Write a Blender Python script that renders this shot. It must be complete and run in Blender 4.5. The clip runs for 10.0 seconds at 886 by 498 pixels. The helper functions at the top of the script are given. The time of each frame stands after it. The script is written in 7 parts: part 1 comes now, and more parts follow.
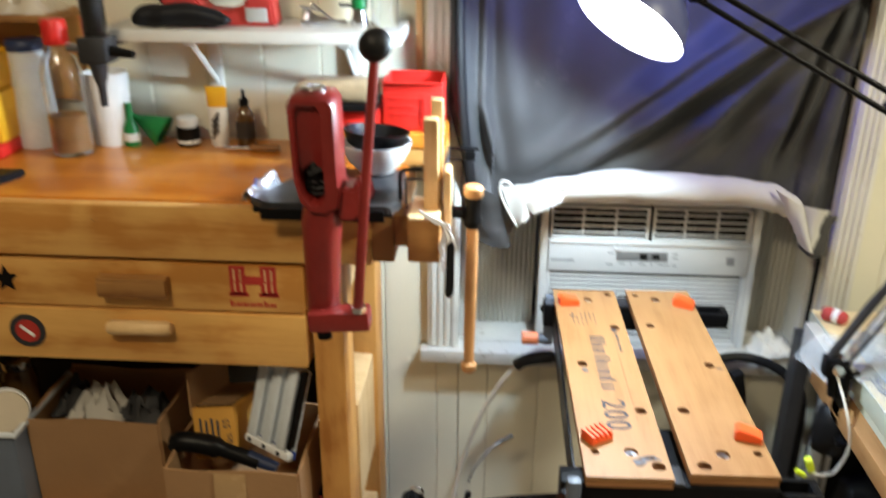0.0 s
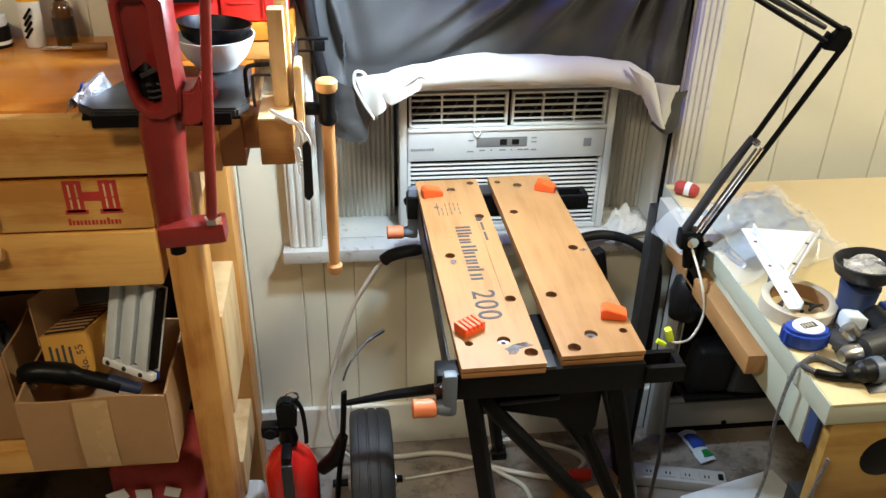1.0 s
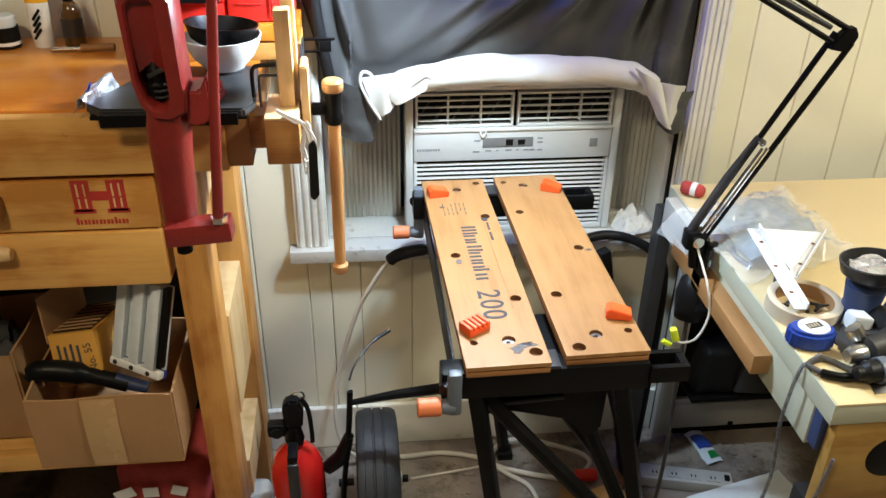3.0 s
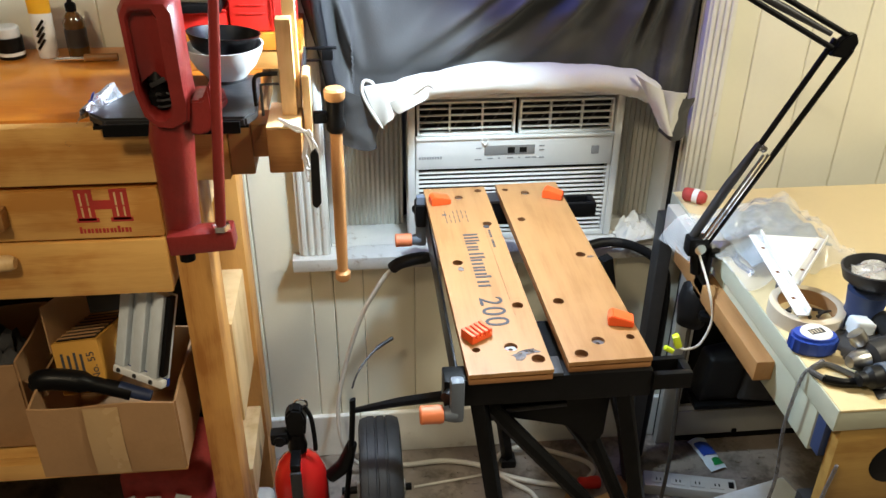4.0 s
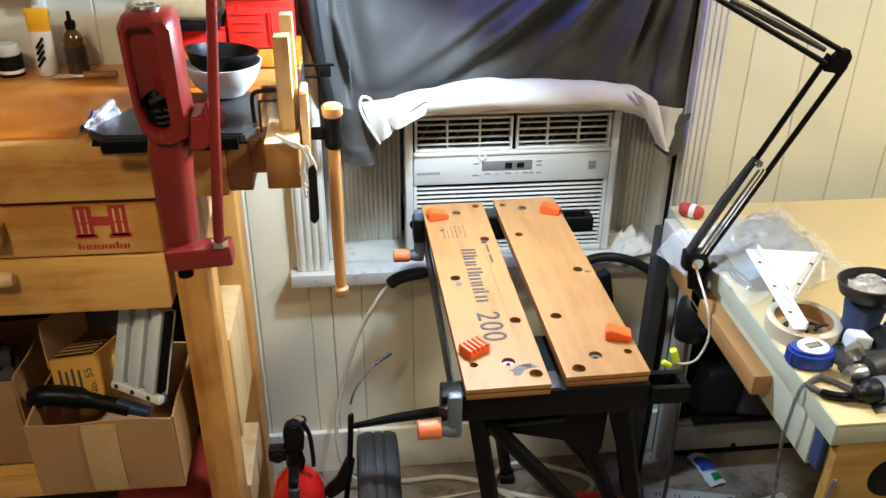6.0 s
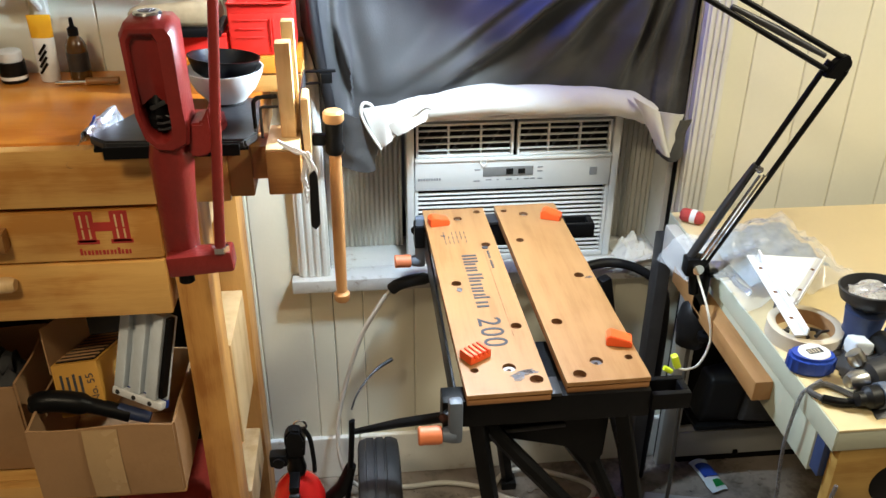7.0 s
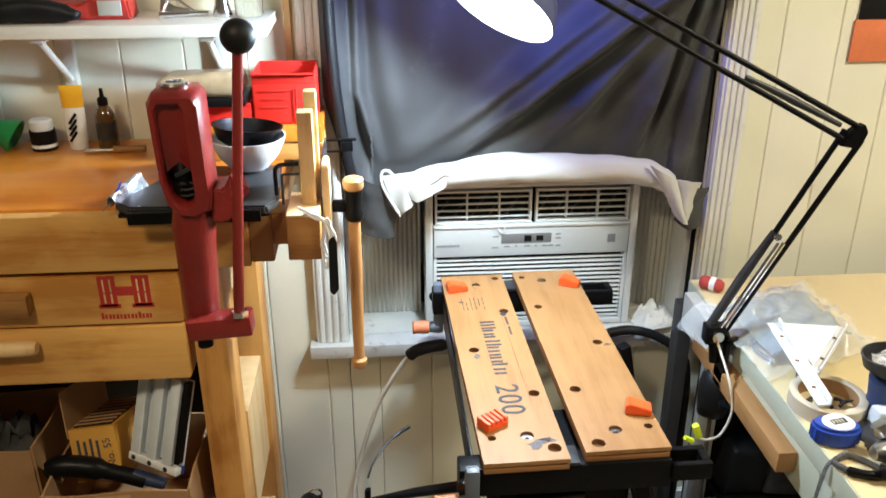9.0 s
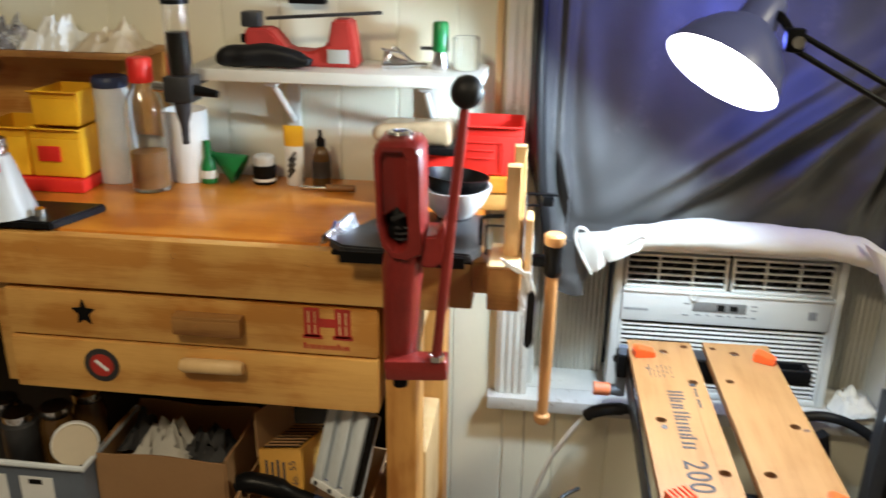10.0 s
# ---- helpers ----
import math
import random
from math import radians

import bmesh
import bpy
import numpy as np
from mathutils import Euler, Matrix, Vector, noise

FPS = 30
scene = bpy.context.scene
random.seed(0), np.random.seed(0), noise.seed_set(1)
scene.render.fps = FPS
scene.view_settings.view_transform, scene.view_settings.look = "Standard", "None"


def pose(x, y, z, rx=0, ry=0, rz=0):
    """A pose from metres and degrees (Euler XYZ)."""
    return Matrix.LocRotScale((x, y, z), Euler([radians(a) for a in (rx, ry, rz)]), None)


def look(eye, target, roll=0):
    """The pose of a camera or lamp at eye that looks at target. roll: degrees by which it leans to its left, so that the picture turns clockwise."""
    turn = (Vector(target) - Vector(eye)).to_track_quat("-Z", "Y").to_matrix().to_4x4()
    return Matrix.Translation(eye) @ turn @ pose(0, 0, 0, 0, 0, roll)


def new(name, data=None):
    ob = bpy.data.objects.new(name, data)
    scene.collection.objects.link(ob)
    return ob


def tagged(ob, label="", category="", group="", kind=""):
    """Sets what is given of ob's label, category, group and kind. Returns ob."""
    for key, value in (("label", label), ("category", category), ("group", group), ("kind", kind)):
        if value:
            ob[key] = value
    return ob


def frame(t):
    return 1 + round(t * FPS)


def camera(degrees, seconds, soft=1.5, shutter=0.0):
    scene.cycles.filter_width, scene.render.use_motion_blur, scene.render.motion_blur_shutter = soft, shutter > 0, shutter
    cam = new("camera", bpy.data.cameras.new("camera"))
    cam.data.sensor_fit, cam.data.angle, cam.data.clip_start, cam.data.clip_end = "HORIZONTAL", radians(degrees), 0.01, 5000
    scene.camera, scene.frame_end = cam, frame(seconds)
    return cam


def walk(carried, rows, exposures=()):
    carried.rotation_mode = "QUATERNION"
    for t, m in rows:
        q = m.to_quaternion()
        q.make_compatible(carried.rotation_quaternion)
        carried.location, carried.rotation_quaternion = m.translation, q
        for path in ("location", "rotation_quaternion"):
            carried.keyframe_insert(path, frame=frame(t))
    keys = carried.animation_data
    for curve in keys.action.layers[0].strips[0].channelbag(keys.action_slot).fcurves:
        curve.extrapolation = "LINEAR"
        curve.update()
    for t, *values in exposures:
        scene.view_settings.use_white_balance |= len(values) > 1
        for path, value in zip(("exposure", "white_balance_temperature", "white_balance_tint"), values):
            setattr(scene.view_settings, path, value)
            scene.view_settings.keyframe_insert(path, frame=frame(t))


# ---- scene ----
cam = camera(55.0, 10.0, shutter=0.3)
PATH = [
    (0, (0.005, -0.042, 1.482), (-0.111, 1.794, 0.698), 0.4),
    (0.5, (0.001, -0.002, 1.474), (0.159, 1.705, 0.444), 1.0),
    (1, (0.001, 0.007, 1.476), (0.212, 1.716, 0.459), 1.2),
    (1.5, (-0.004, 0.008, 1.476), (0.205, 1.714, 0.454), 1.3),
    (2, (-0.005, 0.005, 1.476), (0.191, 1.716, 0.459), 1.2),
    (2.5, (0.0, 0.003, 1.476), (0.195, 1.714, 0.459), 1.1),
    (4, (0.006, -0.001, 1.476), (0.192, 1.722, 0.478), 0.6),
    (4.5, (0.007, -0.004, 1.476), (0.193, 1.725, 0.488), 0.5),
    (5, (0.008, -0.003, 1.476), (0.196, 1.724, 0.485), 0.5),
    (5.5, (0.008, -0.004, 1.477), (0.198, 1.732, 0.502), 0.5),
    (7, (0.01, -0.007, 1.478), (0.195, 1.741, 0.524), 0.4),
    (7.5, (0.012, -0.008, 1.481), (0.195, 1.763, 0.57), 0.3),
    (8, (0.011, -0.008, 1.478), (0.188, 1.755, 0.55), 0.2),
    (8.5, (0.009, -0.008, 1.479), (0.156, 1.758, 0.551), 0.1),
    (9, (0.013, -0.013, 1.479), (0.157, 1.809, 0.666), 0.0),
    (9.5, (0.016, -0.021, 1.468), (0.036, 1.831, 0.715), -0.5),
    (10, (-0.048, -0.016, 1.492), (-0.276, 1.839, 0.779), 0.8),
]
walk(cam, [(t, look(eye, target, roll)) for t, eye, target, roll in PATH])

# ---------------------------------------------------------------- light
world = bpy.data.worlds.new("world")
scene.world = world
world.use_nodes = True
world.node_tree.nodes["Background"].inputs[0].default_value = (0.55, 0.65, 0.9, 1)
world.node_tree.nodes["Background"].inputs[1].default_value = 0.02


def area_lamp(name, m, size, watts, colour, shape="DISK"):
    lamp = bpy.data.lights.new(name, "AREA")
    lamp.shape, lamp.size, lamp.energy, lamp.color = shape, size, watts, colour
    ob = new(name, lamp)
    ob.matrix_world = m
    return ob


LAMP_C = Vector((0.200, 1.290, 1.292))
LAMP_N = Vector((-0.52, -0.40, -0.755)).normalized()
bulb = bpy.data.lights.new("desk_lamp_light", "SPOT")
bulb.energy, bulb.color, bulb.spot_size, bulb.spot_blend, bulb.shadow_soft_size = 28, (0.64, 0.85, 1.0), radians(178), 0.35, 0.03
bulb_ob = new("desk_lamp_light", bulb)
bulb_ob.matrix_world = look(LAMP_C + LAMP_N * 0.012, LAMP_C + LAMP_N)
# blue point light added behind the lamp head to imitate glare on the curtain
blue_fill = bpy.data.lights.new("desk_lamp_blue_glow", "POINT")
blue_fill.energy, blue_fill.color, blue_fill.shadow_soft_size = 5.0, (0.14, 0.19, 1.0), 0.045
blue_fill_ob = new("desk_lamp_blue_glow", blue_fill)
blue_fill_ob.location = LAMP_C - LAMP_N * 0.085 + Vector((0.02, 0.095, 0.0))
# unseen ceiling lamps, added to brighten the bench front and the right wall
area_lamp("unseen_ceiling_glow", look((-0.60, -0.15, 2.325), (-0.60, -0.14, 0)), 0.34, 21, (1.0, 0.83, 0.56))
area_lamp("unseen_ceiling_glow_right", look((1.50, 0.55, 2.325), (1.50, 0.56, 0)), 0.34, 36, (1.0, 0.95, 0.74))


# ---------------------------------------------------------------- materials
def material(name, colour, rough=0.5, metal=0.0, vary=0.15, scale=8.0, bump=0.1, fine=120.0, coat=0.0, stain=None, stain_at=0.62,
             stain_scale=3.0, stretch=(1, 1, 1), each=0.0, alpha=1.0, trans=0.0, sheen=0.0, spec=0.5):
    """A surface with variation at two scales, fine relief and optional stains."""
    m = bpy.data.materials.new(name)
    m.use_nodes = True
    nt, p = m.node_tree, m.node_tree.nodes["Principled BSDF"]

    def node(kind, **values):
        n = nt.nodes.new(kind)
        for k, v in values.items():
            n.inputs[k].default_value = v
        return n
    co = node("ShaderNodeTexCoord")
    mp = node("ShaderNodeMapping", Scale=stretch)
    nt.links.new(co.outputs["Object"], mp.inputs[0])
    big = node("ShaderNodeTexNoise", Scale=scale, Detail=4.0, Roughness=0.6)
    small = node("ShaderNodeTexNoise", Scale=fine, Detail=3.0)
    for n in (big, small):
        nt.links.new(mp.outputs[0], n.inputs["Vector"])
    mix = nt.nodes.new("ShaderNodeMix")
    mix.data_type = "RGBA"
    dark = [c * (1 - vary) for c in colour]
    light = [min(1, c * (1 + vary)) for c in colour]
    mix.inputs[6].default_value, mix.inputs[7].default_value = (*dark, 1), (*light, 1)
    add = nt.nodes.new("ShaderNodeMath")
    add.operation = "MULTIPLY_ADD"
    add.inputs[1].default_value = 0.35
    nt.links.new(small.outputs[0], add.inputs[0])
    sub = nt.nodes.new("ShaderNodeMath")
    sub.operation = "MULTIPLY_ADD"
    sub.inputs[1].default_value, sub.inputs[2].default_value = 1.8, -0.58
    nt.links.new(big.outputs[0], sub.inputs[0])
    nt.links.new(sub.outputs[0], add.inputs[2])
    nt.links.new(add.outputs[0], mix.inputs[0])
    out = mix.outputs[2]
    if each:
        info = nt.nodes.new("ShaderNodeObjectInfo")
        hsv = nt.nodes.new("ShaderNodeHueSaturation")
        mr = nt.nodes.new("ShaderNodeMapRange")
        mr.inputs[3].default_value, mr.inputs[4].default_value = 1 - each, 1 + each
        nt.links.new(info.outputs["Random"], mr.inputs[0])
        nt.links.new(mr.outputs[0], hsv.inputs["Value"])
        nt.links.new(out, hsv.inputs["Color"])
        out = hsv.outputs[0]
    if stain:
        st = node("ShaderNodeTexNoise", Scale=stain_scale, Detail=6.0, Roughness=0.7)
        nt.links.new(co.outputs["Object"], st.inputs["Vector"])
        ramp = nt.nodes.new("ShaderNodeValToRGB")
        ramp.color_ramp.elements[0].position, ramp.color_ramp.elements[1].position = stain_at - 0.04, stain_at + 0.1
        nt.links.new(st.outputs[0], ramp.inputs[0])
        m2 = nt.nodes.new("ShaderNodeMix")
        m2.data_type = "RGBA"
        m2.inputs[7].default_value = (*stain, 1)
        nt.links.new(ramp.outputs[0], m2.inputs[0])
        nt.links.new(out, m2.inputs[6])
        out = m2.outputs[2]
    nt.links.new(out, p.inputs["Base Color"])
    rr = nt.nodes.new("ShaderNodeMapRange")
    rr.inputs[3].default_value, rr.inputs[4].default_value = max(0, rough - 0.1), min(1, rough + 0.12)
    nt.links.new(big.outputs[0], rr.inputs[0])
    nt.links.new(rr.outputs[0], p.inputs["Roughness"])
    p.inputs["Metallic"].default_value = metal
    p.inputs["Coat Weight"].default_value = coat
    p.inputs["Coat Roughness"].default_value = 0.12
    p.inputs["Transmission Weight"].default_value = trans
    p.inputs["Alpha"].default_value = alpha
    p.inputs["Sheen Weight"].default_value = sheen
    p.inputs["Specular IOR Level"].default_value = spec
    if bump:
        b = nt.nodes.new("ShaderNodeBump")
        b.inputs["Strength"].default_value, b.inputs["Distance"].default_value = bump, 0.002
        nt.links.new(small.outputs[0], b.inputs["Height"])
        nt.links.new(b.outputs[0], p.inputs["Normal"])
    return m


def wood(name, light, dark, axis="X", rough=0.45, coat=0.0, rings=26.0, each=0.1, knots=True):
    """Sawn wood with grain along one axis, bands, fine pores and a few knots."""
    m = bpy.data.materials.new(name)
    m.use_nodes = True
    nt, p = m.node_tree, m.node_tree.nodes["Principled BSDF"]
    L = nt.links.new
    co = nt.nodes.new("ShaderNodeTexCoord")
    info = nt.nodes.new("ShaderNodeObjectInfo")
    shift = nt.nodes.new("ShaderNodeVectorMath")
    shift.operation = "MULTIPLY_ADD"
    shift.inputs[1].default_value = (7, 5, 3)
    L(info.outputs["Random"], shift.inputs[0])
    L(co.outputs["Object"], shift.inputs[2])
    mp = nt.nodes.new("ShaderNodeMapping")
    mp.inputs["Scale"].default_value = {"X": (0.09, 1, 1), "Y": (1, 0.09, 1), "Z": (1, 1, 0.09)}[axis]
    L(shift.outputs[0], mp.inputs[0])
    warp = nt.nodes.new("ShaderNodeTexNoise")
    warp.inputs["Scale"].default_value, warp.inputs["Detail"].default_value = rings, 3
    L(mp.outputs[0], warp.inputs["Vector"])
    fine = nt.nodes.new("ShaderNodeTexNoise")
    fine.inputs["Scale"].default_value, fine.inputs["Detail"].default_value = 420, 2
    L(mp.outputs[0], fine.inputs["Vector"])
    wide = nt.nodes.new("ShaderNodeTexNoise")
    wide.inputs["Scale"].default_value, wide.inputs["Detail"].default_value, wide.inputs["Distortion"].default_value = 7, 3, 0.6
    L(shift.outputs[0], wide.inputs["Vector"])
    ramp = nt.nodes.new("ShaderNodeValToRGB")
    e = ramp.color_ramp.elements
    e[0].position, e[0].color = 0.30, (*dark, 1)
    e[1].position, e[1].color = 0.66, (*light, 1)
    mid = ramp.color_ramp.elements.new(0.47)
    mid.color = (*[(a * 0.65 + b * 0.35) for a, b in zip(light, dark)], 1)
    a1 = nt.nodes.new("ShaderNodeMath")
    a1.operation = "MULTIPLY_ADD"
    a1.inputs[1].default_value, a1.inputs[2].default_value = 0.22, -0.11
    L(fine.outputs[0], a1.inputs[0])
    a2 = nt.nodes.new("ShaderNodeMath")
    L(a1.outputs[0], a2.inputs[0])
    L(warp.outputs[0], a2.inputs[1])
    a3 = nt.nodes.new("ShaderNodeMath")
    a3.operation = "MULTIPLY_ADD"
    a3.inputs[1].default_value = 0.85
    L(wide.outputs[0], a3.inputs[0])
    a4 = nt.nodes.new("ShaderNodeMath")
    a4.inputs[1].default_value = -0.42
    L(a2.outputs[0], a4.inputs[0])
    L(a4.outputs[0], a3.inputs[2])
    L(a3.outputs[0], ramp.inputs[0])
    out = ramp.outputs[0]
    if knots:
        v = nt.nodes.new("ShaderNodeTexVoronoi")
        v.inputs["Scale"].default_value = 5.5
        mk = nt.nodes.new("ShaderNodeMapping")
        mk.inputs["Scale"].default_value = {"X": (0.55, 1, 1), "Y": (1, 0.55, 1), "Z": (1, 1, 0.55)}[axis]
        L(shift.outputs[0], mk.inputs[0])
        L(mk.outputs[0], v.inputs["Vector"])
        kr = nt.nodes.new("ShaderNodeValToRGB")
        kr.color_ramp.elements[0].position, kr.color_ramp.elements[0].color = 0.05, (1, 1, 1, 1)
        kr.color_ramp.elements[1].position, kr.color_ramp.elements[1].color = 0.10, (0, 0, 0, 1)
        L(v.outputs["Distance"], kr.inputs[0])
        km = nt.nodes.new("ShaderNodeMix")
        km.data_type = "RGBA"
        km.inputs[7].default_value = (*[c * 0.35 for c in dark], 1)
        L(kr.outputs[0], km.inputs[0])
        L(out, km.inputs[6])
        out = km.outputs[2]
    hsv = nt.nodes.new("ShaderNodeHueSaturation")
    mr = nt.nodes.new("ShaderNodeMapRange")
    mr.inputs[3].default_value, mr.inputs[4].default_value = 1 - each, 1 + each
    L(info.outputs["Random"], mr.inputs[0])
    L(mr.outputs[0], hsv.inputs["Value"])
    L(out, hsv.inputs["Color"])
    L(hsv.outputs[0], p.inputs["Base Color"])
    p.inputs["Roughness"].default_value = rough
    p.inputs["Coat Weight"].default_value, p.inputs["Coat Roughness"].default_value = coat, 0.18
    b = nt.nodes.new("ShaderNodeBump")
    b.inputs["Strength"].default_value, b.inputs["Distance"].default_value = 0.15, 0.001
    L(a2.outputs[0], b.inputs["Height"])
    L(b.outputs[0], p.inputs["Normal"])
    return m


def glow(name, colour, strength):
    m = bpy.data.materials.new(name)
    m.use_nodes = True
    p = m.node_tree.nodes["Principled BSDF"]
    p.inputs["Base Color"].default_value = (0.8, 0.8, 0.8, 1)
    p.inputs["Emission Color"].default_value, p.inputs["Emission Strength"].default_value = (*colour, 1), strength
    return m


def clear(name, colour=(1, 1, 1), rough=0.05, ior=1.45):
    m = bpy.data.materials.new(name)
    m.use_nodes = True
    p = m.node_tree.nodes["Principled BSDF"]
    p.inputs["Base Color"].default_value = (*colour, 1)
    p.inputs["Transmission Weight"].default_value, p.inputs["Roughness"].default_value, p.inputs["IOR"].default_value = 1, rough, ior
    return m


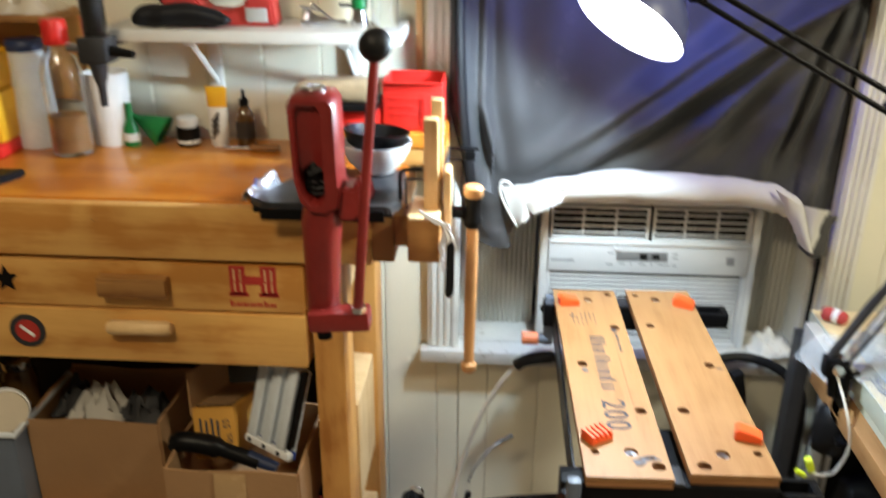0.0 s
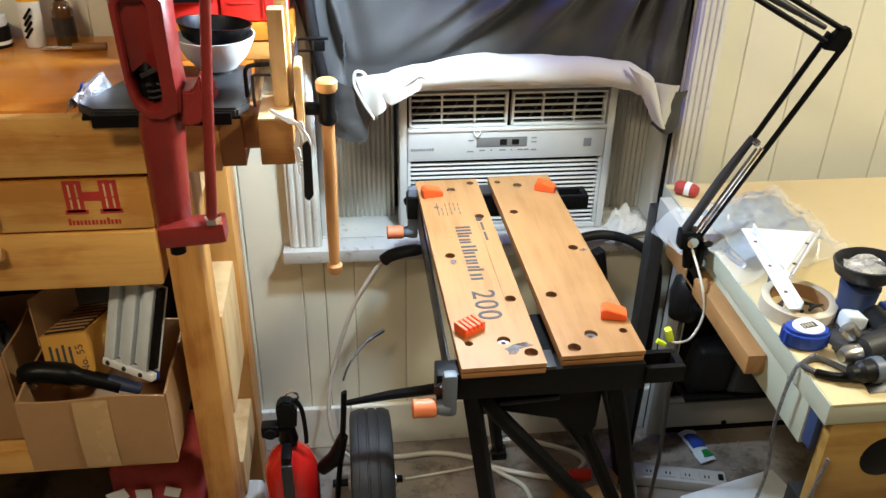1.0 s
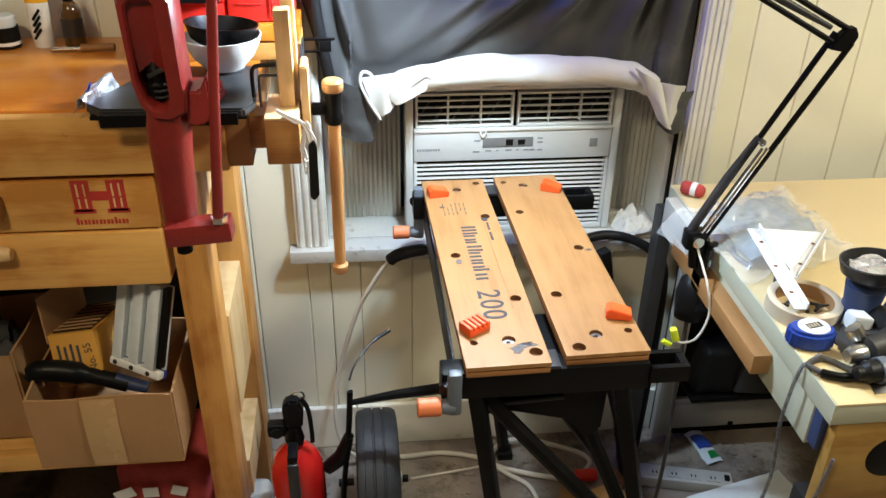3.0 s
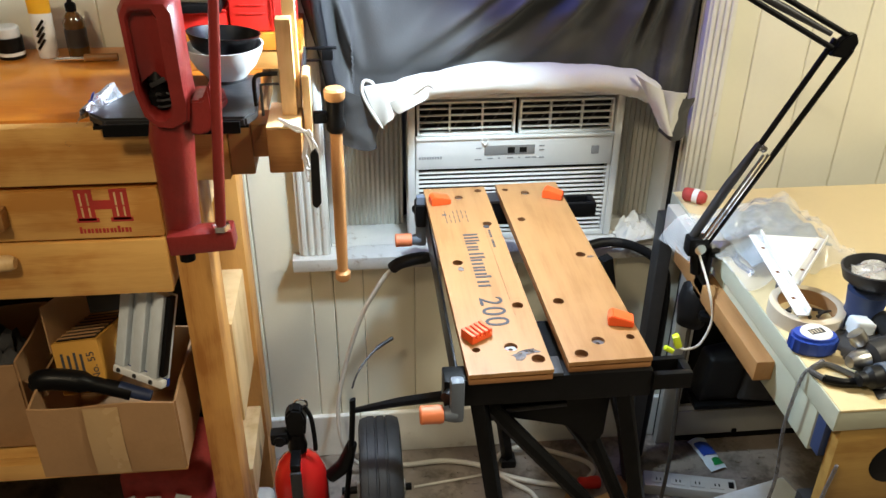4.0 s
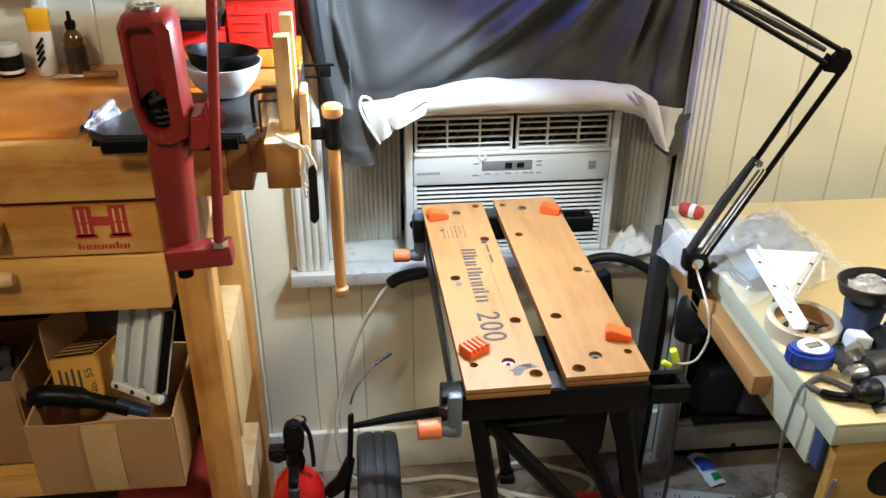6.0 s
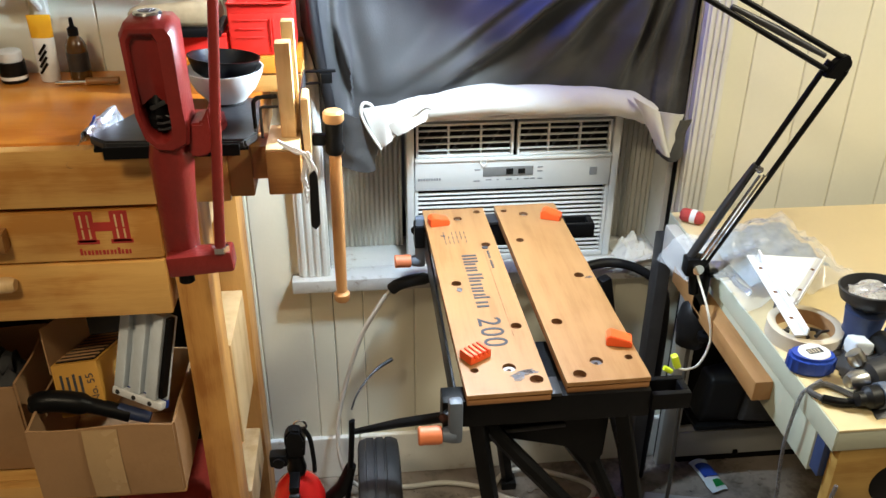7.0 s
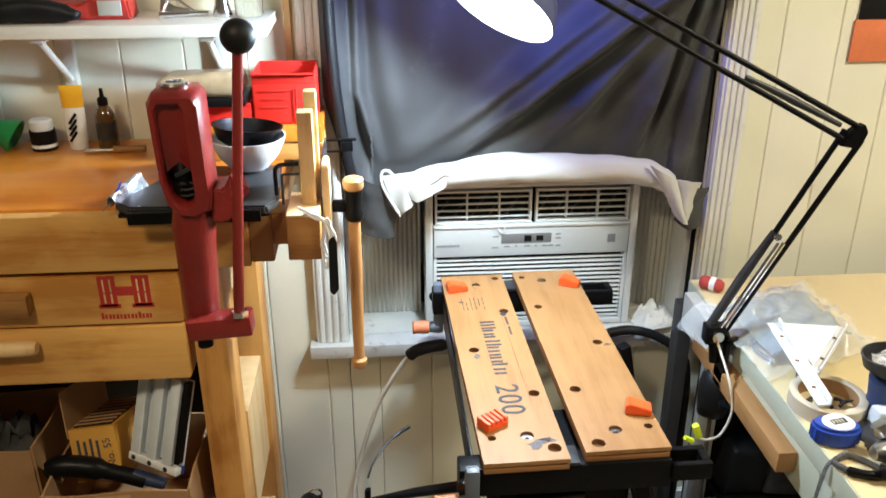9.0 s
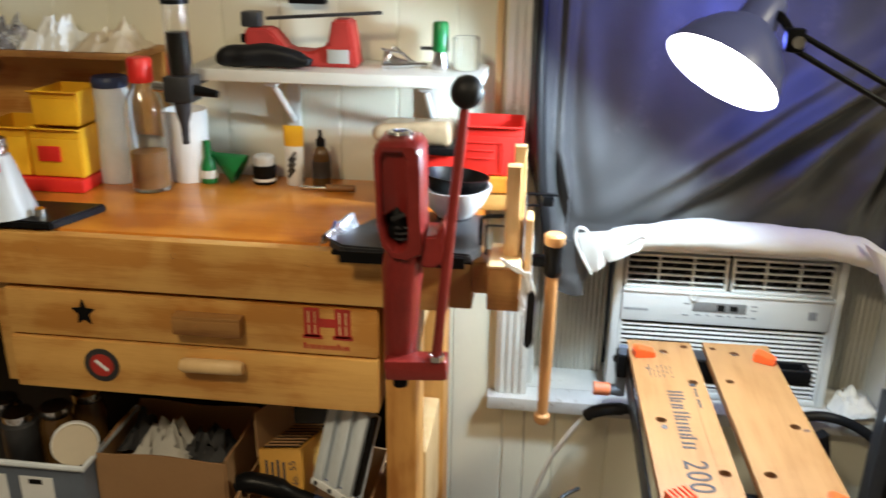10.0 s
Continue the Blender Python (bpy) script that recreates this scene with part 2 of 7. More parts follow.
M = {
    "wall": material("painted_panelling", (0.80, 0.78, 0.64), 0.5, vary=0.05, scale=3, bump=0.12, each=0.03, stain=(0.60, 0.54, 0.40), stain_at=0.68),
    "trim": material("white_gloss_trim", (0.76, 0.76, 0.72), 0.35, vary=0.07, scale=9, bump=0.15, stain=(0.42, 0.36, 0.28), stain_at=0.64, stain_scale=16),
    "wall_far": material("unseen_wall_dark", (0.30, 0.27, 0.22), 0.8, vary=0.1, bump=0.1),
    "tan_bag": material("tan_bag_film", (0.52, 0.40, 0.25), 0.3, vary=0.3, scale=25, bump=0.4, fine=60, alpha=0.7),
    "ceiling": material("unseen_ceiling_grey", (0.50, 0.48, 0.44), 0.8, vary=0.05, bump=0.2),
    "floor": material("dirty_floor", (0.26, 0.22, 0.19), 0.6, vary=0.3, scale=5, bump=0.3, fine=60, stain=(0.09, 0.07, 0.055), stain_at=0.52, stain_scale=7),
    "bench_top": wood("varnished_bench_top", (0.66, 0.240, 0.028), (0.48, 0.140, 0.012), "X", 0.30, 0.35, rings=14, knots=False),
    # amber pine in three tones: lightest lengthwise, darker upright, darkest crosswise
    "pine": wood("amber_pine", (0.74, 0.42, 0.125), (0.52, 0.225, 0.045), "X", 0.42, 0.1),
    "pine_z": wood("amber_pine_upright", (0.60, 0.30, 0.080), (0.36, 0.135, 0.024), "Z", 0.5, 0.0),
    "pine_y": wood("darker_pine_beam", (0.37, 0.19, 0.070), (0.25, 0.115, 0.036), "Y", 0.55, 0.0),
    "pale": wood("pale_pine", (0.72, 0.50, 0.25), (0.56, 0.34, 0.14), "Z", 0.5, 0.0),
    "block": wood("oak_block", (0.40, 0.20, 0.06), (0.24, 0.10, 0.025), "X", 0.5, 0.0),
    "jaw": wood("jaw_board", (0.37, 0.190, 0.070), (0.30, 0.142, 0.045), "Y", 0.5, 0.0, rings=60, each=0.03, knots=False),
    "jaw_edge": wood("jaw_edge", (0.36, 0.165, 0.060), (0.22, 0.09, 0.028), "X", 0.6, 0.0, rings=90, each=0.03, knots=False),
    "ash": wood("ash_handle", (0.55, 0.28, 0.11), (0.40, 0.17, 0.055), "Z", 0.4, 0.2, knots=False),
    "ply": wood("yellow_plywood", (0.50, 0.31, 0.085), (0.34, 0.18, 0.04), "X", 0.5, 0.1),
    "red_cast": material("red_cast_paint", (0.21, 0.018, 0.015), 0.35, vary=0.25, scale=9, bump=0.35, fine=160, coat=0.2, stain=(0.09, 0.02, 0.02), stain_at=0.68, stain_scale=12),
    "steel": material("steel", (0.55, 0.55, 0.54), 0.3, 1.0, vary=0.1, bump=0.05),
    "steel_dark": material("dark_steel", (0.045, 0.045, 0.048), 0.42, 0.4, vary=0.3, bump=0.15),
    "black": material("black_paint", (0.005, 0.005, 0.0055), 0.36, spec=0.14, vary=0.4, scale=12, bump=0.15, stain=(0.018, 0.016, 0.013), stain_at=0.72, stain_scale=20),
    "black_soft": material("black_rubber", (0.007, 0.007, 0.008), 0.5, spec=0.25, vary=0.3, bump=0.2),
    "tyre": material("worn_rubber", (0.020, 0.020, 0.022), 0.6, vary=0.35, scale=14, bump=0.4, stain=(0.22, 0.21, 0.19), stain_at=0.70, stain_scale=22),
    "grey_plastic": material("grey_blue_plastic", (0.12, 0.145, 0.19), 0.45, vary=0.15, bump=0.1),
    "orange": material("orange_plastic", (0.85, 0.105, 0.018), 0.45, vary=0.12, scale=20, bump=0.1),
    "orange_dull": material("dull_orange_grip", (0.72, 0.20, 0.08), 0.5, vary=0.15, scale=20, bump=0.1),
    "ac": material("ivory_appliance_plastic", (0.58, 0.60, 0.60), 0.4, vary=0.05, scale=5, bump=0.08, stain=(0.42, 0.36, 0.27), stain_at=0.70, stain_scale=8),
    "ac_panel": material("grey_appliance_panel", (0.50, 0.52, 0.53), 0.4, vary=0.05, bump=0.06),
    "ac_dark": material("near_black_surface", (0.006, 0.006, 0.006), 0.8, spec=0.1, vary=0.3, bump=0.1),
    "display": material("display_window", (0.16, 0.165, 0.17), 0.2, vary=0.2, bump=0.0),
    "print": material("grey_print", (0.20, 0.21, 0.23), 0.6, vary=0.1, bump=0.0),
    "cloth": material("off_white_cloth", (0.52, 0.51, 0.47), 0.85, vary=0.07, scale=10, bump=0.3, fine=300, sheen=0.2, stain=(0.58, 0.50, 0.38), stain_at=0.64, stain_scale=10),
    "drape": material("charcoal_satin", (0.044, 0.044, 0.045), 0.60, vary=0.25, scale=9, bump=0.2, fine=350, sheen=0.05, stain=(0.085, 0.082, 0.076), stain_at=0.62, stain_scale=5),
    "sill": material("dusty_sill_paint", (0.50, 0.49, 0.46), 0.55, vary=0.12, scale=12, bump=0.2, stain=(0.22, 0.17, 0.12), stain_at=0.60, stain_scale=22),
    "packet": material("blue_grey_packet", (0.24, 0.29, 0.32), 0.35, vary=0.3, scale=18, bump=0.2, stain=(0.10, 0.12, 0.14), stain_at=0.58, stain_scale=20),
    "pleat": material("pleated_vinyl", (0.54, 0.52, 0.46), 0.5, vary=0.08, scale=5, bump=0.1, stain=(0.36, 0.30, 0.22), stain_at=0.62, stain_scale=6),
    "red": material("red_plastic", (0.72, 0.025, 0.018), 0.4, vary=0.12, bump=0.08),
    "red_ext": material("red_enamel", (0.62, 0.015, 0.012), 0.22, vary=0.1, scale=6, bump=0.03, coat=0.5),
    "red_print": material("dark_red_print", (0.42, 0.030, 0.022), 0.6, vary=0.2, scale=20, bump=0.0),
    "card": material("brown_cardboard", (0.35, 0.195, 0.088), 0.8, vary=0.10, scale=7, bump=0.2, stain=(0.30, 0.165, 0.07), stain_at=0.62, each=0.06),
    "tape": material("packing_tape", (0.45, 0.29, 0.14), 0.25, vary=0.1, scale=10, bump=0.05),
    "yellow_card": material("mustard_box_card", (0.56, 0.28, 0.045), 0.6, vary=0.1, bump=0.1),
    "yellow": material("yellow_plastic", (0.86, 0.46, 0.02), 0.4, vary=0.1, bump=0.08),
    "white": material("white_plastic", (0.78, 0.79, 0.80), 0.4, vary=0.06, scale=9, bump=0.08),
    "milky": material("milky_plastic", (0.66, 0.72, 0.78), 0.35, vary=0.12, scale=14, bump=0.1),
    "cord": material("grey_white_cord", (0.62, 0.59, 0.53), 0.5, vary=0.12, bump=0.1),
    "cord_dark": material("brown_black_cord", (0.06, 0.055, 0.05), 0.5, vary=0.2, bump=0.1),
    "laminate": material("cream_laminate", (0.68, 0.55, 0.31), 0.32, vary=0.06, scale=4, bump=0.06, stain=(0.58, 0.45, 0.23), stain_at=0.64),
    "laminate_edge": material("pale_green_edge", (0.47, 0.49, 0.39), 0.4, vary=0.06, scale=4, bump=0.06, stain=(0.40, 0.37, 0.28), stain_at=0.68),
    "blue": material("blue_plastic", (0.02, 0.06, 0.36), 0.4, vary=0.15, bump=0.08),
    "blue_dark": material("navy_plastic", (0.03, 0.05, 0.13), 0.45, vary=0.2, bump=0.08),
    "green": material("green_plastic", (0.01, 0.20, 0.05), 0.3, vary=0.15, bump=0.05),
    "lime": material("lime_plastic", (0.62, 0.75, 0.03), 0.4, vary=0.1, bump=0.05),
    "chrome": material("chrome", (0.75, 0.75, 0.76), 0.16, 1.0, vary=0.06, bump=0.0),
    "foil": material("crumpled_foil", (0.62, 0.64, 0.72), 0.25, 0.8, vary=0.3, scale=40, bump=0.5, fine=90),
    "paper": material("white_paper", (0.80, 0.82, 0.83), 0.5, vary=0.05, bump=0.1),
    "grey_paint": material("pale_grey_cabinet", (0.42, 0.42, 0.40), 0.5, vary=0.12, scale=5, bump=0.1, stain=(0.22, 0.20, 0.17), stain_at=0.62),
    "hole": material("drilled_hole", (0.16, 0.070, 0.026), 0.8, vary=0.2, bump=0.1),
    "amber": material("amber_bottle", (0.10, 0.05, 0.015), 0.15, vary=0.2, bump=0.0, coat=0.5),
    "beige": material("masking_tape_roll", (0.58, 0.50, 0.38), 0.7, vary=0.08, bump=0.15),
    "rag_red": material("red_rag", (0.42, 0.05, 0.045), 0.8, vary=0.25, scale=30, bump=0.3),
    "glass": clear("clear_glass"),
    "film": material("clear_film", (0.86, 0.88, 0.90), 0.15, vary=0.05, scale=30, bump=0.3, fine=70, alpha=0.15),
    "jaw_print": material("black_print", (0.040, 0.042, 0.052), 0.7, vary=0.2, scale=30, bump=0.0),
    "smear": material("grey_smear", (0.15, 0.15, 0.17), 0.6, vary=0.45, scale=60, bump=0.0, alpha=0.62),
    # blue put into the shade's colour to match the lamp's glare
    "shade_blue": material("blue_glare_tint", (0.09, 0.11, 0.27), 0.35, vary=0.1, bump=0.02),
    "shade_in": material("lamp_shade_inside", (0.85, 0.85, 0.85), 0.4, vary=0.02, bump=0.0),
    "bulb": glow("lit_bulb", (0.92, 0.96, 1.0), 60.0),
    "tube_light": glow("lit_ceiling_panel", (1.0, 0.86, 0.68), 6.0),
    "night": material("dark_outside", (0.02, 0.02, 0.025), 0.9, vary=0.1, bump=0.0),
}


# ---------------------------------------------------------------- building helpers
def thing(name, label, category, at=(0, 0, 0), group="", kind="", rz=0.0):
    ob = new(name)
    ob.empty_display_size = 0.05
    ob.matrix_world = pose(*at, 0, 0, rz)
    return tagged(ob, label, category, group, kind)


def finish(bm, name, mat, smooth=40.0):
    bmesh.ops.recalc_face_normals(bm, faces=bm.faces)
    me = bpy.data.meshes.new(name)
    bm.to_mesh(me)
    bm.free()
    me.materials.append(mat)
    if smooth:
        me.shade_smooth()
        me.set_sharp_from_angle(angle=radians(smooth))
    return me


def origin(ob):
    at = Matrix.Identity(4)
    while ob:
        at = ob.matrix_basis @ at
        ob = ob.parent
    return at


def part(name, bm, mat, parent, label="", local=False, smooth=40.0):
    """One mesh under a thing or a part; world coordinates unless local."""
    if not local:
        bmesh.ops.transform(bm, matrix=origin(parent).inverted(), verts=bm.verts)
    ob = new(name, finish(bm, name, mat, smooth))
    ob.parent = parent
    if label:
        ob["label"] = label
    return ob


def solo(name, bm, mat, label, category, at=(0, 0, 0), group="", kind="", smooth=40.0):
    """A thing of one single mesh, with its origin at its base."""
    bmesh.ops.translate(bm, vec=-Vector(at), verts=bm.verts)
    ob = new(name, finish(bm, name, mat, smooth))
    ob.location = at
    return tagged(ob, label, category, group, kind)


def box(x0, x1, y0, y1, z0, z1, bevel=0.002, bm=None, seg=2):
    own = bmesh.new()
    bmesh.ops.create_cube(own, size=1)
    for v in own.verts:
        v.co = ((x0 + x1) / 2 + v.co.x * (x1 - x0), (y0 + y1) / 2 + v.co.y * (y1 - y0), (z0 + z1) / 2 + v.co.z * (z1 - z0))
    if bevel:
        bmesh.ops.bevel(own, geom=own.edges[:], offset=bevel, segments=seg, affect="EDGES", profile=0.6)
    return join(bm, own)


def join(bm, own):
    if bm is None:
        return own
    me = bpy.data.meshes.new("tmp")
    own.to_mesh(me)
    own.free()
    bm.from_mesh(me)
    bpy.data.meshes.remove(me)
    return bm


def turned(bm, m):
    bmesh.ops.transform(bm, matrix=m, verts=bm.verts)
    return bm


def sweep(points, radius, sides=10, bm=None, squash=1.0, closed=False):
    """A tube along points; radius is a number or one per point; squash flattens it upwards."""
    own = bmesh.new()
    pts = [Vector(p) for p in points]
    n = len(pts)
    rs = radius if isinstance(radius, (list, tuple)) else [radius] * n
    rings = []
    side = None
    for i, p in enumerate(pts):
        a, b = pts[i - 1] if (i or closed) else p, pts[(i + 1) % n] if (i < n - 1 or closed) else p
        d = (b - a).normalized()
        if side is None:
            side = d.orthogonal().normalized() if abs(d.z) > 0.95 else d.cross(Vector((0, 0, 1))).normalized()
        side = (side - d * side.dot(d)).normalized()
        up = side.cross(d)
        rings.append([own.verts.new(p + side * math.cos(t) * rs[i] + up * math.sin(t) * rs[i] * squash)
                      for t in [2 * math.pi * k / sides for k in range(sides)]])
    for i in range(n if closed else n - 1):
        r0, r1 = rings[i], rings[(i + 1) % n]
        for k in range(sides):
            own.faces.new((r0[k], r0[(k + 1) % sides], r1[(k + 1) % sides], r1[k]))
    if not closed:
        own.faces.new(rings[0][::-1])
        own.faces.new(rings[-1])
    return join(bm, own)


def rod(p0, p1, r0, r1=None, sides=14, bm=None):
    return sweep([p0, p1], [r0, r0 if r1 is None else r1], sides, bm)


def smooth_path(points, steps=8):
    """Points on a soft curve through the given points."""
    pts = [Vector(p) for p in points]
    out = []
    for i in range(len(pts) - 1):
        p0, p1, p2, p3 = pts[max(i - 1, 0)], pts[i], pts[i + 1], pts[min(i + 2, len(pts) - 1)]
        for s in range(steps):
            t = s / steps
            out.append(0.5 * ((2 * p1) + (p2 - p0) * t + (2 * p0 - 5 * p1 + 4 * p2 - p3) * t * t + (3 * p1 - p0 - 3 * p2 + p3) * t ** 3))
    out.append(pts[-1])
    return out


def lathe(profile, at=(0, 0, 0), sides=28, bm=None, axis=(0, 0, 1)):
    """A turned body: profile of (radius, height) round an axis."""
    own = bmesh.new()
    rings = []
    for r, h in profile:
        if r < 1e-5:
            rings.append([own.verts.new((0, 0, h))])
        else:
            rings.append([own.verts.new((r * math.cos(2 * math.pi * k / sides), r * math.sin(2 * math.pi * k / sides), h)) for k in range(sides)])
    for a, b in zip(rings, rings[1:]):
        for k in range(sides):
            j = (k + 1) % sides
            if len(a) == 1 and len(b) > 1:
                own.faces.new((a[0], b[j], b[k]))
            elif len(b) == 1 and len(a) > 1:
                own.faces.new((a[k], a[j], b[0]))
            elif len(a) > 1:
                own.faces.new((a[k], a[j], b[j], b[k]))
    turn = Vector(axis).to_track_quat("Z", "Y").to_matrix().to_4x4()
    bmesh.ops.transform(own, matrix=Matrix.Translation(at) @ turn, verts=own.verts)
    return join(bm, own)


def prism(outline, z0, z1, bm=None, bevel=0.0):
    """An upright body over a flat outline of (x, y)."""
    own = bmesh.new()
    lo = [own.verts.new((x, y, z0)) for x, y in outline]
    hi = [own.verts.new((x, y, z1)) for x, y in outline]
    own.faces.new(lo[::-1])
    own.faces.new(hi)
    for i in range(len(lo)):
        j = (i + 1) % len(lo)
        own.faces.new((lo[i], lo[j], hi[j], hi[i]))
    if bevel:
        bmesh.ops.recalc_face_normals(own, faces=own.faces)
        bmesh.ops.bevel(own, geom=own.edges[:], offset=bevel, segments=2, affect="EDGES")
    return join(bm, own)


def sheet(nx, ny, f, bm=None, thick=0.0):
    """A surface f(u, v) with u, v from 0 to 1, given thickness along its normals."""
    own = bmesh.new()
    g = [[own.verts.new(f(i / nx, j / ny)) for i in range(nx + 1)] for j in range(ny + 1)]
    for j in range(ny):
        for i in range(nx):
            own.faces.new((g[j][i], g[j][i + 1], g[j + 1][i + 1], g[j + 1][i]))
    if thick:
        bmesh.ops.recalc_face_normals(own, faces=own.faces)
        bmesh.ops.solidify(own, geom=own.faces[:], thickness=thick)
    return join(bm, own)


def lettering(text, size, m, mat, parent, name="lettering", depth=0.0004, label=""):
    """Raised print in the built-in font, as a mesh under its thing; m is in the world."""
    cu = bpy.data.curves.new(name, "FONT")
    cu.body, cu.size, cu.extrude, cu.align_x, cu.align_y = text, size, depth, "CENTER", "CENTER"
    tmp = bpy.data.objects.new("tmp", cu)
    me = bpy.data.meshes.new_from_object(tmp)
    bpy.data.objects.remove(tmp)
    bm = bmesh.new()
    bm.from_mesh(me)
    bmesh.ops.transform(bm, matrix=m, verts=bm.verts)
    return part(name, bm, mat, parent, label, smooth=0)


def wobble(p, amount, scale=20.0, seed=0.0):
    q = Vector(p) * scale + Vector((seed, seed * 1.7, seed * 2.3))
    return Vector(p) + noise.noise_vector(q) * amount


# ---------------------------------------------------------------- the room
WALL = 1.58          # face of the window wall
WIN = (-0.062, 0.672, 0.55, 2.02)


def structure(name, bm, mat, label, category):
    return solo(name, bm, mat, label, category, kind="structure", smooth=0)


structure("floor", box(-2.6, 2.2, -2.2, 1.72, -0.12, 0.0, 0), M["floor"], "dirty worn grey-brown floor with stains and dust", "floor")
# ceiling and three walls out of view, darkened to reduce bounced light
structure("ceiling", box(-2.6, 2.2, -2.2, 1.72, 2.40, 2.52, 0), M["ceiling"], "unseen ceiling, greyed to cut bounced light", "ceiling")
structure("wall_south", box(-2.6, 2.2, -2.32, -2.2, 0, 2.4, 0), M["wall_far"], "unseen wall, coloured dark brown to cut bounced light", "wall")
structure("wall_west", box(-2.72, -2.6, -2.2, 1.72, 0, 2.4, 0), M["wall_far"], "unseen wall, coloured dark brown to cut bounced light", "wall")
structure("wall_east", box(2.2, 2.32, -2.2, 1.72, 0, 2.4, 0), M["wall_far"], "unseen wall, coloured dark brown to cut bounced light", "wall")
wall_north = thing("wall_north", "cream and white grooved panelling on the window wall", "wall", (0, WALL, 0), kind="structure")
core = box(-2.6, WIN[0], WALL + 0.012, 1.72, 0, 2.4, 0)
box(WIN[1], 2.2, WALL + 0.012, 1.72, 0, 2.4, 0, core)
box(WIN[0], WIN[1], WALL + 0.012, 1.72, 0, WIN[2] - 0.02, 0, core)
box(WIN[0], WIN[1], WALL + 0.012, 1.72, WIN[3], 2.4, 0, core)
part("wall_core", core, M["ac_dark"], wall_north, "dark gap behind the panelling", smooth=0)

# the window: casing, stool, apron, sash behind the drape
window = thing("window_1", "white painted window with fluted casing and deep sill", "window", (0.305, WALL, 0.55), kind="structure")
for x0, x1 in ((-0.128, WIN[0]), (WIN[1] + 0.006, 0.734)):
    bm = box(x0, x1, WALL - 0.016, WALL + 0.03, 0.5675, 2.10, 0.002)
    w = x1 - x0
    for k in range(4):
        xa = x0 + w * (0.10 + 0.22 * k)
        box(xa, xa + w * 0.15, WALL - 0.0195, WALL - 0.014, 0.5675, 2.10, 0.0025, bm)
    part("casing", bm, M["trim"], window)
part("sill", box(-0.143, 0.80, 1.545, 1.60, 0.537, 0.567, 0.004), M["sill"], window, "scuffed white painted sill")
part("sill_board", box(WIN[0], WIN[1], 1.6005, 1.735, 0.53, 0.5665, 0.002), M["sill"], window, "dusty inner sill")
part("head_casing", box(-0.135, 0.73, WALL - 0.02, WALL + 0.03, 2.1005, 2.18, 0.003), M["trim"], window)
for x0, x1 in ((WIN[0] - 0.004, WIN[0] + 0.012), (WIN[1] - 0.012, WIN[1] + 0.004)):
    part("jamb", box(x0, x1, WALL + 0.031, 1.735, 0.567, 2.02, 0.001), M["trim"], window)
sash = box(WIN[0] + 0.012, WIN[1] - 0.012, 1.705, 1.73, 0.93, 0.985, 0.003)
box(WIN[0] + 0.012, WIN[1] - 0.012, 1.705, 1.73, 1.95, 2.01, 0.003, sash)
box(WIN[0] + 0.012, 0.0, 1.705, 1.73, 0.985, 1.95, 0.003, sash)
box(0.61, WIN[1] - 0.012, 1.705, 1.73, 0.985, 1.95, 0.003, sash)
part("sash", sash, M["trim"], window)
pane = part("pane", box(0.001, 0.609, 1.715, 1.719, 0.986, 1.949, 0), M["glass"], window, smooth=0)
structure("backdrop", box(-0.6, 1.2, 2.2, 2.22, -0.2, 2.6, 0), M["night"], "dark night outside the window", "backdrop")

# baseboard
for n, (x0, x1) in enumerate(((-2.6, -0.02), (-0.018, 2.2))):
    ob = structure("baseboard", box(x0, x1, WALL - 0.014, WALL - 0.0005, 0, 0.122, 0.004), M["trim"], "scuffed white baseboard along the window wall", "baseboard")


# ---------------------------------------------------------------- drape over the window
def ridge(x, at, width):
    return math.exp(-((x - at) / width) ** 2)


FOLDS = ((0.060, 1.28, 0.045, 0.020, 0.036, 1.6), (0.148, 1.22, 0.055, 0.024, 0.062, 0.4), (0.318, 0.84, 0.050, 0.024, 0.050, 0.5),
         (0.420, 0.60, 0.050, 0.020, 0.022, 1.0), (0.523, 0.27, 0.045, 0.012, 0.044, 0.2), (0.556, 0.26, 0.012, 0.010, 0.026, 0.2), (0.640, 0.10, 0.030, 0.012, 0.018, 0.2))


def drape_surface(u, v):
    side = max(0.0, 1 - u / 0.16) ** 1.3, max(0.0, (u - 0.86) / 0.14) ** 1.2
    bottom = 0.905 - 0.075 * side[0] - 0.065 * side[1]
    z = bottom + (2.01 - bottom) * v
    left = -0.018 - 0.066 * min(1.0, max(0.0, (z - 0.84) / 0.26))
    x = left + (0.670 - left) * u
    h = z - 0.93
    wide = min(1, max(0.0, (z - 0.95) / 0.12)) if -0.0 < x < 0.60 else min(1, max(0.0, (z - 0.84) / 0.12))
    y = 1.586 + math.sin(x * 58 + 3 * math.sin(z * 3)) * 0.0025 + 0.007 * noise.noise(Vector((x * 8, z * 8, 0.3)))
    # long diagonal folds rising to the right, each a slow swell that turns under sharply
    for at, run, swell, turn, deep, fade in FOLDS:
        d = x - (at + run * h)
        y -= wide * deep * max(0.25, 1 - h * fade) * (ridge(d, -turn * 1.4, swell if d < -turn * 1.4 else turn) - 0.45 * ridge(d, turn * 0.9, turn))
    # upright folds at the left edge, drawn in front of the casing
    y -= wide * (0.026 * ridge(x, left + 0.018, 0.014) + 0.026 * ridge(x, left + 0.062, 0.012) + 0.010 * ridge(x, 0.06 - 0.15 * h, 0.025))
    over = min(1.0, max(0.0, (-0.020 - x) / 0.035))
    y -= 0.044 * over * over * (3 - 2 * over)
    return (x, y, z)


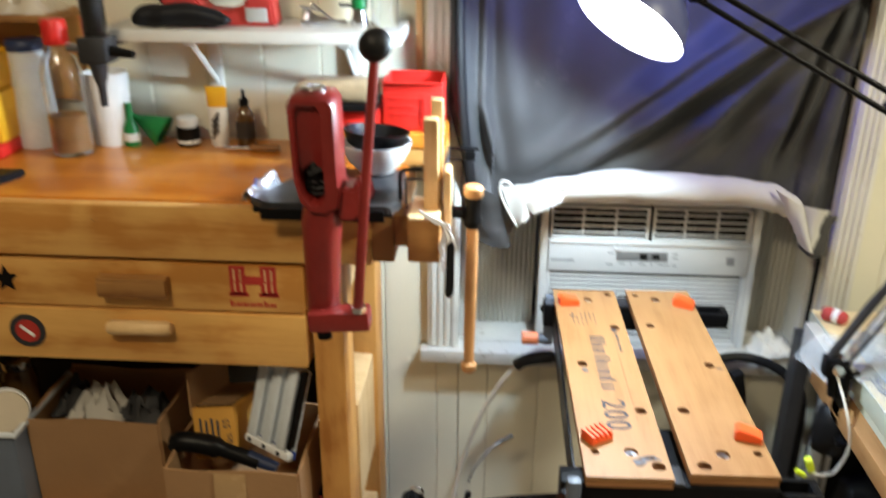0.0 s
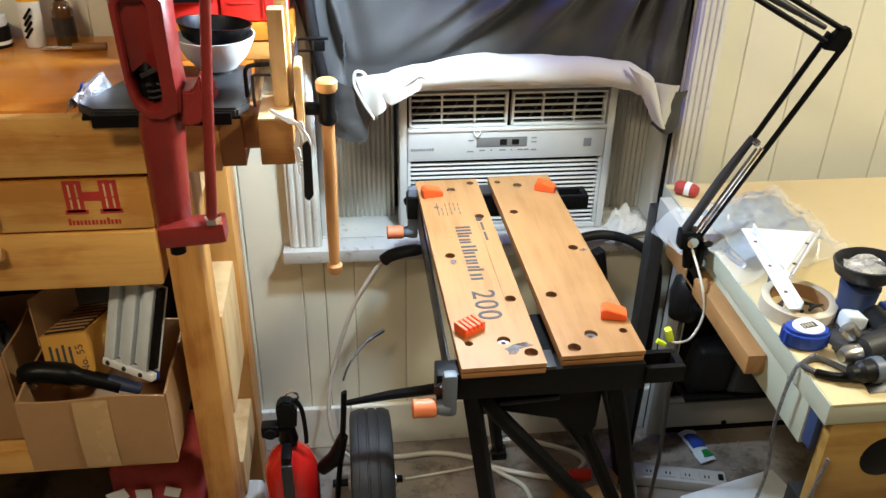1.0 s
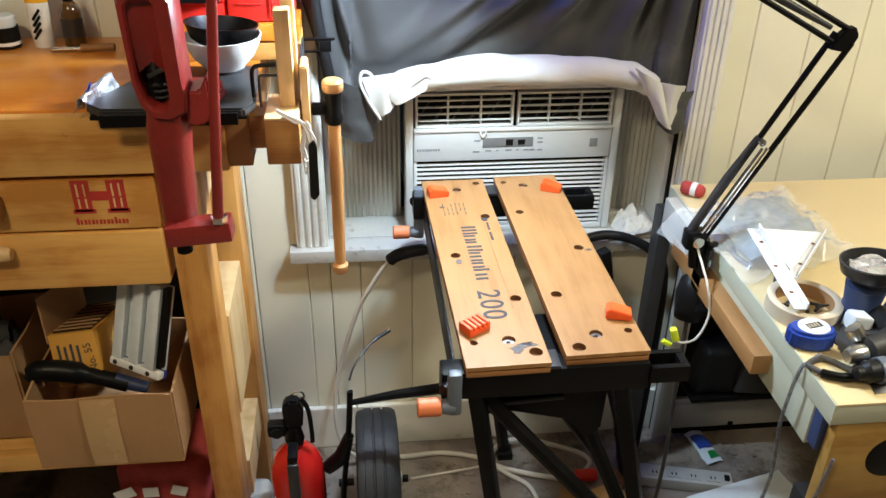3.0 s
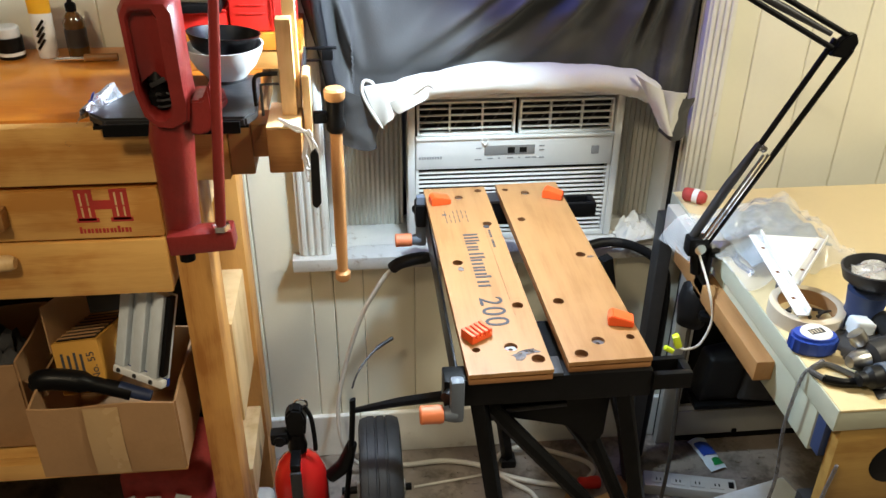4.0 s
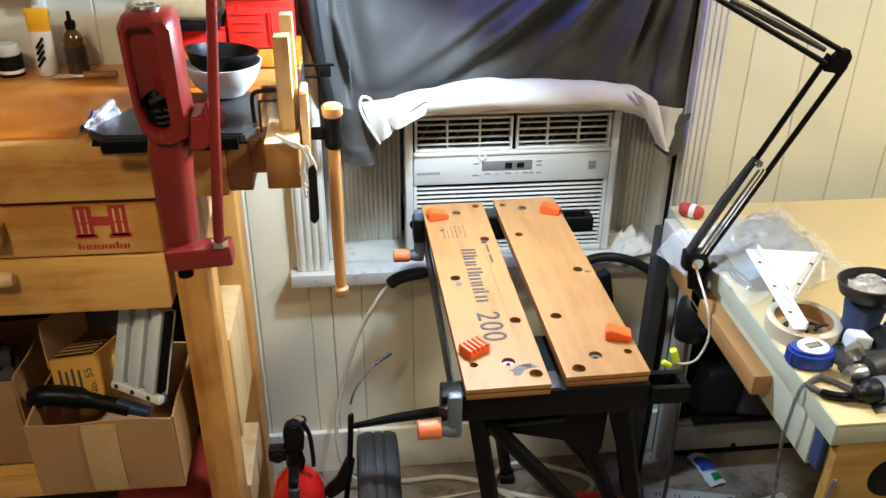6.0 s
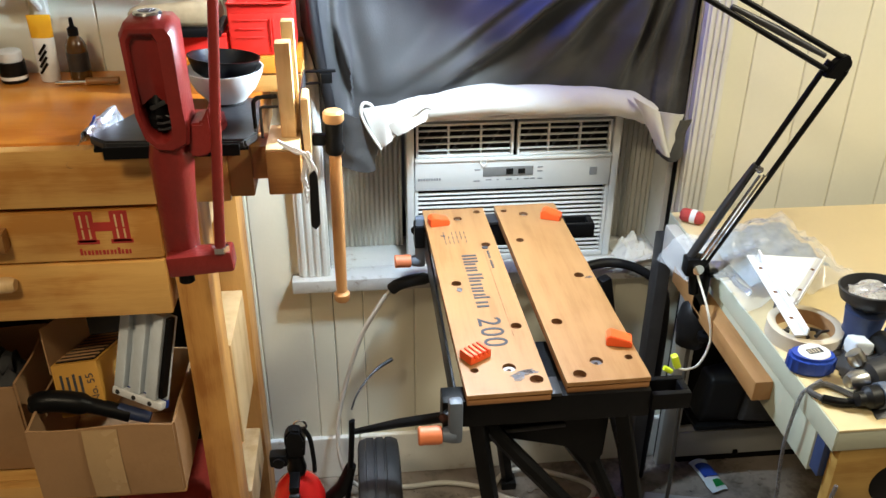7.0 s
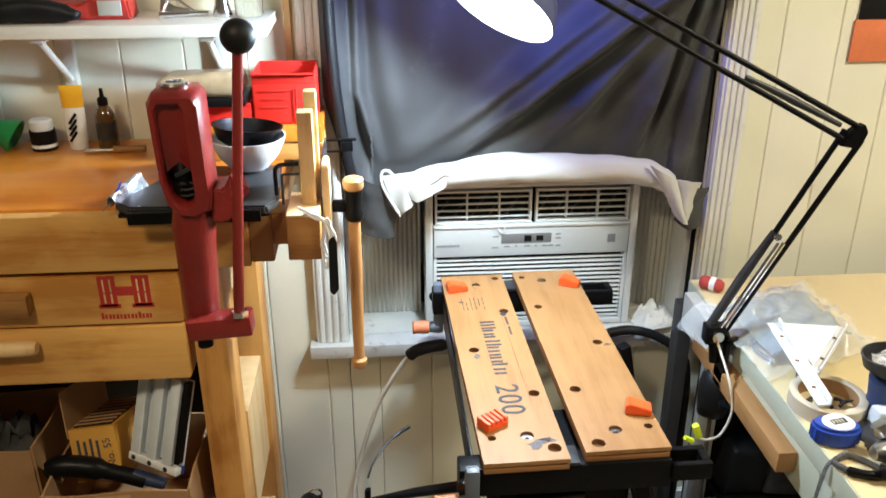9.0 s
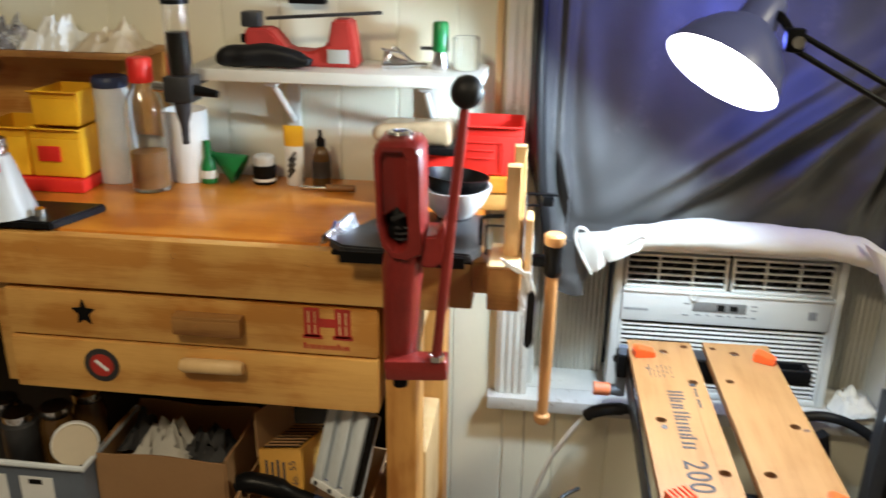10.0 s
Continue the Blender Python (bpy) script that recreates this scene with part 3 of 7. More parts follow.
drape = thing("curtain", "charcoal satin curtain hanging in loose diagonal folds over the window", "curtain", (0.3, 1.59, 0.9))
part("fabric", sheet(320, 220, drape_surface, thick=0.0015), M["drape"], drape, smooth=80)
# black strip laid along the left edge of the curtain
part("hem", sweep(smooth_path([(-0.070, 1.506, 1.90), (-0.068, 1.504, 1.45), (-0.064, 1.502, 1.20), (-0.054, 1.502, 1.06), (-0.040, 1.506, 0.96), (-0.028, 1.514, 0.88)], 8), 0.012, 10, squash=0.7), M["black_soft"], drape, "black strip along the left edge", smooth=80)
part("curtain_rod", rod((-0.0575, 1.597, 2.005), (0.6675, 1.597, 2.005), 0.008), M["steel_dark"], drape)


# pleated side fillers beside the cooler
def pleats(x0, x1, label):
    n = max(6, int((x1 - x0) / 0.0105)) * 2

    def f(u, v):
        k = round(u * n)
        return (x0 + (x1 - x0) * u, 1.690 + (0.007 if k % 2 else 0.0), 0.5672 + 0.375 * v)
    t = thing("window_filler", label, "window filler", ((x0 + x1) / 2, 1.695, 0.567))
    part("pleated_panel", sheet(n, 1, f, thick=0.001), M["pleat"], t, smooth=0)
    rail = box(x0, x1, 1.684, 1.702, 0.9425, 0.955, 0.001)
    part("top_rail", rail, M["trim"], t)
    return t


pleats(-0.049, 0.098, "dusty white accordion panel beside the air conditioner")
pleats(0.556, 0.659, "dusty white accordion panel beside the air conditioner")


# ---------------------------------------------------------------- the window air conditioner
def air_conditioner():
    x0, x1, z0, z1, yf = 0.104, 0.549, 0.5672, 0.902, 1.600
    ac = thing("air_conditioner", "ivory window air conditioner with louvred front on the sill", "air conditioner", ((x0 + x1) / 2, 1.65, z0))
    part("body", box(x0 + 0.010, x1 - 0.010, yf + 0.035, 2.05, z0, z1 - 0.008, 0.004), M["ac"], ac)
    for xa in (x0, x1 - 0.016):
        part("bezel_side", box(xa, xa + 0.016, yf, yf + 0.06, z0, z1, 0.004), M["ac"], ac)
    part("top_bar", box(x0 + 0.0165, x1 - 0.0165, yf + 0.001, yf + 0.06, z1 - 0.012, z1 - 0.0005, 0.003), M["ac"], ac)
    part("bottom_bar", box(x0 + 0.0165, x1 - 0.0165, yf + 0.001, yf + 0.06, z0 + 0.0005, z0 + 0.014, 0.003), M["ac"], ac)
    # one near-black sheet close behind the louvres and the grille
    part("inside", box(x0 + 0.017, x1 - 0.017, yf + 0.022, yf + 0.034, z0 + 0.015, z1 - 0.013, 0), M["ac_dark"], ac, "near-black sheet behind the slats", smooth=0)
    # two louvre frames
    lz0, lz1, mid = 0.812, 0.885, (x0 + x1) / 2 + 0.002
    for a, b in ((x0 + 0.020, mid - 0.004), (mid + 0.004, x1 - 0.020)):
        fr = box(a, a + 0.005, yf + 0.002, yf + 0.018, lz0, lz1, 0.001)
        box(b - 0.005, b, yf + 0.002, yf + 0.018, lz0, lz1, 0.001, fr)
        box(a + 0.005, b - 0.005, yf + 0.002, yf + 0.018, lz1 - 0.005, lz1, 0.001, fr)
        box(a + 0.005, b - 0.005, yf + 0.002, yf + 0.018, lz0, lz0 + 0.005, 0.001, fr)
        lou = part("louvre", fr, M["ac"], ac)
        for k in range(4):
            z = lz0 + 0.015 + k * 0.0142
            bm = turned(box(-(b - a) / 2 + 0.0055, (b - a) / 2 - 0.0055, -0.0028, 0.0028, -0.0012, 0.0012, 0.0005),
                        Matrix.Translation(((a + b) / 2, yf + 0.006, z)) @ pose(0, 0, 0, 8))
            part("slat", bm, M["ac"], lou)
        for k in (1, 2):
            x = a + (b - a) * k / 3
            part("vane", box(x - 0.0016, x + 0.0016, yf + 0.0045, yf + 0.0175, lz0 + 0.006, lz1 - 0.006, 0.0005), M["ac"], lou)
        for k in range(5):
            x = a + (b - a) * (k + 0.6) / 5.6
            part("deflector", turned(box(-0.0012, 0.0012, -0.002, 0.002, -0.028, 0.028, 0.0004), Matrix.Translation((x, yf + 0.0195, (lz0 + lz1) / 2)) @ pose(0, 0, 0, 0, 32)), M["steel_dark"], lou)
    # control panel
    pz0, pz1 = 0.740, 0.805
    panel = part("control_panel", box(x0 + 0.0168, x1 - 0.0168, yf - 0.003, yf + 0.02, pz0, pz1, 0.004), M["ac_panel"], ac)
    yp = yf - 0.0034
    part("ridge", box(x0 + 0.0168, x1 - 0.0168, yf - 0.006, yf + 0.01, pz1 + 0.0003, pz1 + 0.0055, 0.001), M["ac"], ac)
    part("display", box(0.262, 0.367, yp - 0.0006, yp + 0.001, 0.769, 0.790, 0.0005), M["display"], panel, "grey display window")
    part("display_digit", box(0.310, 0.325, yp - 0.0012, yp - 0.0007, 0.773, 0.786, 0), M["ac_dark"], panel, smooth=0)
    part("display_digit", box(0.335, 0.350, yp - 0.0012, yp - 0.0007, 0.774, 0.785, 0), M["ac_dark"], panel, smooth=0)
    part("badge", box(0.487, 0.503, yp - 0.0006, yp + 0.001, 0.765, 0.783, 0.0004), M["print"], panel, "grey square sticker")
    for x, w, z in ((0.268, 0.012, 0.762), (0.291, 0.004, 0.762), (0.310, 0.013, 0.762), (0.333, 0.004, 0.762), (0.348, 0.011, 0.762), (0.361, 0.010, 0.762),
                    (0.244, 0.012, 0.785), (0.242, 0.014, 0.760), (0.376, 0.011, 0.787), (0.376, 0.011, 0.778), (0.377, 0.010, 0.761)):
        part("button_print", box(x, x + w, yp - 0.0006, yp + 0.001, z - 0.0014, z + 0.0014, 0), M["print"], panel, smooth=0)
    for k in range(9):
        x = 0.127 + k * 0.0054
        part("nameplate_bar", box(x, x + 0.0038, yp - 0.0006, yp + 0.001, 0.764, 0.7695, 0), M["print"], panel, smooth=0)
    # lower grille
    for k in range(15):
        z = 0.587 + k * 0.01015
        bm = turned(box(x0 + 0.024 - 0.3265, x1 - 0.024 - 0.3265, -0.0042, 0.0042, -0.0024, 0.0024, 0.0008),
                    Matrix.Translation((0.3265, yf + 0.007, z)) @ pose(0, 0, 0, -14))
        part("grille_slat", bm, M["ac"], ac)
    for xa, xb in ((x0 + 0.0165, x0 + 0.0236), (x1 - 0.0236, x1 - 0.0165)):
        part("grille_frame", box(xa, xb, yf + 0.001, yf + 0.02, 0.5815, 0.7395, 0.001), M["ac"], ac)
    # hanging loop of string on the louvre
    part("pull_tab", sweep(smooth_path([(0.258, yf - 0.002, 0.812), (0.268, yf - 0.006, 0.805), (0.262, yf - 0.008, 0.795), (0.255, yf - 0.006, 0.803), (0.262, yf - 0.003, 0.812)]), 0.0017, 6), M["ac"], ac)
    return ac


air_conditioner()

# padded cloth roll over the cooler
roll = thing("draught_roll", "off-white padded cloth roll draped over the air conditioner", "cloth roll", (0.33, 1.60, 0.90))
rp = smooth_path([(0.066, 1.548, 0.905), (0.085, 1.549, 0.919), (0.110, 1.551, 0.929), (0.160, 1.556, 0.938), (0.230, 1.560, 0.943), (0.330, 1.562, 0.944),
                  (0.430, 1.560, 0.942), (0.510, 1.556, 0.937), (0.545, 1.552, 0.931), (0.575, 1.547, 0.916), (0.590, 1.545, 0.904)], 7)
nr = len(rp)
rads = []
for i in range(nr):
    s = i / (nr - 1)
    rads.append(0.030 * (0.72 + 0.28 * math.sin(math.pi * min(1, max(0, s)))) * (1 + 0.10 * noise.noise(Vector((s * 14, 0.4, 0)))) * (0.8 if s < 0.05 or s > 0.95 else 1))
bm = sweep(rp, rads, 22, squash=0.98)
for v in bm.verts:
    v.co = wobble(v.co, 0.005, 16) + noise.noise_vector(v.co * 60) * 0.0015
part("padding", bm, M["cloth"], roll, smooth=80)


def quad(p00, p10, p01, p11, sag, seed):
    """A limp cloth panel between four corners, creased along its length."""
    p00, p10, p01, p11 = (Vector(p) for p in (p00, p10, p01, p11))

    def f(u, v):
        p = p00.lerp(p10, u).lerp(p01.lerp(p11, u), v)
        p.y -= sag * math.sin(math.pi * u) + 0.003 * math.sin(u * 7 + v * 3 + seed)
        return wobble(p, 0.003, 22, seed)
    return sheet(18, 14, f, thick=0.003)


part("left_flap", quad((0.018, 1.528, 0.948), (0.100, 1.528, 0.962), (0.052, 1.520, 0.866), (0.084, 1.524, 0.905), 0.010, 2.0), M["cloth"], roll, "limp turned-over cloth end", smooth=80)
part("left_fold", quad((0.062, 1.514, 0.918), (0.140, 1.516, 0.962), (0.082, 1.512, 0.900), (0.138, 1.514, 0.930), 0.008, 5.0), M["cloth"], roll, smooth=80)
part("left_seam", sweep(smooth_path([(0.052, 1.517, 0.868), (0.030, 1.520, 0.905), (0.016, 1.523, 0.938), (0.020, 1.524, 0.958), (0.034, 1.524, 0.956), (0.042, 1.522, 0.942)], 6), 0.0032, 8), M["cloth"], roll, "stitched hem curling back", smooth=80)
part("crease", sweep(smooth_path([(0.082, 1.512, 0.922), (0.108, 1.508, 0.938), (0.136, 1.510, 0.955), (0.150, 1.512, 0.944)], 6), [0.002] * 4 + [0.0045] * 12 + [0.002] * 3, 8), M["cloth"], roll, smooth=80)
part("right_flap", quad((0.540, 1.528, 0.960), (0.590, 1.524, 0.925), (0.598, 1.520, 0.852), (0.624, 1.518, 0.832), 0.012, 7.0), M["cloth"], roll, "limp cloth end hanging down", smooth=80)
part("right_fold", quad((0.580, 1.530, 0.930), (0.645, 1.532, 0.916), (0.612, 1.526, 0.850), (0.628, 1.526, 0.838), 0.010, 3.0), M["cloth"], roll, smooth=80)


def tail(x0, x1, z0, z1, seed):
    def f(u, v):
        p = Vector((x0 + (x1 - x0) * u - 0.01 * (1 - v), 1.541 - 0.015 * math.sin(u * 3.1), z0 + (z1 - z0) * v - 0.012 * math.sin(u * 2)))
        return wobble(p, 0.006, 34, seed)
    return sheet(14, 12, f, thick=0.002)


part("grey_tail", tail(-0.026, 0.050, 0.832, 0.940, 1.0), M["drape"], roll, "charcoal lining hanging out", smooth=80)
part("grey_tail", tail(0.612, 0.664, 0.832, 0.915, 4.0), M["drape"], roll, "charcoal lining hanging out", smooth=80)


# crumpled plastic and dust beside the cooler
def crumple(x0, x1, y0, y1, z0, h, seed, n=16, thick=0.0006):
    def f(u, v):
        e = min(u, 1 - u, v, 1 - v) * 4
        a = noise.noise(Vector((u * 5 + seed, v * 5, seed)))
        b = noise.noise(Vector((u * 13 + seed, v * 13, seed + 3)))
        return (x0 + (x1 - x0) * u + 0.01 * b, y0 + (y1 - y0) * v + 0.01 * a, z0 + 0.001 + h * min(1, e) * (0.55 + 0.6 * a + 0.35 * b if a > -0.6 else 0.1))
    return sheet(n, n, f, thick=thick)


solo("crumpled_plastic", crumple(0.560, 0.655, 1.552, 1.66, 0.568, 0.035, 3.0), M["cloth"], "crumpled dusty plastic scrap on the window sill", "plastic scrap", (0.61, 1.60, 0.5675))
solo("crumpled_plastic", crumple(0.575, 0.70, 1.546, 1.578, 0.568, 0.02, 9.0), M["cloth"], "crumpled dusty plastic scrap on the window sill", "plastic scrap", (0.63, 1.56, 0.5675))


# ---------------------------------------------------------------- the wooden workbench
BT = 1.020           # bench top
BF = 1.185           # bench front


def workbench():
    b = thing("workbench", "amber varnished wooden workbench with two drawers and lower shelf", "workbench", (-0.9, 1.38, 0))
    part("worktop", box(-2.0, -0.150, BF + 0.022, 1.565, BT - 0.038, BT, 0.002), M["bench_top"], b, "glossy orange varnished worktop")
    part("front_rail", box(-2.0, -0.186, BF, BF + 0.0218, 0.925, BT - 0.004, 0.003), M["pine"], b)
    part("rail_end", box(-0.1858, -0.150, BF + 0.003, BF + 0.0218, 0.931, BT - 0.004, 0.003), M["block"], b)
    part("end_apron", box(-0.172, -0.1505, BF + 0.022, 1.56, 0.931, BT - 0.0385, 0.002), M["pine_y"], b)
    for x in (-0.409, -0.63, -0.86):
        part("bolt_head", lathe([(0, -0.002), (0.0042, -0.0018), (0.0048, 0)], (x, BF - 0.0005, 0.992), 12, axis=(0, -1, 0)), M["steel_dark"], b)
    # legs, rear legs, stretchers
    for x0, x1 in ((-0.288, -0.237), (-1.75, -1.70)):
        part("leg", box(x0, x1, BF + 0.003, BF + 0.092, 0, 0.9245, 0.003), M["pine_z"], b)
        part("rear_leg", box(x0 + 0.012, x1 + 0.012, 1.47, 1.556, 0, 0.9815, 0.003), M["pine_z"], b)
        part("upper_brace", box(x0 + 0.016, x1 - 0.016, BF + 0.0925, 1.4695, 0.80, 0.98, 0.003), M["pale"], b, "pale pine brace")
        part("lower_brace", box(x0 + 0.010, x1 + 0.004, BF + 0.0925, 1.4695, 0.375, 0.60, 0.003), M["pale"], b, "pale pine brace")
        part("foot_brace", box(x0 + 0.012, x1 + 0.006, BF + 0.0925, 1.4695, 0.16, 0.25, 0.003), M["pale"], b, "pale pine brace")
    part("lower_shelf", box(-1.70, -0.3250, BF + 0.004, 1.55, 0.373, 0.398, 0.002), M["pine"], b)
    part("shelf_lip", box(-1.70, -0.3250, BF - 0.016, BF + 0.0035, 0.362, 0.3975, 0.003), M["pine"], b)
    # black panel across the open back, standing in for shade under the bench
    part("back_panel", box(-2.0, -0.29, 1.557, 1.566, 0.0, 0.98, 0.001), M["black_soft"], b, "black panel standing in for the shade under the bench")
    # drawer housing with two drawers
    part("drawer_housing", box(-0.97, -0.3005, BF + 0.022, 1.50, 0.728, 0.9235, 0.002), M["pine"], b)
    for z0, z1, yy in ((0.834, 0.9165, 0.0), (0.7335, 0.830, -0.004)):
        d = part("drawer", box(-0.935, -0.2985, BF + yy, BF + 0.0215, z0, z1, 0.003), M["pine"], b)
        zc = (z0 + z1) / 2
        if z0 > 0.8:
            g = box(-0.634, -0.519, BF + yy - 0.0225, BF + yy - 0.0005, zc + 0.014, zc + 0.022, 0.003)
            box(-0.634, -0.519, BF + yy - 0.024, BF + yy - 0.016, zc - 0.012, zc + 0.016, 0.003, g)
            box(-0.634, -0.624, BF + yy - 0.022, BF + yy - 0.0005, zc - 0.012, zc + 0.016, 0.003, g)
            box(-0.529, -0.519, BF + yy - 0.022, BF + yy - 0.0005, zc - 0.012, zc + 0.016, 0.003, g)
            part("handle", g, M["block"], d, "dark worn wooden handle")
        else:
            g = sweep([(-0.628, BF + yy - 0.014, zc + 0.024), (-0.622, BF + yy - 0.014, zc + 0.024), (-0.528, BF + yy - 0.014, zc + 0.026), (-0.520, BF + yy - 0.014, zc + 0.026)], [0.009, 0.0125, 0.0125, 0.009], 16)
            box(-0.610, -0.540, BF + yy - 0.012, BF + yy - 0.0005, zc + 0.018, zc + 0.032, 0.002, g)
            part("handle", g, M["pale"], d, "pale wooden bar handle")
    # red maker's sign on the upper drawer, as plain shapes
    y = BF - 0.0008
    xa, xb, za, zb = -0.4195, -0.3425, 0.8655, 0.9165
    sign = box(xa, xa + 0.026, y, BF + 0.002, za, zb, 0)
    box(xb - 0.026, xb, y, BF + 0.002, za, zb, 0, sign)
    box(xa + 0.026, xb - 0.026, y, BF + 0.002, 0.884, 0.899, 0, sign)
    for x0 in (xa, xb):
        d = 1 if x0 == xa else -1
        box(min(x0 - d * 0.003, x0 + d * 0.030), max(x0 - d * 0.003, x0 + d * 0.030), y, BF + 0.002, za - 0.003, za + 0.004, 0, sign)
    part("red_emblem", sign, M["red_print"], b, "dark red block emblem printed on the drawer", smooth=0)
    for x in (xa + 0.013, xb - 0.013):
        for dx in (-0.0052, 0.0052):
            for z0, z1 in ((za + 0.006, za + 0.022), (za + 0.025, zb - 0.005)):
                part("emblem_stripe", box(x + dx - 0.0013, x + dx + 0.0013, y - 0.0005, BF + 0.002, z0, z1, 0), M["pale"], b, smooth=0)
    for k in range(7):
        x = -0.4215 + k * 0.0112
        part("emblem_bar", box(x, x + 0.0038, y, BF + 0.002, 0.8440, 0.8550 if k in (0, 5) else 0.8515, 0), M["red_print"], b, smooth=0)
        part("emblem_bar", box(x + 0.0056, x + 0.0086, y, BF + 0.002, 0.8440, 0.8515, 0), M["red_print"], b, smooth=0)
    # round badge and dark star sticker
    bx = -0.775
    part("round_badge", lathe([(0, 0.001), (0.031, 0.001), (0.031, -0.002)], (bx, BF - 0.0045, 0.786), 30, axis=(0, -1, 0)), M["steel_dark"], b, "round dark sticker with red centre")
    part("badge_centre", lathe([(0, 0.0016), (0.021, 0.0016), (0.021, 0)], (bx, BF - 0.0045, 0.786), 26, axis=(0, -1, 0)), M["red_print"], b)
    part("badge_mark", turned(box(-0.014, 0.014, -0.0021, 0.0, -0.003, 0.003, 0), Matrix.Translation((bx, BF - 0.0045, 0.786)) @ pose(0, 0, 0, 0, 40)), M["paper"], b, smooth=0)
    st = [((0.021 if k % 2 == 0 else 0.010) * math.cos(radians(36 * k + 90)), (0.021 if k % 2 == 0 else 0.010) * math.sin(radians(36 * k + 90)) * 1.2) for k in range(10)]
    part("dark_sticker", turned(prism(st, -0.001, 0.0008), Matrix.Translation((-0.797, BF - 0.0006, 0.880)) @ pose(0, 0, 0, 90)), M["black"], b, smooth=0)
    return b


workbench()


# ---------------------------------------------------------------- the folding work stand
def work_stand():
    JT = 0.740
    w = thing("folding_workbench", "folding work stand with two pale wooden jaws on black steel legs", "folding workbench", (0.27, 1.2, 0))
    skew = Matrix.Translation((0.27, 1.22, 0)) @ pose(0, 0, 0, 0, 0, 1.35) @ Matrix.Translation((-0.27, -1.22, 0))
    # place of each drilled hole, its radius and whether a bright bush sits in it
    holes_l = [(0.233, 1.355, 0.0085, 0), (0.163, 1.221, 0.0085, 0), (0.241, 1.085, 0.0088, 0), (0.161, 0.976, 0.0060, 0), (0.212, 0.979, 0.0098, 1), (0.246, 0.948, 0.0098, 0), (0.194, 1.466, 0.0080, 1), (0.235, 1.492, 0.0070, 0)]
    holes_r = [(0.299, 1.367, 0.0075, 0), (0.377, 1.231, 0.0085, 0), (0.307, 1.091, 0.0088, 0), (0.342, 0.983, 0.0098, 1), (0.392, 0.988, 0.0062, 0), (0.310, 0.954, 0.0098, 0), (0.326, 1.476, 0.0085, 1), (0.289, 1.492, 0.0060, 0)]
    for x0, x1, y0, y1, holes in ((0.1355, 0.2565, 0.922, 1.511, holes_l), (0.2805, 0.4035, 0.934, 1.517, holes_r)):
        top = bmesh.new()
        corners = [skew @ Vector((x, y, JT)) for x, y in ((x0, y0), (x1, y0), (x1, y1), (x0, y1))]
        rim = [top.verts.new(c) for c in corners]
        edges = [top.edges.new((rim[k], rim[(k + 1) % 4])) for k in range(4)]
        for hx, hy, r, bush in holes:
            ring = [top.verts.new((hx + r * math.cos(k * math.pi / 10), hy + r * math.sin(k * math.pi / 10), JT)) for k in range(20)]
            edges += [top.edges.new((ring[k], ring[(k + 1) % 20])) for k in range(20)]
        bmesh.ops.triangle_fill(top, use_beauty=True, use_dissolve=False, edges=edges, normal=(0, 0, 1))
        low = [top.verts.new((v.co.x, v.co.y, JT - 0.0065)) for v in rim]
        for k in range(4):
            top.faces.new((rim[k], low[k], low[(k + 1) % 4], rim[(k + 1) % 4]))
        jaw = part("jaw", top, M["jaw"], w, "pale wooden vice jaw with drilled holes", smooth=0)
        part("jaw_core", turned(box(x0 + 0.0008, x1 - 0.0008, y0 + 0.0008, y1 - 0.0008, JT - 0.0180, JT - 0.0092, 0.001), skew), M["jaw_edge"], jaw, "darker layered board edge")
        for hx, hy, r, bush in holes:
            part("dog_hole", lathe([(r, -0.0002), (r, -0.0088), (0, -0.0088)], (hx, hy, JT), 20), M["hole"], jaw, smooth=30)
            if bush:
                part("steel_bush", lathe([(r * 0.35, -0.0086), (r * 0.35, -0.005), (r * 0.92, -0.005), (r * 0.92, -0.0086)], (hx, hy, JT), 20), M["steel"], jaw, "bright steel bush")
    # print on the left jaw: rows of plain strokes for the maker's word, and the number
    yb = JT + 0.0003

    def stroke(xa, xb, ya, yc, name, mat):
        part(name, turned(box(xa, xb, ya, yc, yb - 0.0008, yb + 0.0003, 0), skew), mat, w, smooth=0)
    for k, (wd, tall) in enumerate(((0.030, 1), (0.021, 0), (0.014, 0), (0.020, 1), (0.032, 0), (0.020, 0), (0.014, 1), (0.020, 0))):
        ya = 1.320 - sum((0.030, 0.021, 0.014, 0.020, 0.032, 0.020, 0.014)[:k]) - 0.001 * k
        for n in range(3 if wd > 0.025 else 2 if wd > 0.015 else 1):
            yy = ya - n * (wd - 0.008) / (2 if wd > 0.025 else 1)
            stroke(0.186, 0.212 if tall else 0.206, yy - 0.0052, yy, "letter_bar", M["jaw_print"])
    for k, digit in enumerate("200"):
        lettering(digit, 0.050, Matrix.Translation((0.1993 + 0.0007 * k, 1.0998 - 0.0278 * k, yb)) @ pose(0, 0, 0, 0, 0, -88.6) @ Matrix.Diagonal((1, 1.05, 1, 1)), M["jaw_print"], w, "digit", label="printed digit in dark grey")
    stroke(0.2285, 0.2293, 1.06, 1.335, "rule_line", M["jaw_edge"])
    for k in range(9):
        yy = 1.332 - k * 0.0072
        if k != 4:
            stroke(0.2330, 0.2372, yy - 0.0050, yy, "maker_bar", M["jaw_print"])
    part("maker_emblem", lathe([(0, 0.0005), (0.0060, 0.0005), (0.0060, -0.0004)], (0.230, 1.343, JT + 0.0006), 6), M["jaw_print"], w)
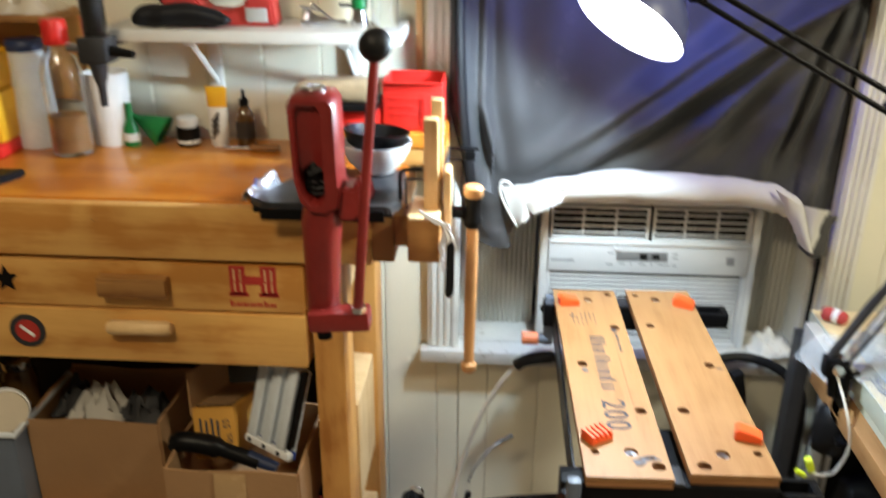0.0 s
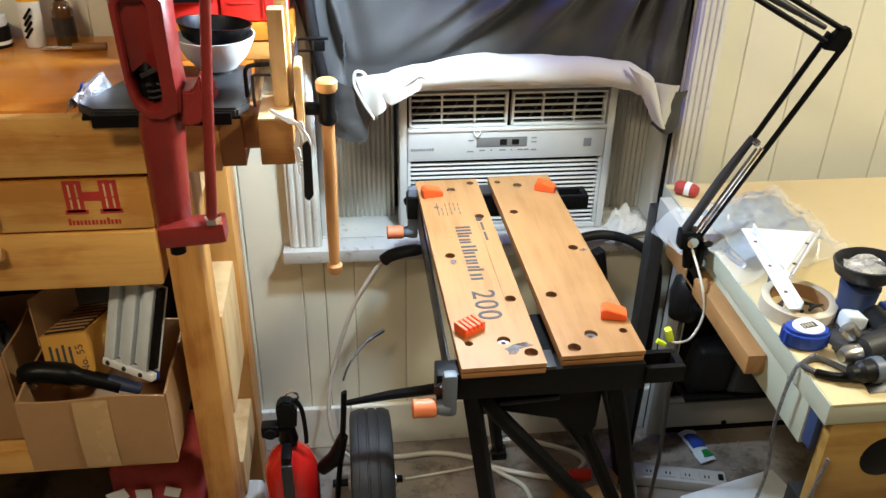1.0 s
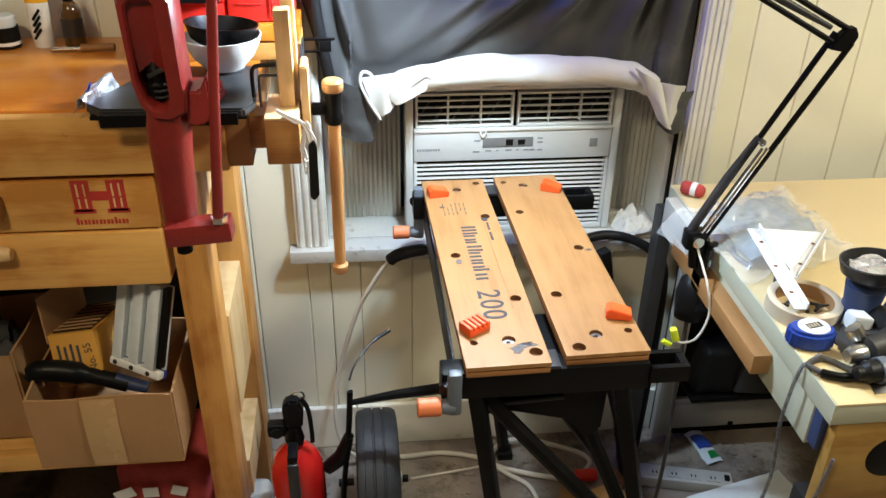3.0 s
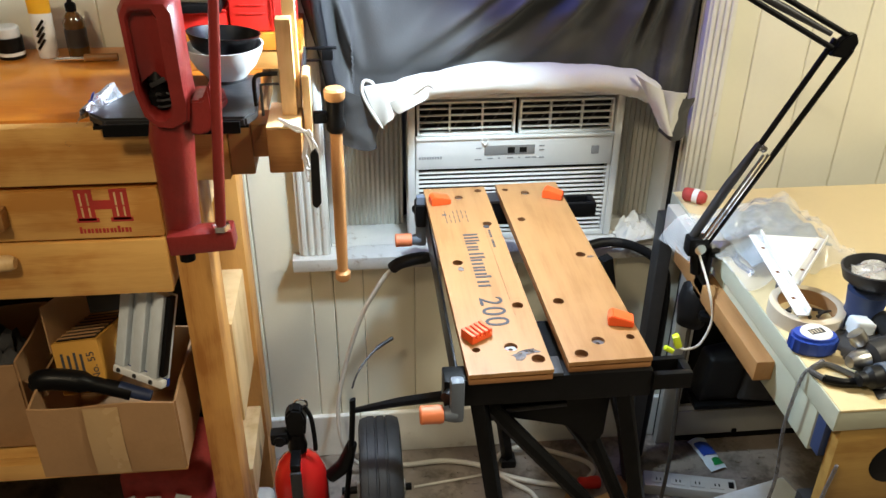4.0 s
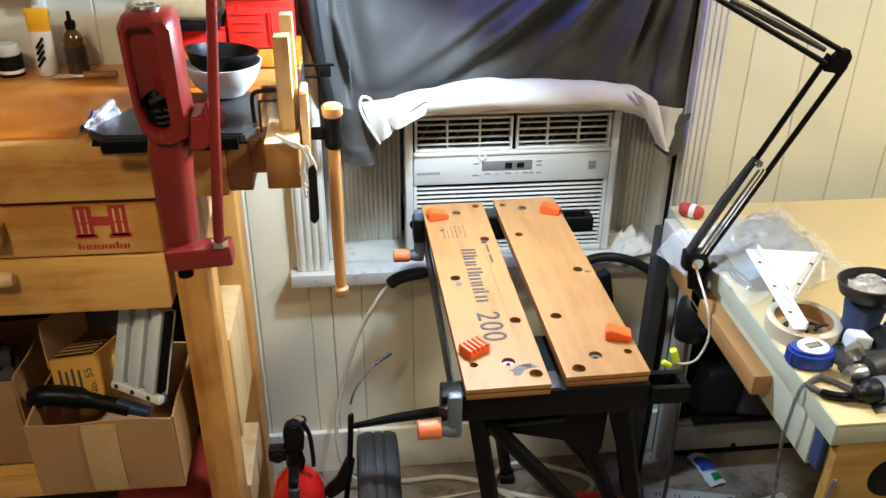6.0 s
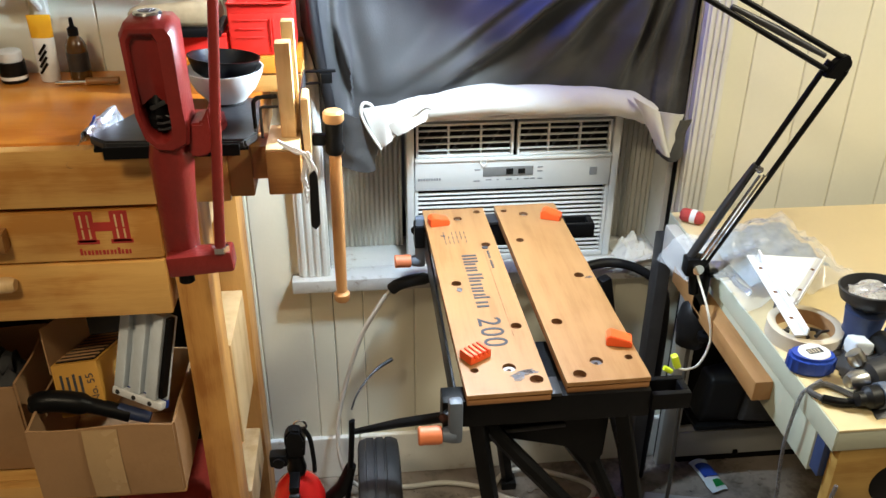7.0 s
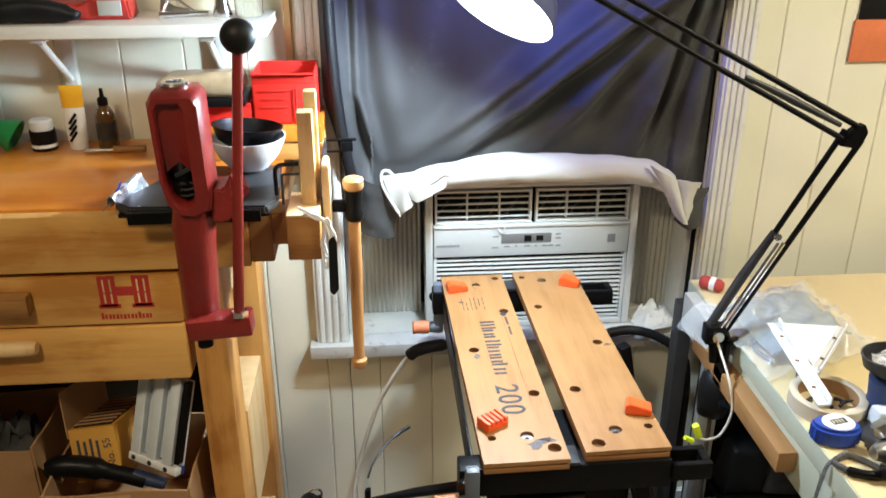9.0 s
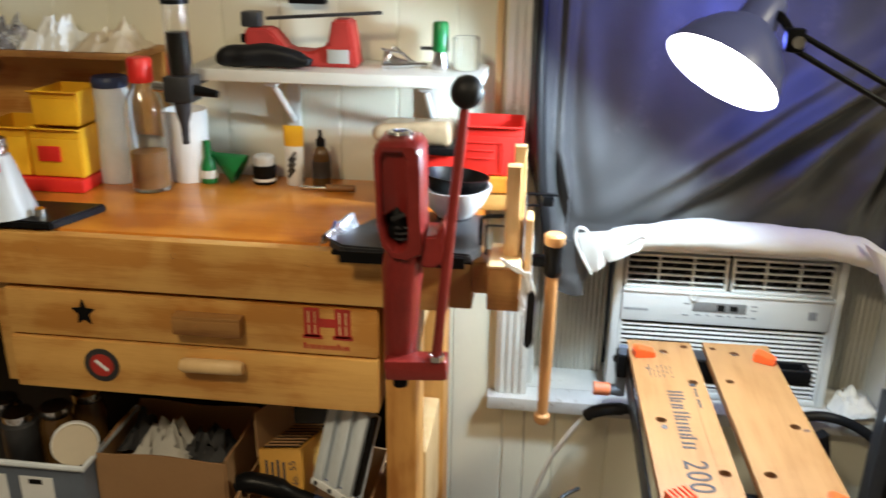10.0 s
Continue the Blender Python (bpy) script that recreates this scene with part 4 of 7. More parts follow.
    for k in range(6):
        for n in range(3):
            if (k * 3 + n) % 7 != 5:
                stroke(0.1635 + k * 0.0078, 0.1648 + k * 0.0078, 1.365 + n * 0.017 + 0.002 * (k % 2), 1.379 + n * 0.017 - 0.001 * (k % 3), "small_print", M["jaw_print"])
    for sx, sy, sw, sl, ang in ((0.228, 0.962, 0.019, 0.006, 24), (0.240, 0.966, 0.012, 0.004, -8), (0.222, 0.953, 0.009, 0.006, 40), (0.392, 1.222, 0.007, 0.003, 10), (0.166, 1.200, 0.005, 0.007, 0), (0.158, 1.395, 0.005, 0.003, 10)):
        pts = [(sw * math.cos(t) * (1 + 0.6 * noise.noise(Vector((t * 2, sx * 90, 0)))), sl * math.sin(t) * (1 + 0.7 * noise.noise(Vector((t * 3, sy * 70, 2))))) for t in [k * math.pi / 9 for k in range(18)]]
        part("grey_smear", turned(prism(pts, -0.0004, 0.00012), Matrix.Translation((sx, sy, yb)) @ pose(0, 0, 0, 0, 0, ang)), M["smear"], w, "grey smear of paint", smooth=0)
    # orange swivel pegs
    def peg(x, y, rz, wedge):
        if wedge:
            comb = [(-0.019, 0.0008), (0.019, 0.0008)]
            for k in range(4, -1, -1):
                xa, xb = -0.019 + k * 0.008, -0.0135 + k * 0.008
                comb += [(xb, 0.0155), (xa, 0.0155)] + ([(xa, 0.0085), (xa - 0.0025, 0.0085)] if k else [])
            bm = turned(prism(comb, -0.0135, 0.0135, bevel=0.0006), pose(0, 0, 0, 90))
        else:
            bm = prism([(-0.019, 0.0008), (0.019, 0.0008), (0.019, 0.011), (-0.013, 0.019), (-0.019, 0.015)], -0.012, 0.012, bevel=0.0012)
            turned(bm, pose(0, 0, 0, 90))
        turned(bm, Matrix.Translation((x, y, JT)) @ pose(0, 0, 0, 0, 0, rz))
        part("swivel_peg", bm, M["orange"], w, "bright orange plastic peg")
    peg(0.166, 1.008, 32, True)
    peg(0.387, 1.024, -14, False)
    peg(0.155, 1.445, 10, False)
    peg(0.376, 1.452, -24, False)
    # cross beams under the jaws
    for y0, y1, xr in ((0.930, 0.966, 0.470), (1.470, 1.506, 0.470)):
        beam = box(0.110, 0.412, y0, y1, 0.675, 0.7218, 0.003)
        part("cross_beam", beam, M["black"], w)
        sock = box(0.4122, xr, y0 - 0.004, y0 + 0.006, 0.688, 0.716, 0.002)
        box(0.4122, xr, y1 - 0.006, y1 + 0.004, 0.688, 0.716, 0.002, sock)
        box(xr - 0.012, xr, y0 + 0.006, y1 - 0.006, 0.688, 0.716, 0.002, sock)
        part("beam_socket", sock, M["black"], w)
        part("socket_floor", box(0.4122, xr - 0.012, y0 + 0.006, y1 - 0.006, 0.690, 0.694, 0), M["ac_dark"], w, smooth=0)
        part("slide", box(0.255, 0.280, y0 - 0.002, y1 + 0.002, 0.7219, 0.728, 0.002), M["steel_dark"], w)
    part("side_plate", box(0.400, 0.404, 0.967, 1.469, 0.66, 0.7145, 0.001), M["black"], w)
    part("side_plate", box(0.130, 0.134, 0.967, 1.469, 0.66, 0.7145, 0.001), M["black"], w)
    # vice cranks
    for y, gz, gx in ((0.915, 0.682, 0.110), (1.490, 0.640, 0.106)):
        part("crank_shaft", rod((0.136, y + 0.03, 0.704), (0.112, y, 0.704), 0.010), M["black"], w)
        part("crank_arm", box(gx + 0.006, gx + 0.026, y - 0.014, y + 0.004, gz - 0.012, max(0.738, gz + 0.06), 0.006), M["grey_plastic"], w, "grey crank arm")
        part("crank_knuckle", lathe([(0, 0), (0.011, 0.001), (0.012, 0.012), (0.010, 0.020), (0, 0.021)], (gx + 0.018, y - 0.005, gz), 18, axis=(-1, 0, 0)), M["grey_plastic"], w)
        part("crank_grip", lathe([(0, 0), (0.0125, 0.001), (0.0135, 0.006), (0.0130, 0.026), (0.0137, 0.032), (0.0115, 0.034), (0, 0.034)], (gx - 0.002, y - 0.005, gz), 20, axis=(-1, 0, 0)), M["orange_dull"], w, "dull orange crank grip")
    # folding legs
    def leg(p0, p1, wdt=0.026):
        p0, p1 = Vector(p0), Vector(p1)
        L = (p1 - p0).length
        bm = box(-wdt / 2, wdt / 2, -0.011, 0.011, 0, L, 0.003)
        turned(bm, Matrix.Translation(p0) @ (p1 - p0).to_track_quat("Z", "Y").to_matrix().to_4x4())
        lg = part("leg", bm, M["black"], w)
        part("rubber_foot", box(p1.x - 0.018, p1.x + 0.018, p1.y - 0.018, p1.y + 0.018, 0.0, 0.022, 0.004), M["black_soft"], lg)
    leg((0.160, 0.945, 0.690), (0.262, 0.900, 0.012), 0.021)
    leg((0.372, 0.945, 0.700), (0.505, 0.880, 0.012), 0.021)
    leg((0.225, 1.440, 0.680), (0.330, 1.50, 0.012), 0.021)
    leg((0.462, 1.350, 0.660), (0.600, 1.40, 0.012), 0.021)
    part("brace", sweep([(0.170, 0.975, 0.660), (0.205, 0.958, 0.620), (0.460, 0.900, 0.330)], 0.0125, 8), M["black"], w)
    part("brace", sweep([(0.345, 1.10, 0.560), (0.475, 1.02, 0.250)], 0.0135, 8), M["black"], w)
    part("brace", sweep([(0.300, 1.06, 0.570), (0.420, 1.12, 0.360)], 0.009, 8), M["black"], w)
    part("brace", sweep([(0.455, 1.26, 0.480), (0.560, 1.36, 0.160)], 0.006, 8), M["black"], w)
    part("thin_strut", sweep([(0.185, 0.98, 0.630), (0.260, 1.00, 0.520)], 0.0035, 8), M["steel"], w)
    part("cross_bar", sweep([(0.245, 0.905, 0.12), (0.485, 0.89, 0.12)], 0.010, 8), M["black"], w)
    hp = prism([(0.150, 0.700), (0.372, 0.700), (0.366, 0.560), (0.345, 0.545), (0.310, 0.585), (0.215, 0.610), (0.165, 0.600)], -1.10, -0.972, bevel=0.004)
    part("hinge_plate", turned(hp, pose(0, 0, 0, 90)), M["black"], w)
    part("tie_rod", rod((0.190, 0.968, 0.655), (0.330, 0.968, 0.660), 0.004), M["steel_dark"], w)
    part("tie_rod", rod((0.190, 0.968, 0.630), (0.300, 0.968, 0.637), 0.004), M["steel_dark"], w)
    return w


work_stand()


# ---------------------------------------------------------------- the desk
DT = 0.730


def desk():
    d = thing("desk", "cream laminate desk top with pale edge and plywood front", "desk", (1.0, 1.15, 0))
    part("desk_top", box(0.628, 1.75, 0.812, 1.476, DT - 0.004, DT, 0.001), M["laminate"], d, "worn cream laminate top")
    part("edge_band", box(0.625, 0.6278, 0.812, 1.476, DT - 0.036, DT - 0.0005, 0.0008), M["laminate_edge"], d, "pale green edge strip")
    part("top_core", box(0.6285, 1.75, 0.8125, 1.476, DT - 0.036, DT - 0.0042, 0.001), M["laminate_edge"], d)
    for y0, y1 in ((0.8625, 0.9265), (0.928, 1.20), (1.2015, 1.47)):
        part("apron_panel", box(0.631, 0.643, y0, y1, DT - 0.115, DT - 0.0365, 0.0015), M["laminate_edge"], d)
    front = box(0.640, 1.75, 0.815, 0.835, DT - 0.20, DT - 0.037, 0.002)
    part("front_panel", front, M["ply"], d, "yellow plywood front with dark finger holes")
    for x in (0.735, 0.90):
        part("finger_hole", lathe([(0, 0.0012), (0.034, 0.0012), (0.037, 0.0)], (x, 0.815, DT - 0.105), 24, axis=(0, -1, 0)), M["black"], d)
    part("blue_strip", box(0.632, 0.643, 0.838, 0.860, DT - 0.105, DT - 0.037, 0.001), M["blue_dark"], d)
    part("rear_leg", box(0.598, 0.626, 1.430, 1.470, 0, DT - 0.0365, 0.003), M["steel_dark"], d)
    part("side_plate", box(0.6005, 0.6242, 1.30, 1.4295, 0.655, DT - 0.003, 0.002), M["grey_paint"], d, "bare grey metal side plate")
    for x, y in ((1.70, 0.85), (1.70, 1.43), (0.66, 0.85)):
        part("leg", box(x - 0.02, x + 0.02, y - 0.014, y + 0.02, 0, DT - 0.201 if y < 1 else DT - 0.0365, 0.003), M["steel_dark"], d)
    part("under_beam", box(0.600, 0.6305, 0.990, 1.36, DT - 0.090, DT - 0.054, 0.003), M["pine_y"], d, "rough pine beam fixed under the top")
    return d


desk()


# ---------------------------------------------------------------- the cast press on the bench
def press():
    p = thing("reloading_press", "red cast iron bench press with long lever and black ball knob", "bench press", (-0.24, 1.15, BT))
    # dark mounting plate with feet
    pl = prism([(-0.372, 1.176), (-0.345, 1.150), (-0.150, 1.142), (-0.136, 1.170), (-0.145, 1.330), (-0.300, 1.335)], BT + 0.006, BT + 0.020, bevel=0.003)
    part("mount_plate", pl, M["steel_dark"], p, "dark grey steel mounting plate")
    for x, y in ((-0.352, 1.168), (-0.160, 1.160), (-0.158, 1.315), (-0.29, 1.32)):
        part("plate_foot", box(x - 0.012, x + 0.012, y - 0.008, y + 0.008, BT + 0.0003, BT + 0.0062, 0.001), M["black"], p)
    part("plate_flange", box(-0.345, -0.158, 1.136, 1.1415, BT - 0.002, BT + 0.016, 0.002), M["black"], p)
    # frame: a ring with tapered outline, opening in the middle
    outer = [(-0.274, 1.214), (-0.266, 1.228), (-0.217, 1.228), (-0.209, 1.217), (-0.2075, 1.120), (-0.2060, 1.090), (-0.209, 1.070), (-0.228, 1.060), (-0.248, 1.062), (-0.263, 1.078), (-0.2705, 1.110)]
    inner = [(-0.2635, 1.200), (-0.258, 1.210), (-0.235, 1.210), (-0.2295, 1.200), (-0.2280, 1.120), (-0.2270, 1.098), (-0.230, 1.086), (-0.238, 1.079), (-0.248, 1.081), (-0.256, 1.092), (-0.262, 1.115)]
    bm = bmesh.new()
    layers = []
    for ring, sgn in ((outer, -1), (inner, 1)):
        cx = sum(q[0] for q in ring) / len(ring)
        cz = sum(q[1] for q in ring) / len(ring)
        rows = []
        for yy, k in ((1.045, 0.93 if sgn < 0 else 1.10), (1.053, 1.0), (1.107, 1.0), (1.115, 0.93 if sgn < 0 else 1.10)):
            rows.append([bm.verts.new((cx + (x - cx) * k, yy, cz + (z - cz) * k)) for x, z in ring])
        for r0, r1 in zip(rows, rows[1:]):
            for i in range(len(ring)):
                j = (i + 1) % len(ring)
                bm.faces.new((r0[i], r0[j], r1[j], r1[i]))
        layers.append(rows)
    for e in (0, -1):
        a, b = layers[0][e], layers[1][e]
        for i in range(len(a)):
            j = (i + 1) % len(a)
            bm.faces.new((a[i], a[j], b[j], b[i]))
    part("press_frame", bm, M["red_cast"], p, "red enamelled cast frame", smooth=50)
    part("web", sheet(12, 12, lambda u, v: (-0.266 + 0.040 * u, 1.064 + 0.008 * math.sin(u * 3.1) * (1 - 0.6 * v) + 0.012 * max(0, 0.25 - v), 1.122 + 0.010 * math.sin(u * 3.1) + 0.090 * v), thick=0.008), M["red_cast"], p)
    part("top_boss", lathe([(0.011, 0), (0.017, 0.0), (0.018, 0.004), (0.016, 0.007), (0.011, 0.0075), (0.0105, 0.0)], (-0.242, 1.080, 1.2280), 24), M["chrome"], p, "bright threaded die bush")
    part("die_hole", lathe([(0, 0.003), (0.0108, 0.003)], (-0.242, 1.080, 1.2280), 20), M["black"], p)
    # ram and shell holder in the opening
    part("ram_clutter", lathe([(0, 0), (0.015, 0.001), (0.016, 0.014), (0.012, 0.018), (0.012, 0.030), (0.014, 0.034), (0.009, 0.046), (0, 0.047)], (-0.244, 1.076, 1.088), 18), M["black"], p, "black ram head and primer arm")
    # black plate added for the darkness inside the lower opening
    part("dark_recess", box(-0.262, -0.226, 1.086, 1.098, 1.078, 1.150, 0.003), M["black"], p)
    part("primer_arm", turned(box(-0.016, 0.016, -0.004, 0.004, -0.003, 0.003, 0.001), Matrix.Translation((-0.238, 1.066, 1.122)) @ pose(0, 0, 0, 0, -25)), M["steel_dark"], p)
    part("spring", sweep([(-0.236 + 0.010 * math.cos(t * 0.9), 1.060 + 0.008 * math.sin(t * 0.9), 1.085 + t * 0.0012) for t in range(20)], 0.0016, 6), M["steel_dark"], p)
    # bracket to the bench, side ear and ram tube
    part("bench_bracket", prism([(-0.262, 1.1155), (-0.205, 1.1155), (-0.178, 1.185), (-0.190, 1.235), (-0.275, 1.235), (-0.290, 1.185)], BT + 0.0205, BT + 0.036, bevel=0.004), M["red_cast"], p)
    ear = prism([(-0.206, 1.096), (-0.192, 1.096), (-0.180, 1.118), (-0.177, 1.066), (-0.186, 1.052), (-0.200, 1.048), (-0.212, 1.052)], -1.110, -1.058, bevel=0.003)
    part("side_ear", turned(ear, pose(0, 0, 0, 90)), M["red_cast"], p)
    part("ram_tube", sweep([(-0.238, 1.080, 1.068), (-0.240, 1.080, 1.040), (-0.241, 1.080, 1.010), (-0.243, 1.080, 0.925), (-0.244, 1.080, 0.886)], [0.026, 0.0295, 0.0275, 0.0245, 0.0245], 26), M["red_cast"], p)
    # toggle block with lever
    tb = turned(box(-0.045, 0.045, -0.018, 0.018, -0.0155, 0.0155, 0.005), Matrix.Translation((-0.2150, 1.056, 0.898)) @ pose(0, 0, 0, 0, -4))
    part("toggle_block", tb, M["red_cast"], p)
    part("toggle_pin", lathe([(0, 0), (0.011, 0.001), (0.011, 0.022), (0, 0.023)], (-0.240, 1.060, 0.862), 16), M["black"], p)
    part("link", box(-0.266, -0.258, 1.073, 1.092, 0.868, 0.930, 0.002), M["black"], p)
    lever = part("lever", sweep([(-0.1855, 1.042, 0.922), (-0.178, 1.034, 1.00), (-0.165, 1.030, 1.14), (-0.1515, 1.030, 1.280)], [0.0072, 0.0072, 0.0068, 0.0064], 18), M["red_cast"], p, "dark red lever rod")
    part("lever_nut", lathe([(0.008, 0), (0.0125, 0.001), (0.0125, 0.009), (0.009, 0.011), (0, 0.011)], (-0.186, 1.045, 0.9155), 6), M["chrome"], lever, "bright steel nut")
    part("ball_knob", lathe([(0.0212 * math.sin(math.pi * k / 18), 0.0212 * -math.cos(math.pi * k / 18)) for k in range(19)], (-0.1495, 1.030, 1.299), 30), M["black_soft"], lever, "black plastic ball knob")
    return p


press()


# ---------------------------------------------------------------- clamped block, mallet and cord at the bench end
blk = thing("vice_block", "light wooden block with upright batten on the bench end", "wooden block", (-0.10, 1.17, 0.95))
# block in two tones: brown body, thin paler cap on top
part("block_body", box(-0.1245, -0.0755, 1.148, 1.250, 0.950, 1.0175, 0.003), M["block"], blk, "brown block body")
part("block_cap", box(-0.1240, -0.0760, 1.1485, 1.250, 1.0177, 1.0215, 0.001), M["pale"], blk, "thin pale sheet on the block's top")
part("batten", box(-0.1035, -0.0815, 1.192, 1.218, 1.0217, 1.162, 0.002), M["pale"], blk)
part("batten", box(-0.0945, -0.0760, 1.2185, 1.240, 1.0217, 1.186, 0.002), M["pale"], blk)
part("wedge", prism([(-0.0725, 1.19), (-0.0615, 1.19), (-0.0615, 1.24), (-0.0725, 1.24)], 0.985, 1.082, bevel=0.002), M["pale"], blk)
part("wedge_strap", box(-0.0760, -0.0728, 1.195, 1.235, 0.99, 1.0, 0), M["pale"], blk, smooth=0)
part("bench_link", box(-0.1500, -0.1247, 1.186, 1.245, 0.960, 1.012, 0.002), M["block"], blk)

key = thing("allen_key", "black bent hex key leaning on the bench end", "hex key", (-0.135, 1.19, 1.04))
part("key", sweep(smooth_path([(-0.139, 1.186, 1.0405), (-0.139, 1.186, 1.074), (-0.136, 1.187, 1.083), (-0.128, 1.188, 1.086), (-0.1045, 1.1885, 1.087)], 5), 0.0032, 6), M["black"], key)
part("key", sweep(smooth_path([(-0.131, 1.196, 1.0215), (-0.131, 1.196, 1.062), (-0.129, 1.1955, 1.068), (-0.118, 1.195, 1.069), (-0.1045, 1.195, 1.069)], 5), 0.0022, 6), M["steel_dark"], key)

mallet = thing("hammer", "long ash handled hammer with black head hanging upside down", "hammer", (-0.029, 1.23, 0.72))
part("handle", sweep([(-0.0300, 1.23, 0.712), (-0.0300, 1.23, 0.716), (-0.0300, 1.23, 0.727), (-0.0298, 1.23, 0.731), (-0.0296, 1.23, 0.80), (-0.0286, 1.23, 0.90), (-0.0280, 1.23, 0.985)],
                         [0.010, 0.0130, 0.0130, 0.0088, 0.0100, 0.0105, 0.0095], 20), M["ash"], mallet)
part("hammer_head", sweep([(-0.0282, 1.23, 0.9795), (-0.028, 1.23, 0.984), (-0.028, 1.23, 0.992), (-0.0278, 1.23, 1.000), (-0.0276, 1.23, 1.020), (-0.0275, 1.23, 1.030)], [0.012, 0.0150, 0.0150, 0.0125, 0.0135, 0.0145], 20), M["black"], mallet, "black steel head")
part("hammer_face", sweep([(-0.0275, 1.23, 1.0303), (-0.0275, 1.23, 1.034), (-0.0275, 1.23, 1.046), (-0.0275, 1.23, 1.049)], [0.0135, 0.0162, 0.0162, 0.013], 20), M["ash"], mallet, "pale wooden striking face")
part("claw", box(-0.0610, -0.0405, 1.222, 1.238, 0.995, 1.012, 0.003), M["black"], mallet)

clamp = thing("bar_clamp", "small black clamp fixed beside the window casing", "clamp", (-0.05, 1.40, 1.05))
part("clamp_bar", box(-0.0750, -0.0240, 1.400, 1.409, 1.056, 1.0595, 0.001), M["black"], clamp)
part("clamp_jaw", box(-0.0500, -0.0300, 1.396, 1.412, 1.038, 1.0558, 0.003), M["black"], clamp)
part("clamp_bar", box(-0.0750, -0.0505, 1.400, 1.409, 1.036, 1.0385, 0.001), M["black"], clamp)
part("clamp_post", box(-0.0790, -0.0752, 1.245, 1.410, 1.034, 1.060, 0.001), M["steel_dark"], clamp)

loop = thing("tangled_cord", "white tangled cord with black tag on the bench end", "cord", (-0.07, 1.15, 1.0))
for k in range(5):
    ph = k * 1.3
    pts = smooth_path([(-0.100 + 0.006 * math.sin(ph), 1.1460, 1.024 + 0.003 * k), (-0.082, 1.1440, 1.020 + 0.004 * math.cos(ph)), (-0.066 + 0.004 * math.sin(ph * 2), 1.1430, 1.012), (-0.057 + 0.004 * math.cos(ph), 1.1400, 0.988 - 0.004 * k),
                       (-0.062 + 0.005 * math.sin(ph), 1.1430, 0.962), (-0.070, 1.1450, 0.936 + 0.010 * k), (-0.0715 - 0.001 * k, 1.1455, 0.975), (-0.066, 1.1440, 1.000 + 0.004 * k), (-0.060, 1.142, 1.010)], 6)
    part("cord_loop", sweep(pts, 0.0016, 6), M["white"], loop)
tag = prism([(-0.064, 0.985), (-0.056, 0.992), (-0.052, 0.982), (-0.0525, 0.905), (-0.060, 0.896), (-0.066, 0.902)], -1.140, -1.135, bevel=0.001)
part("black_tag", turned(tag, pose(0, 0, 0, 90)), M["black_soft"], loop, "black rubber tag")


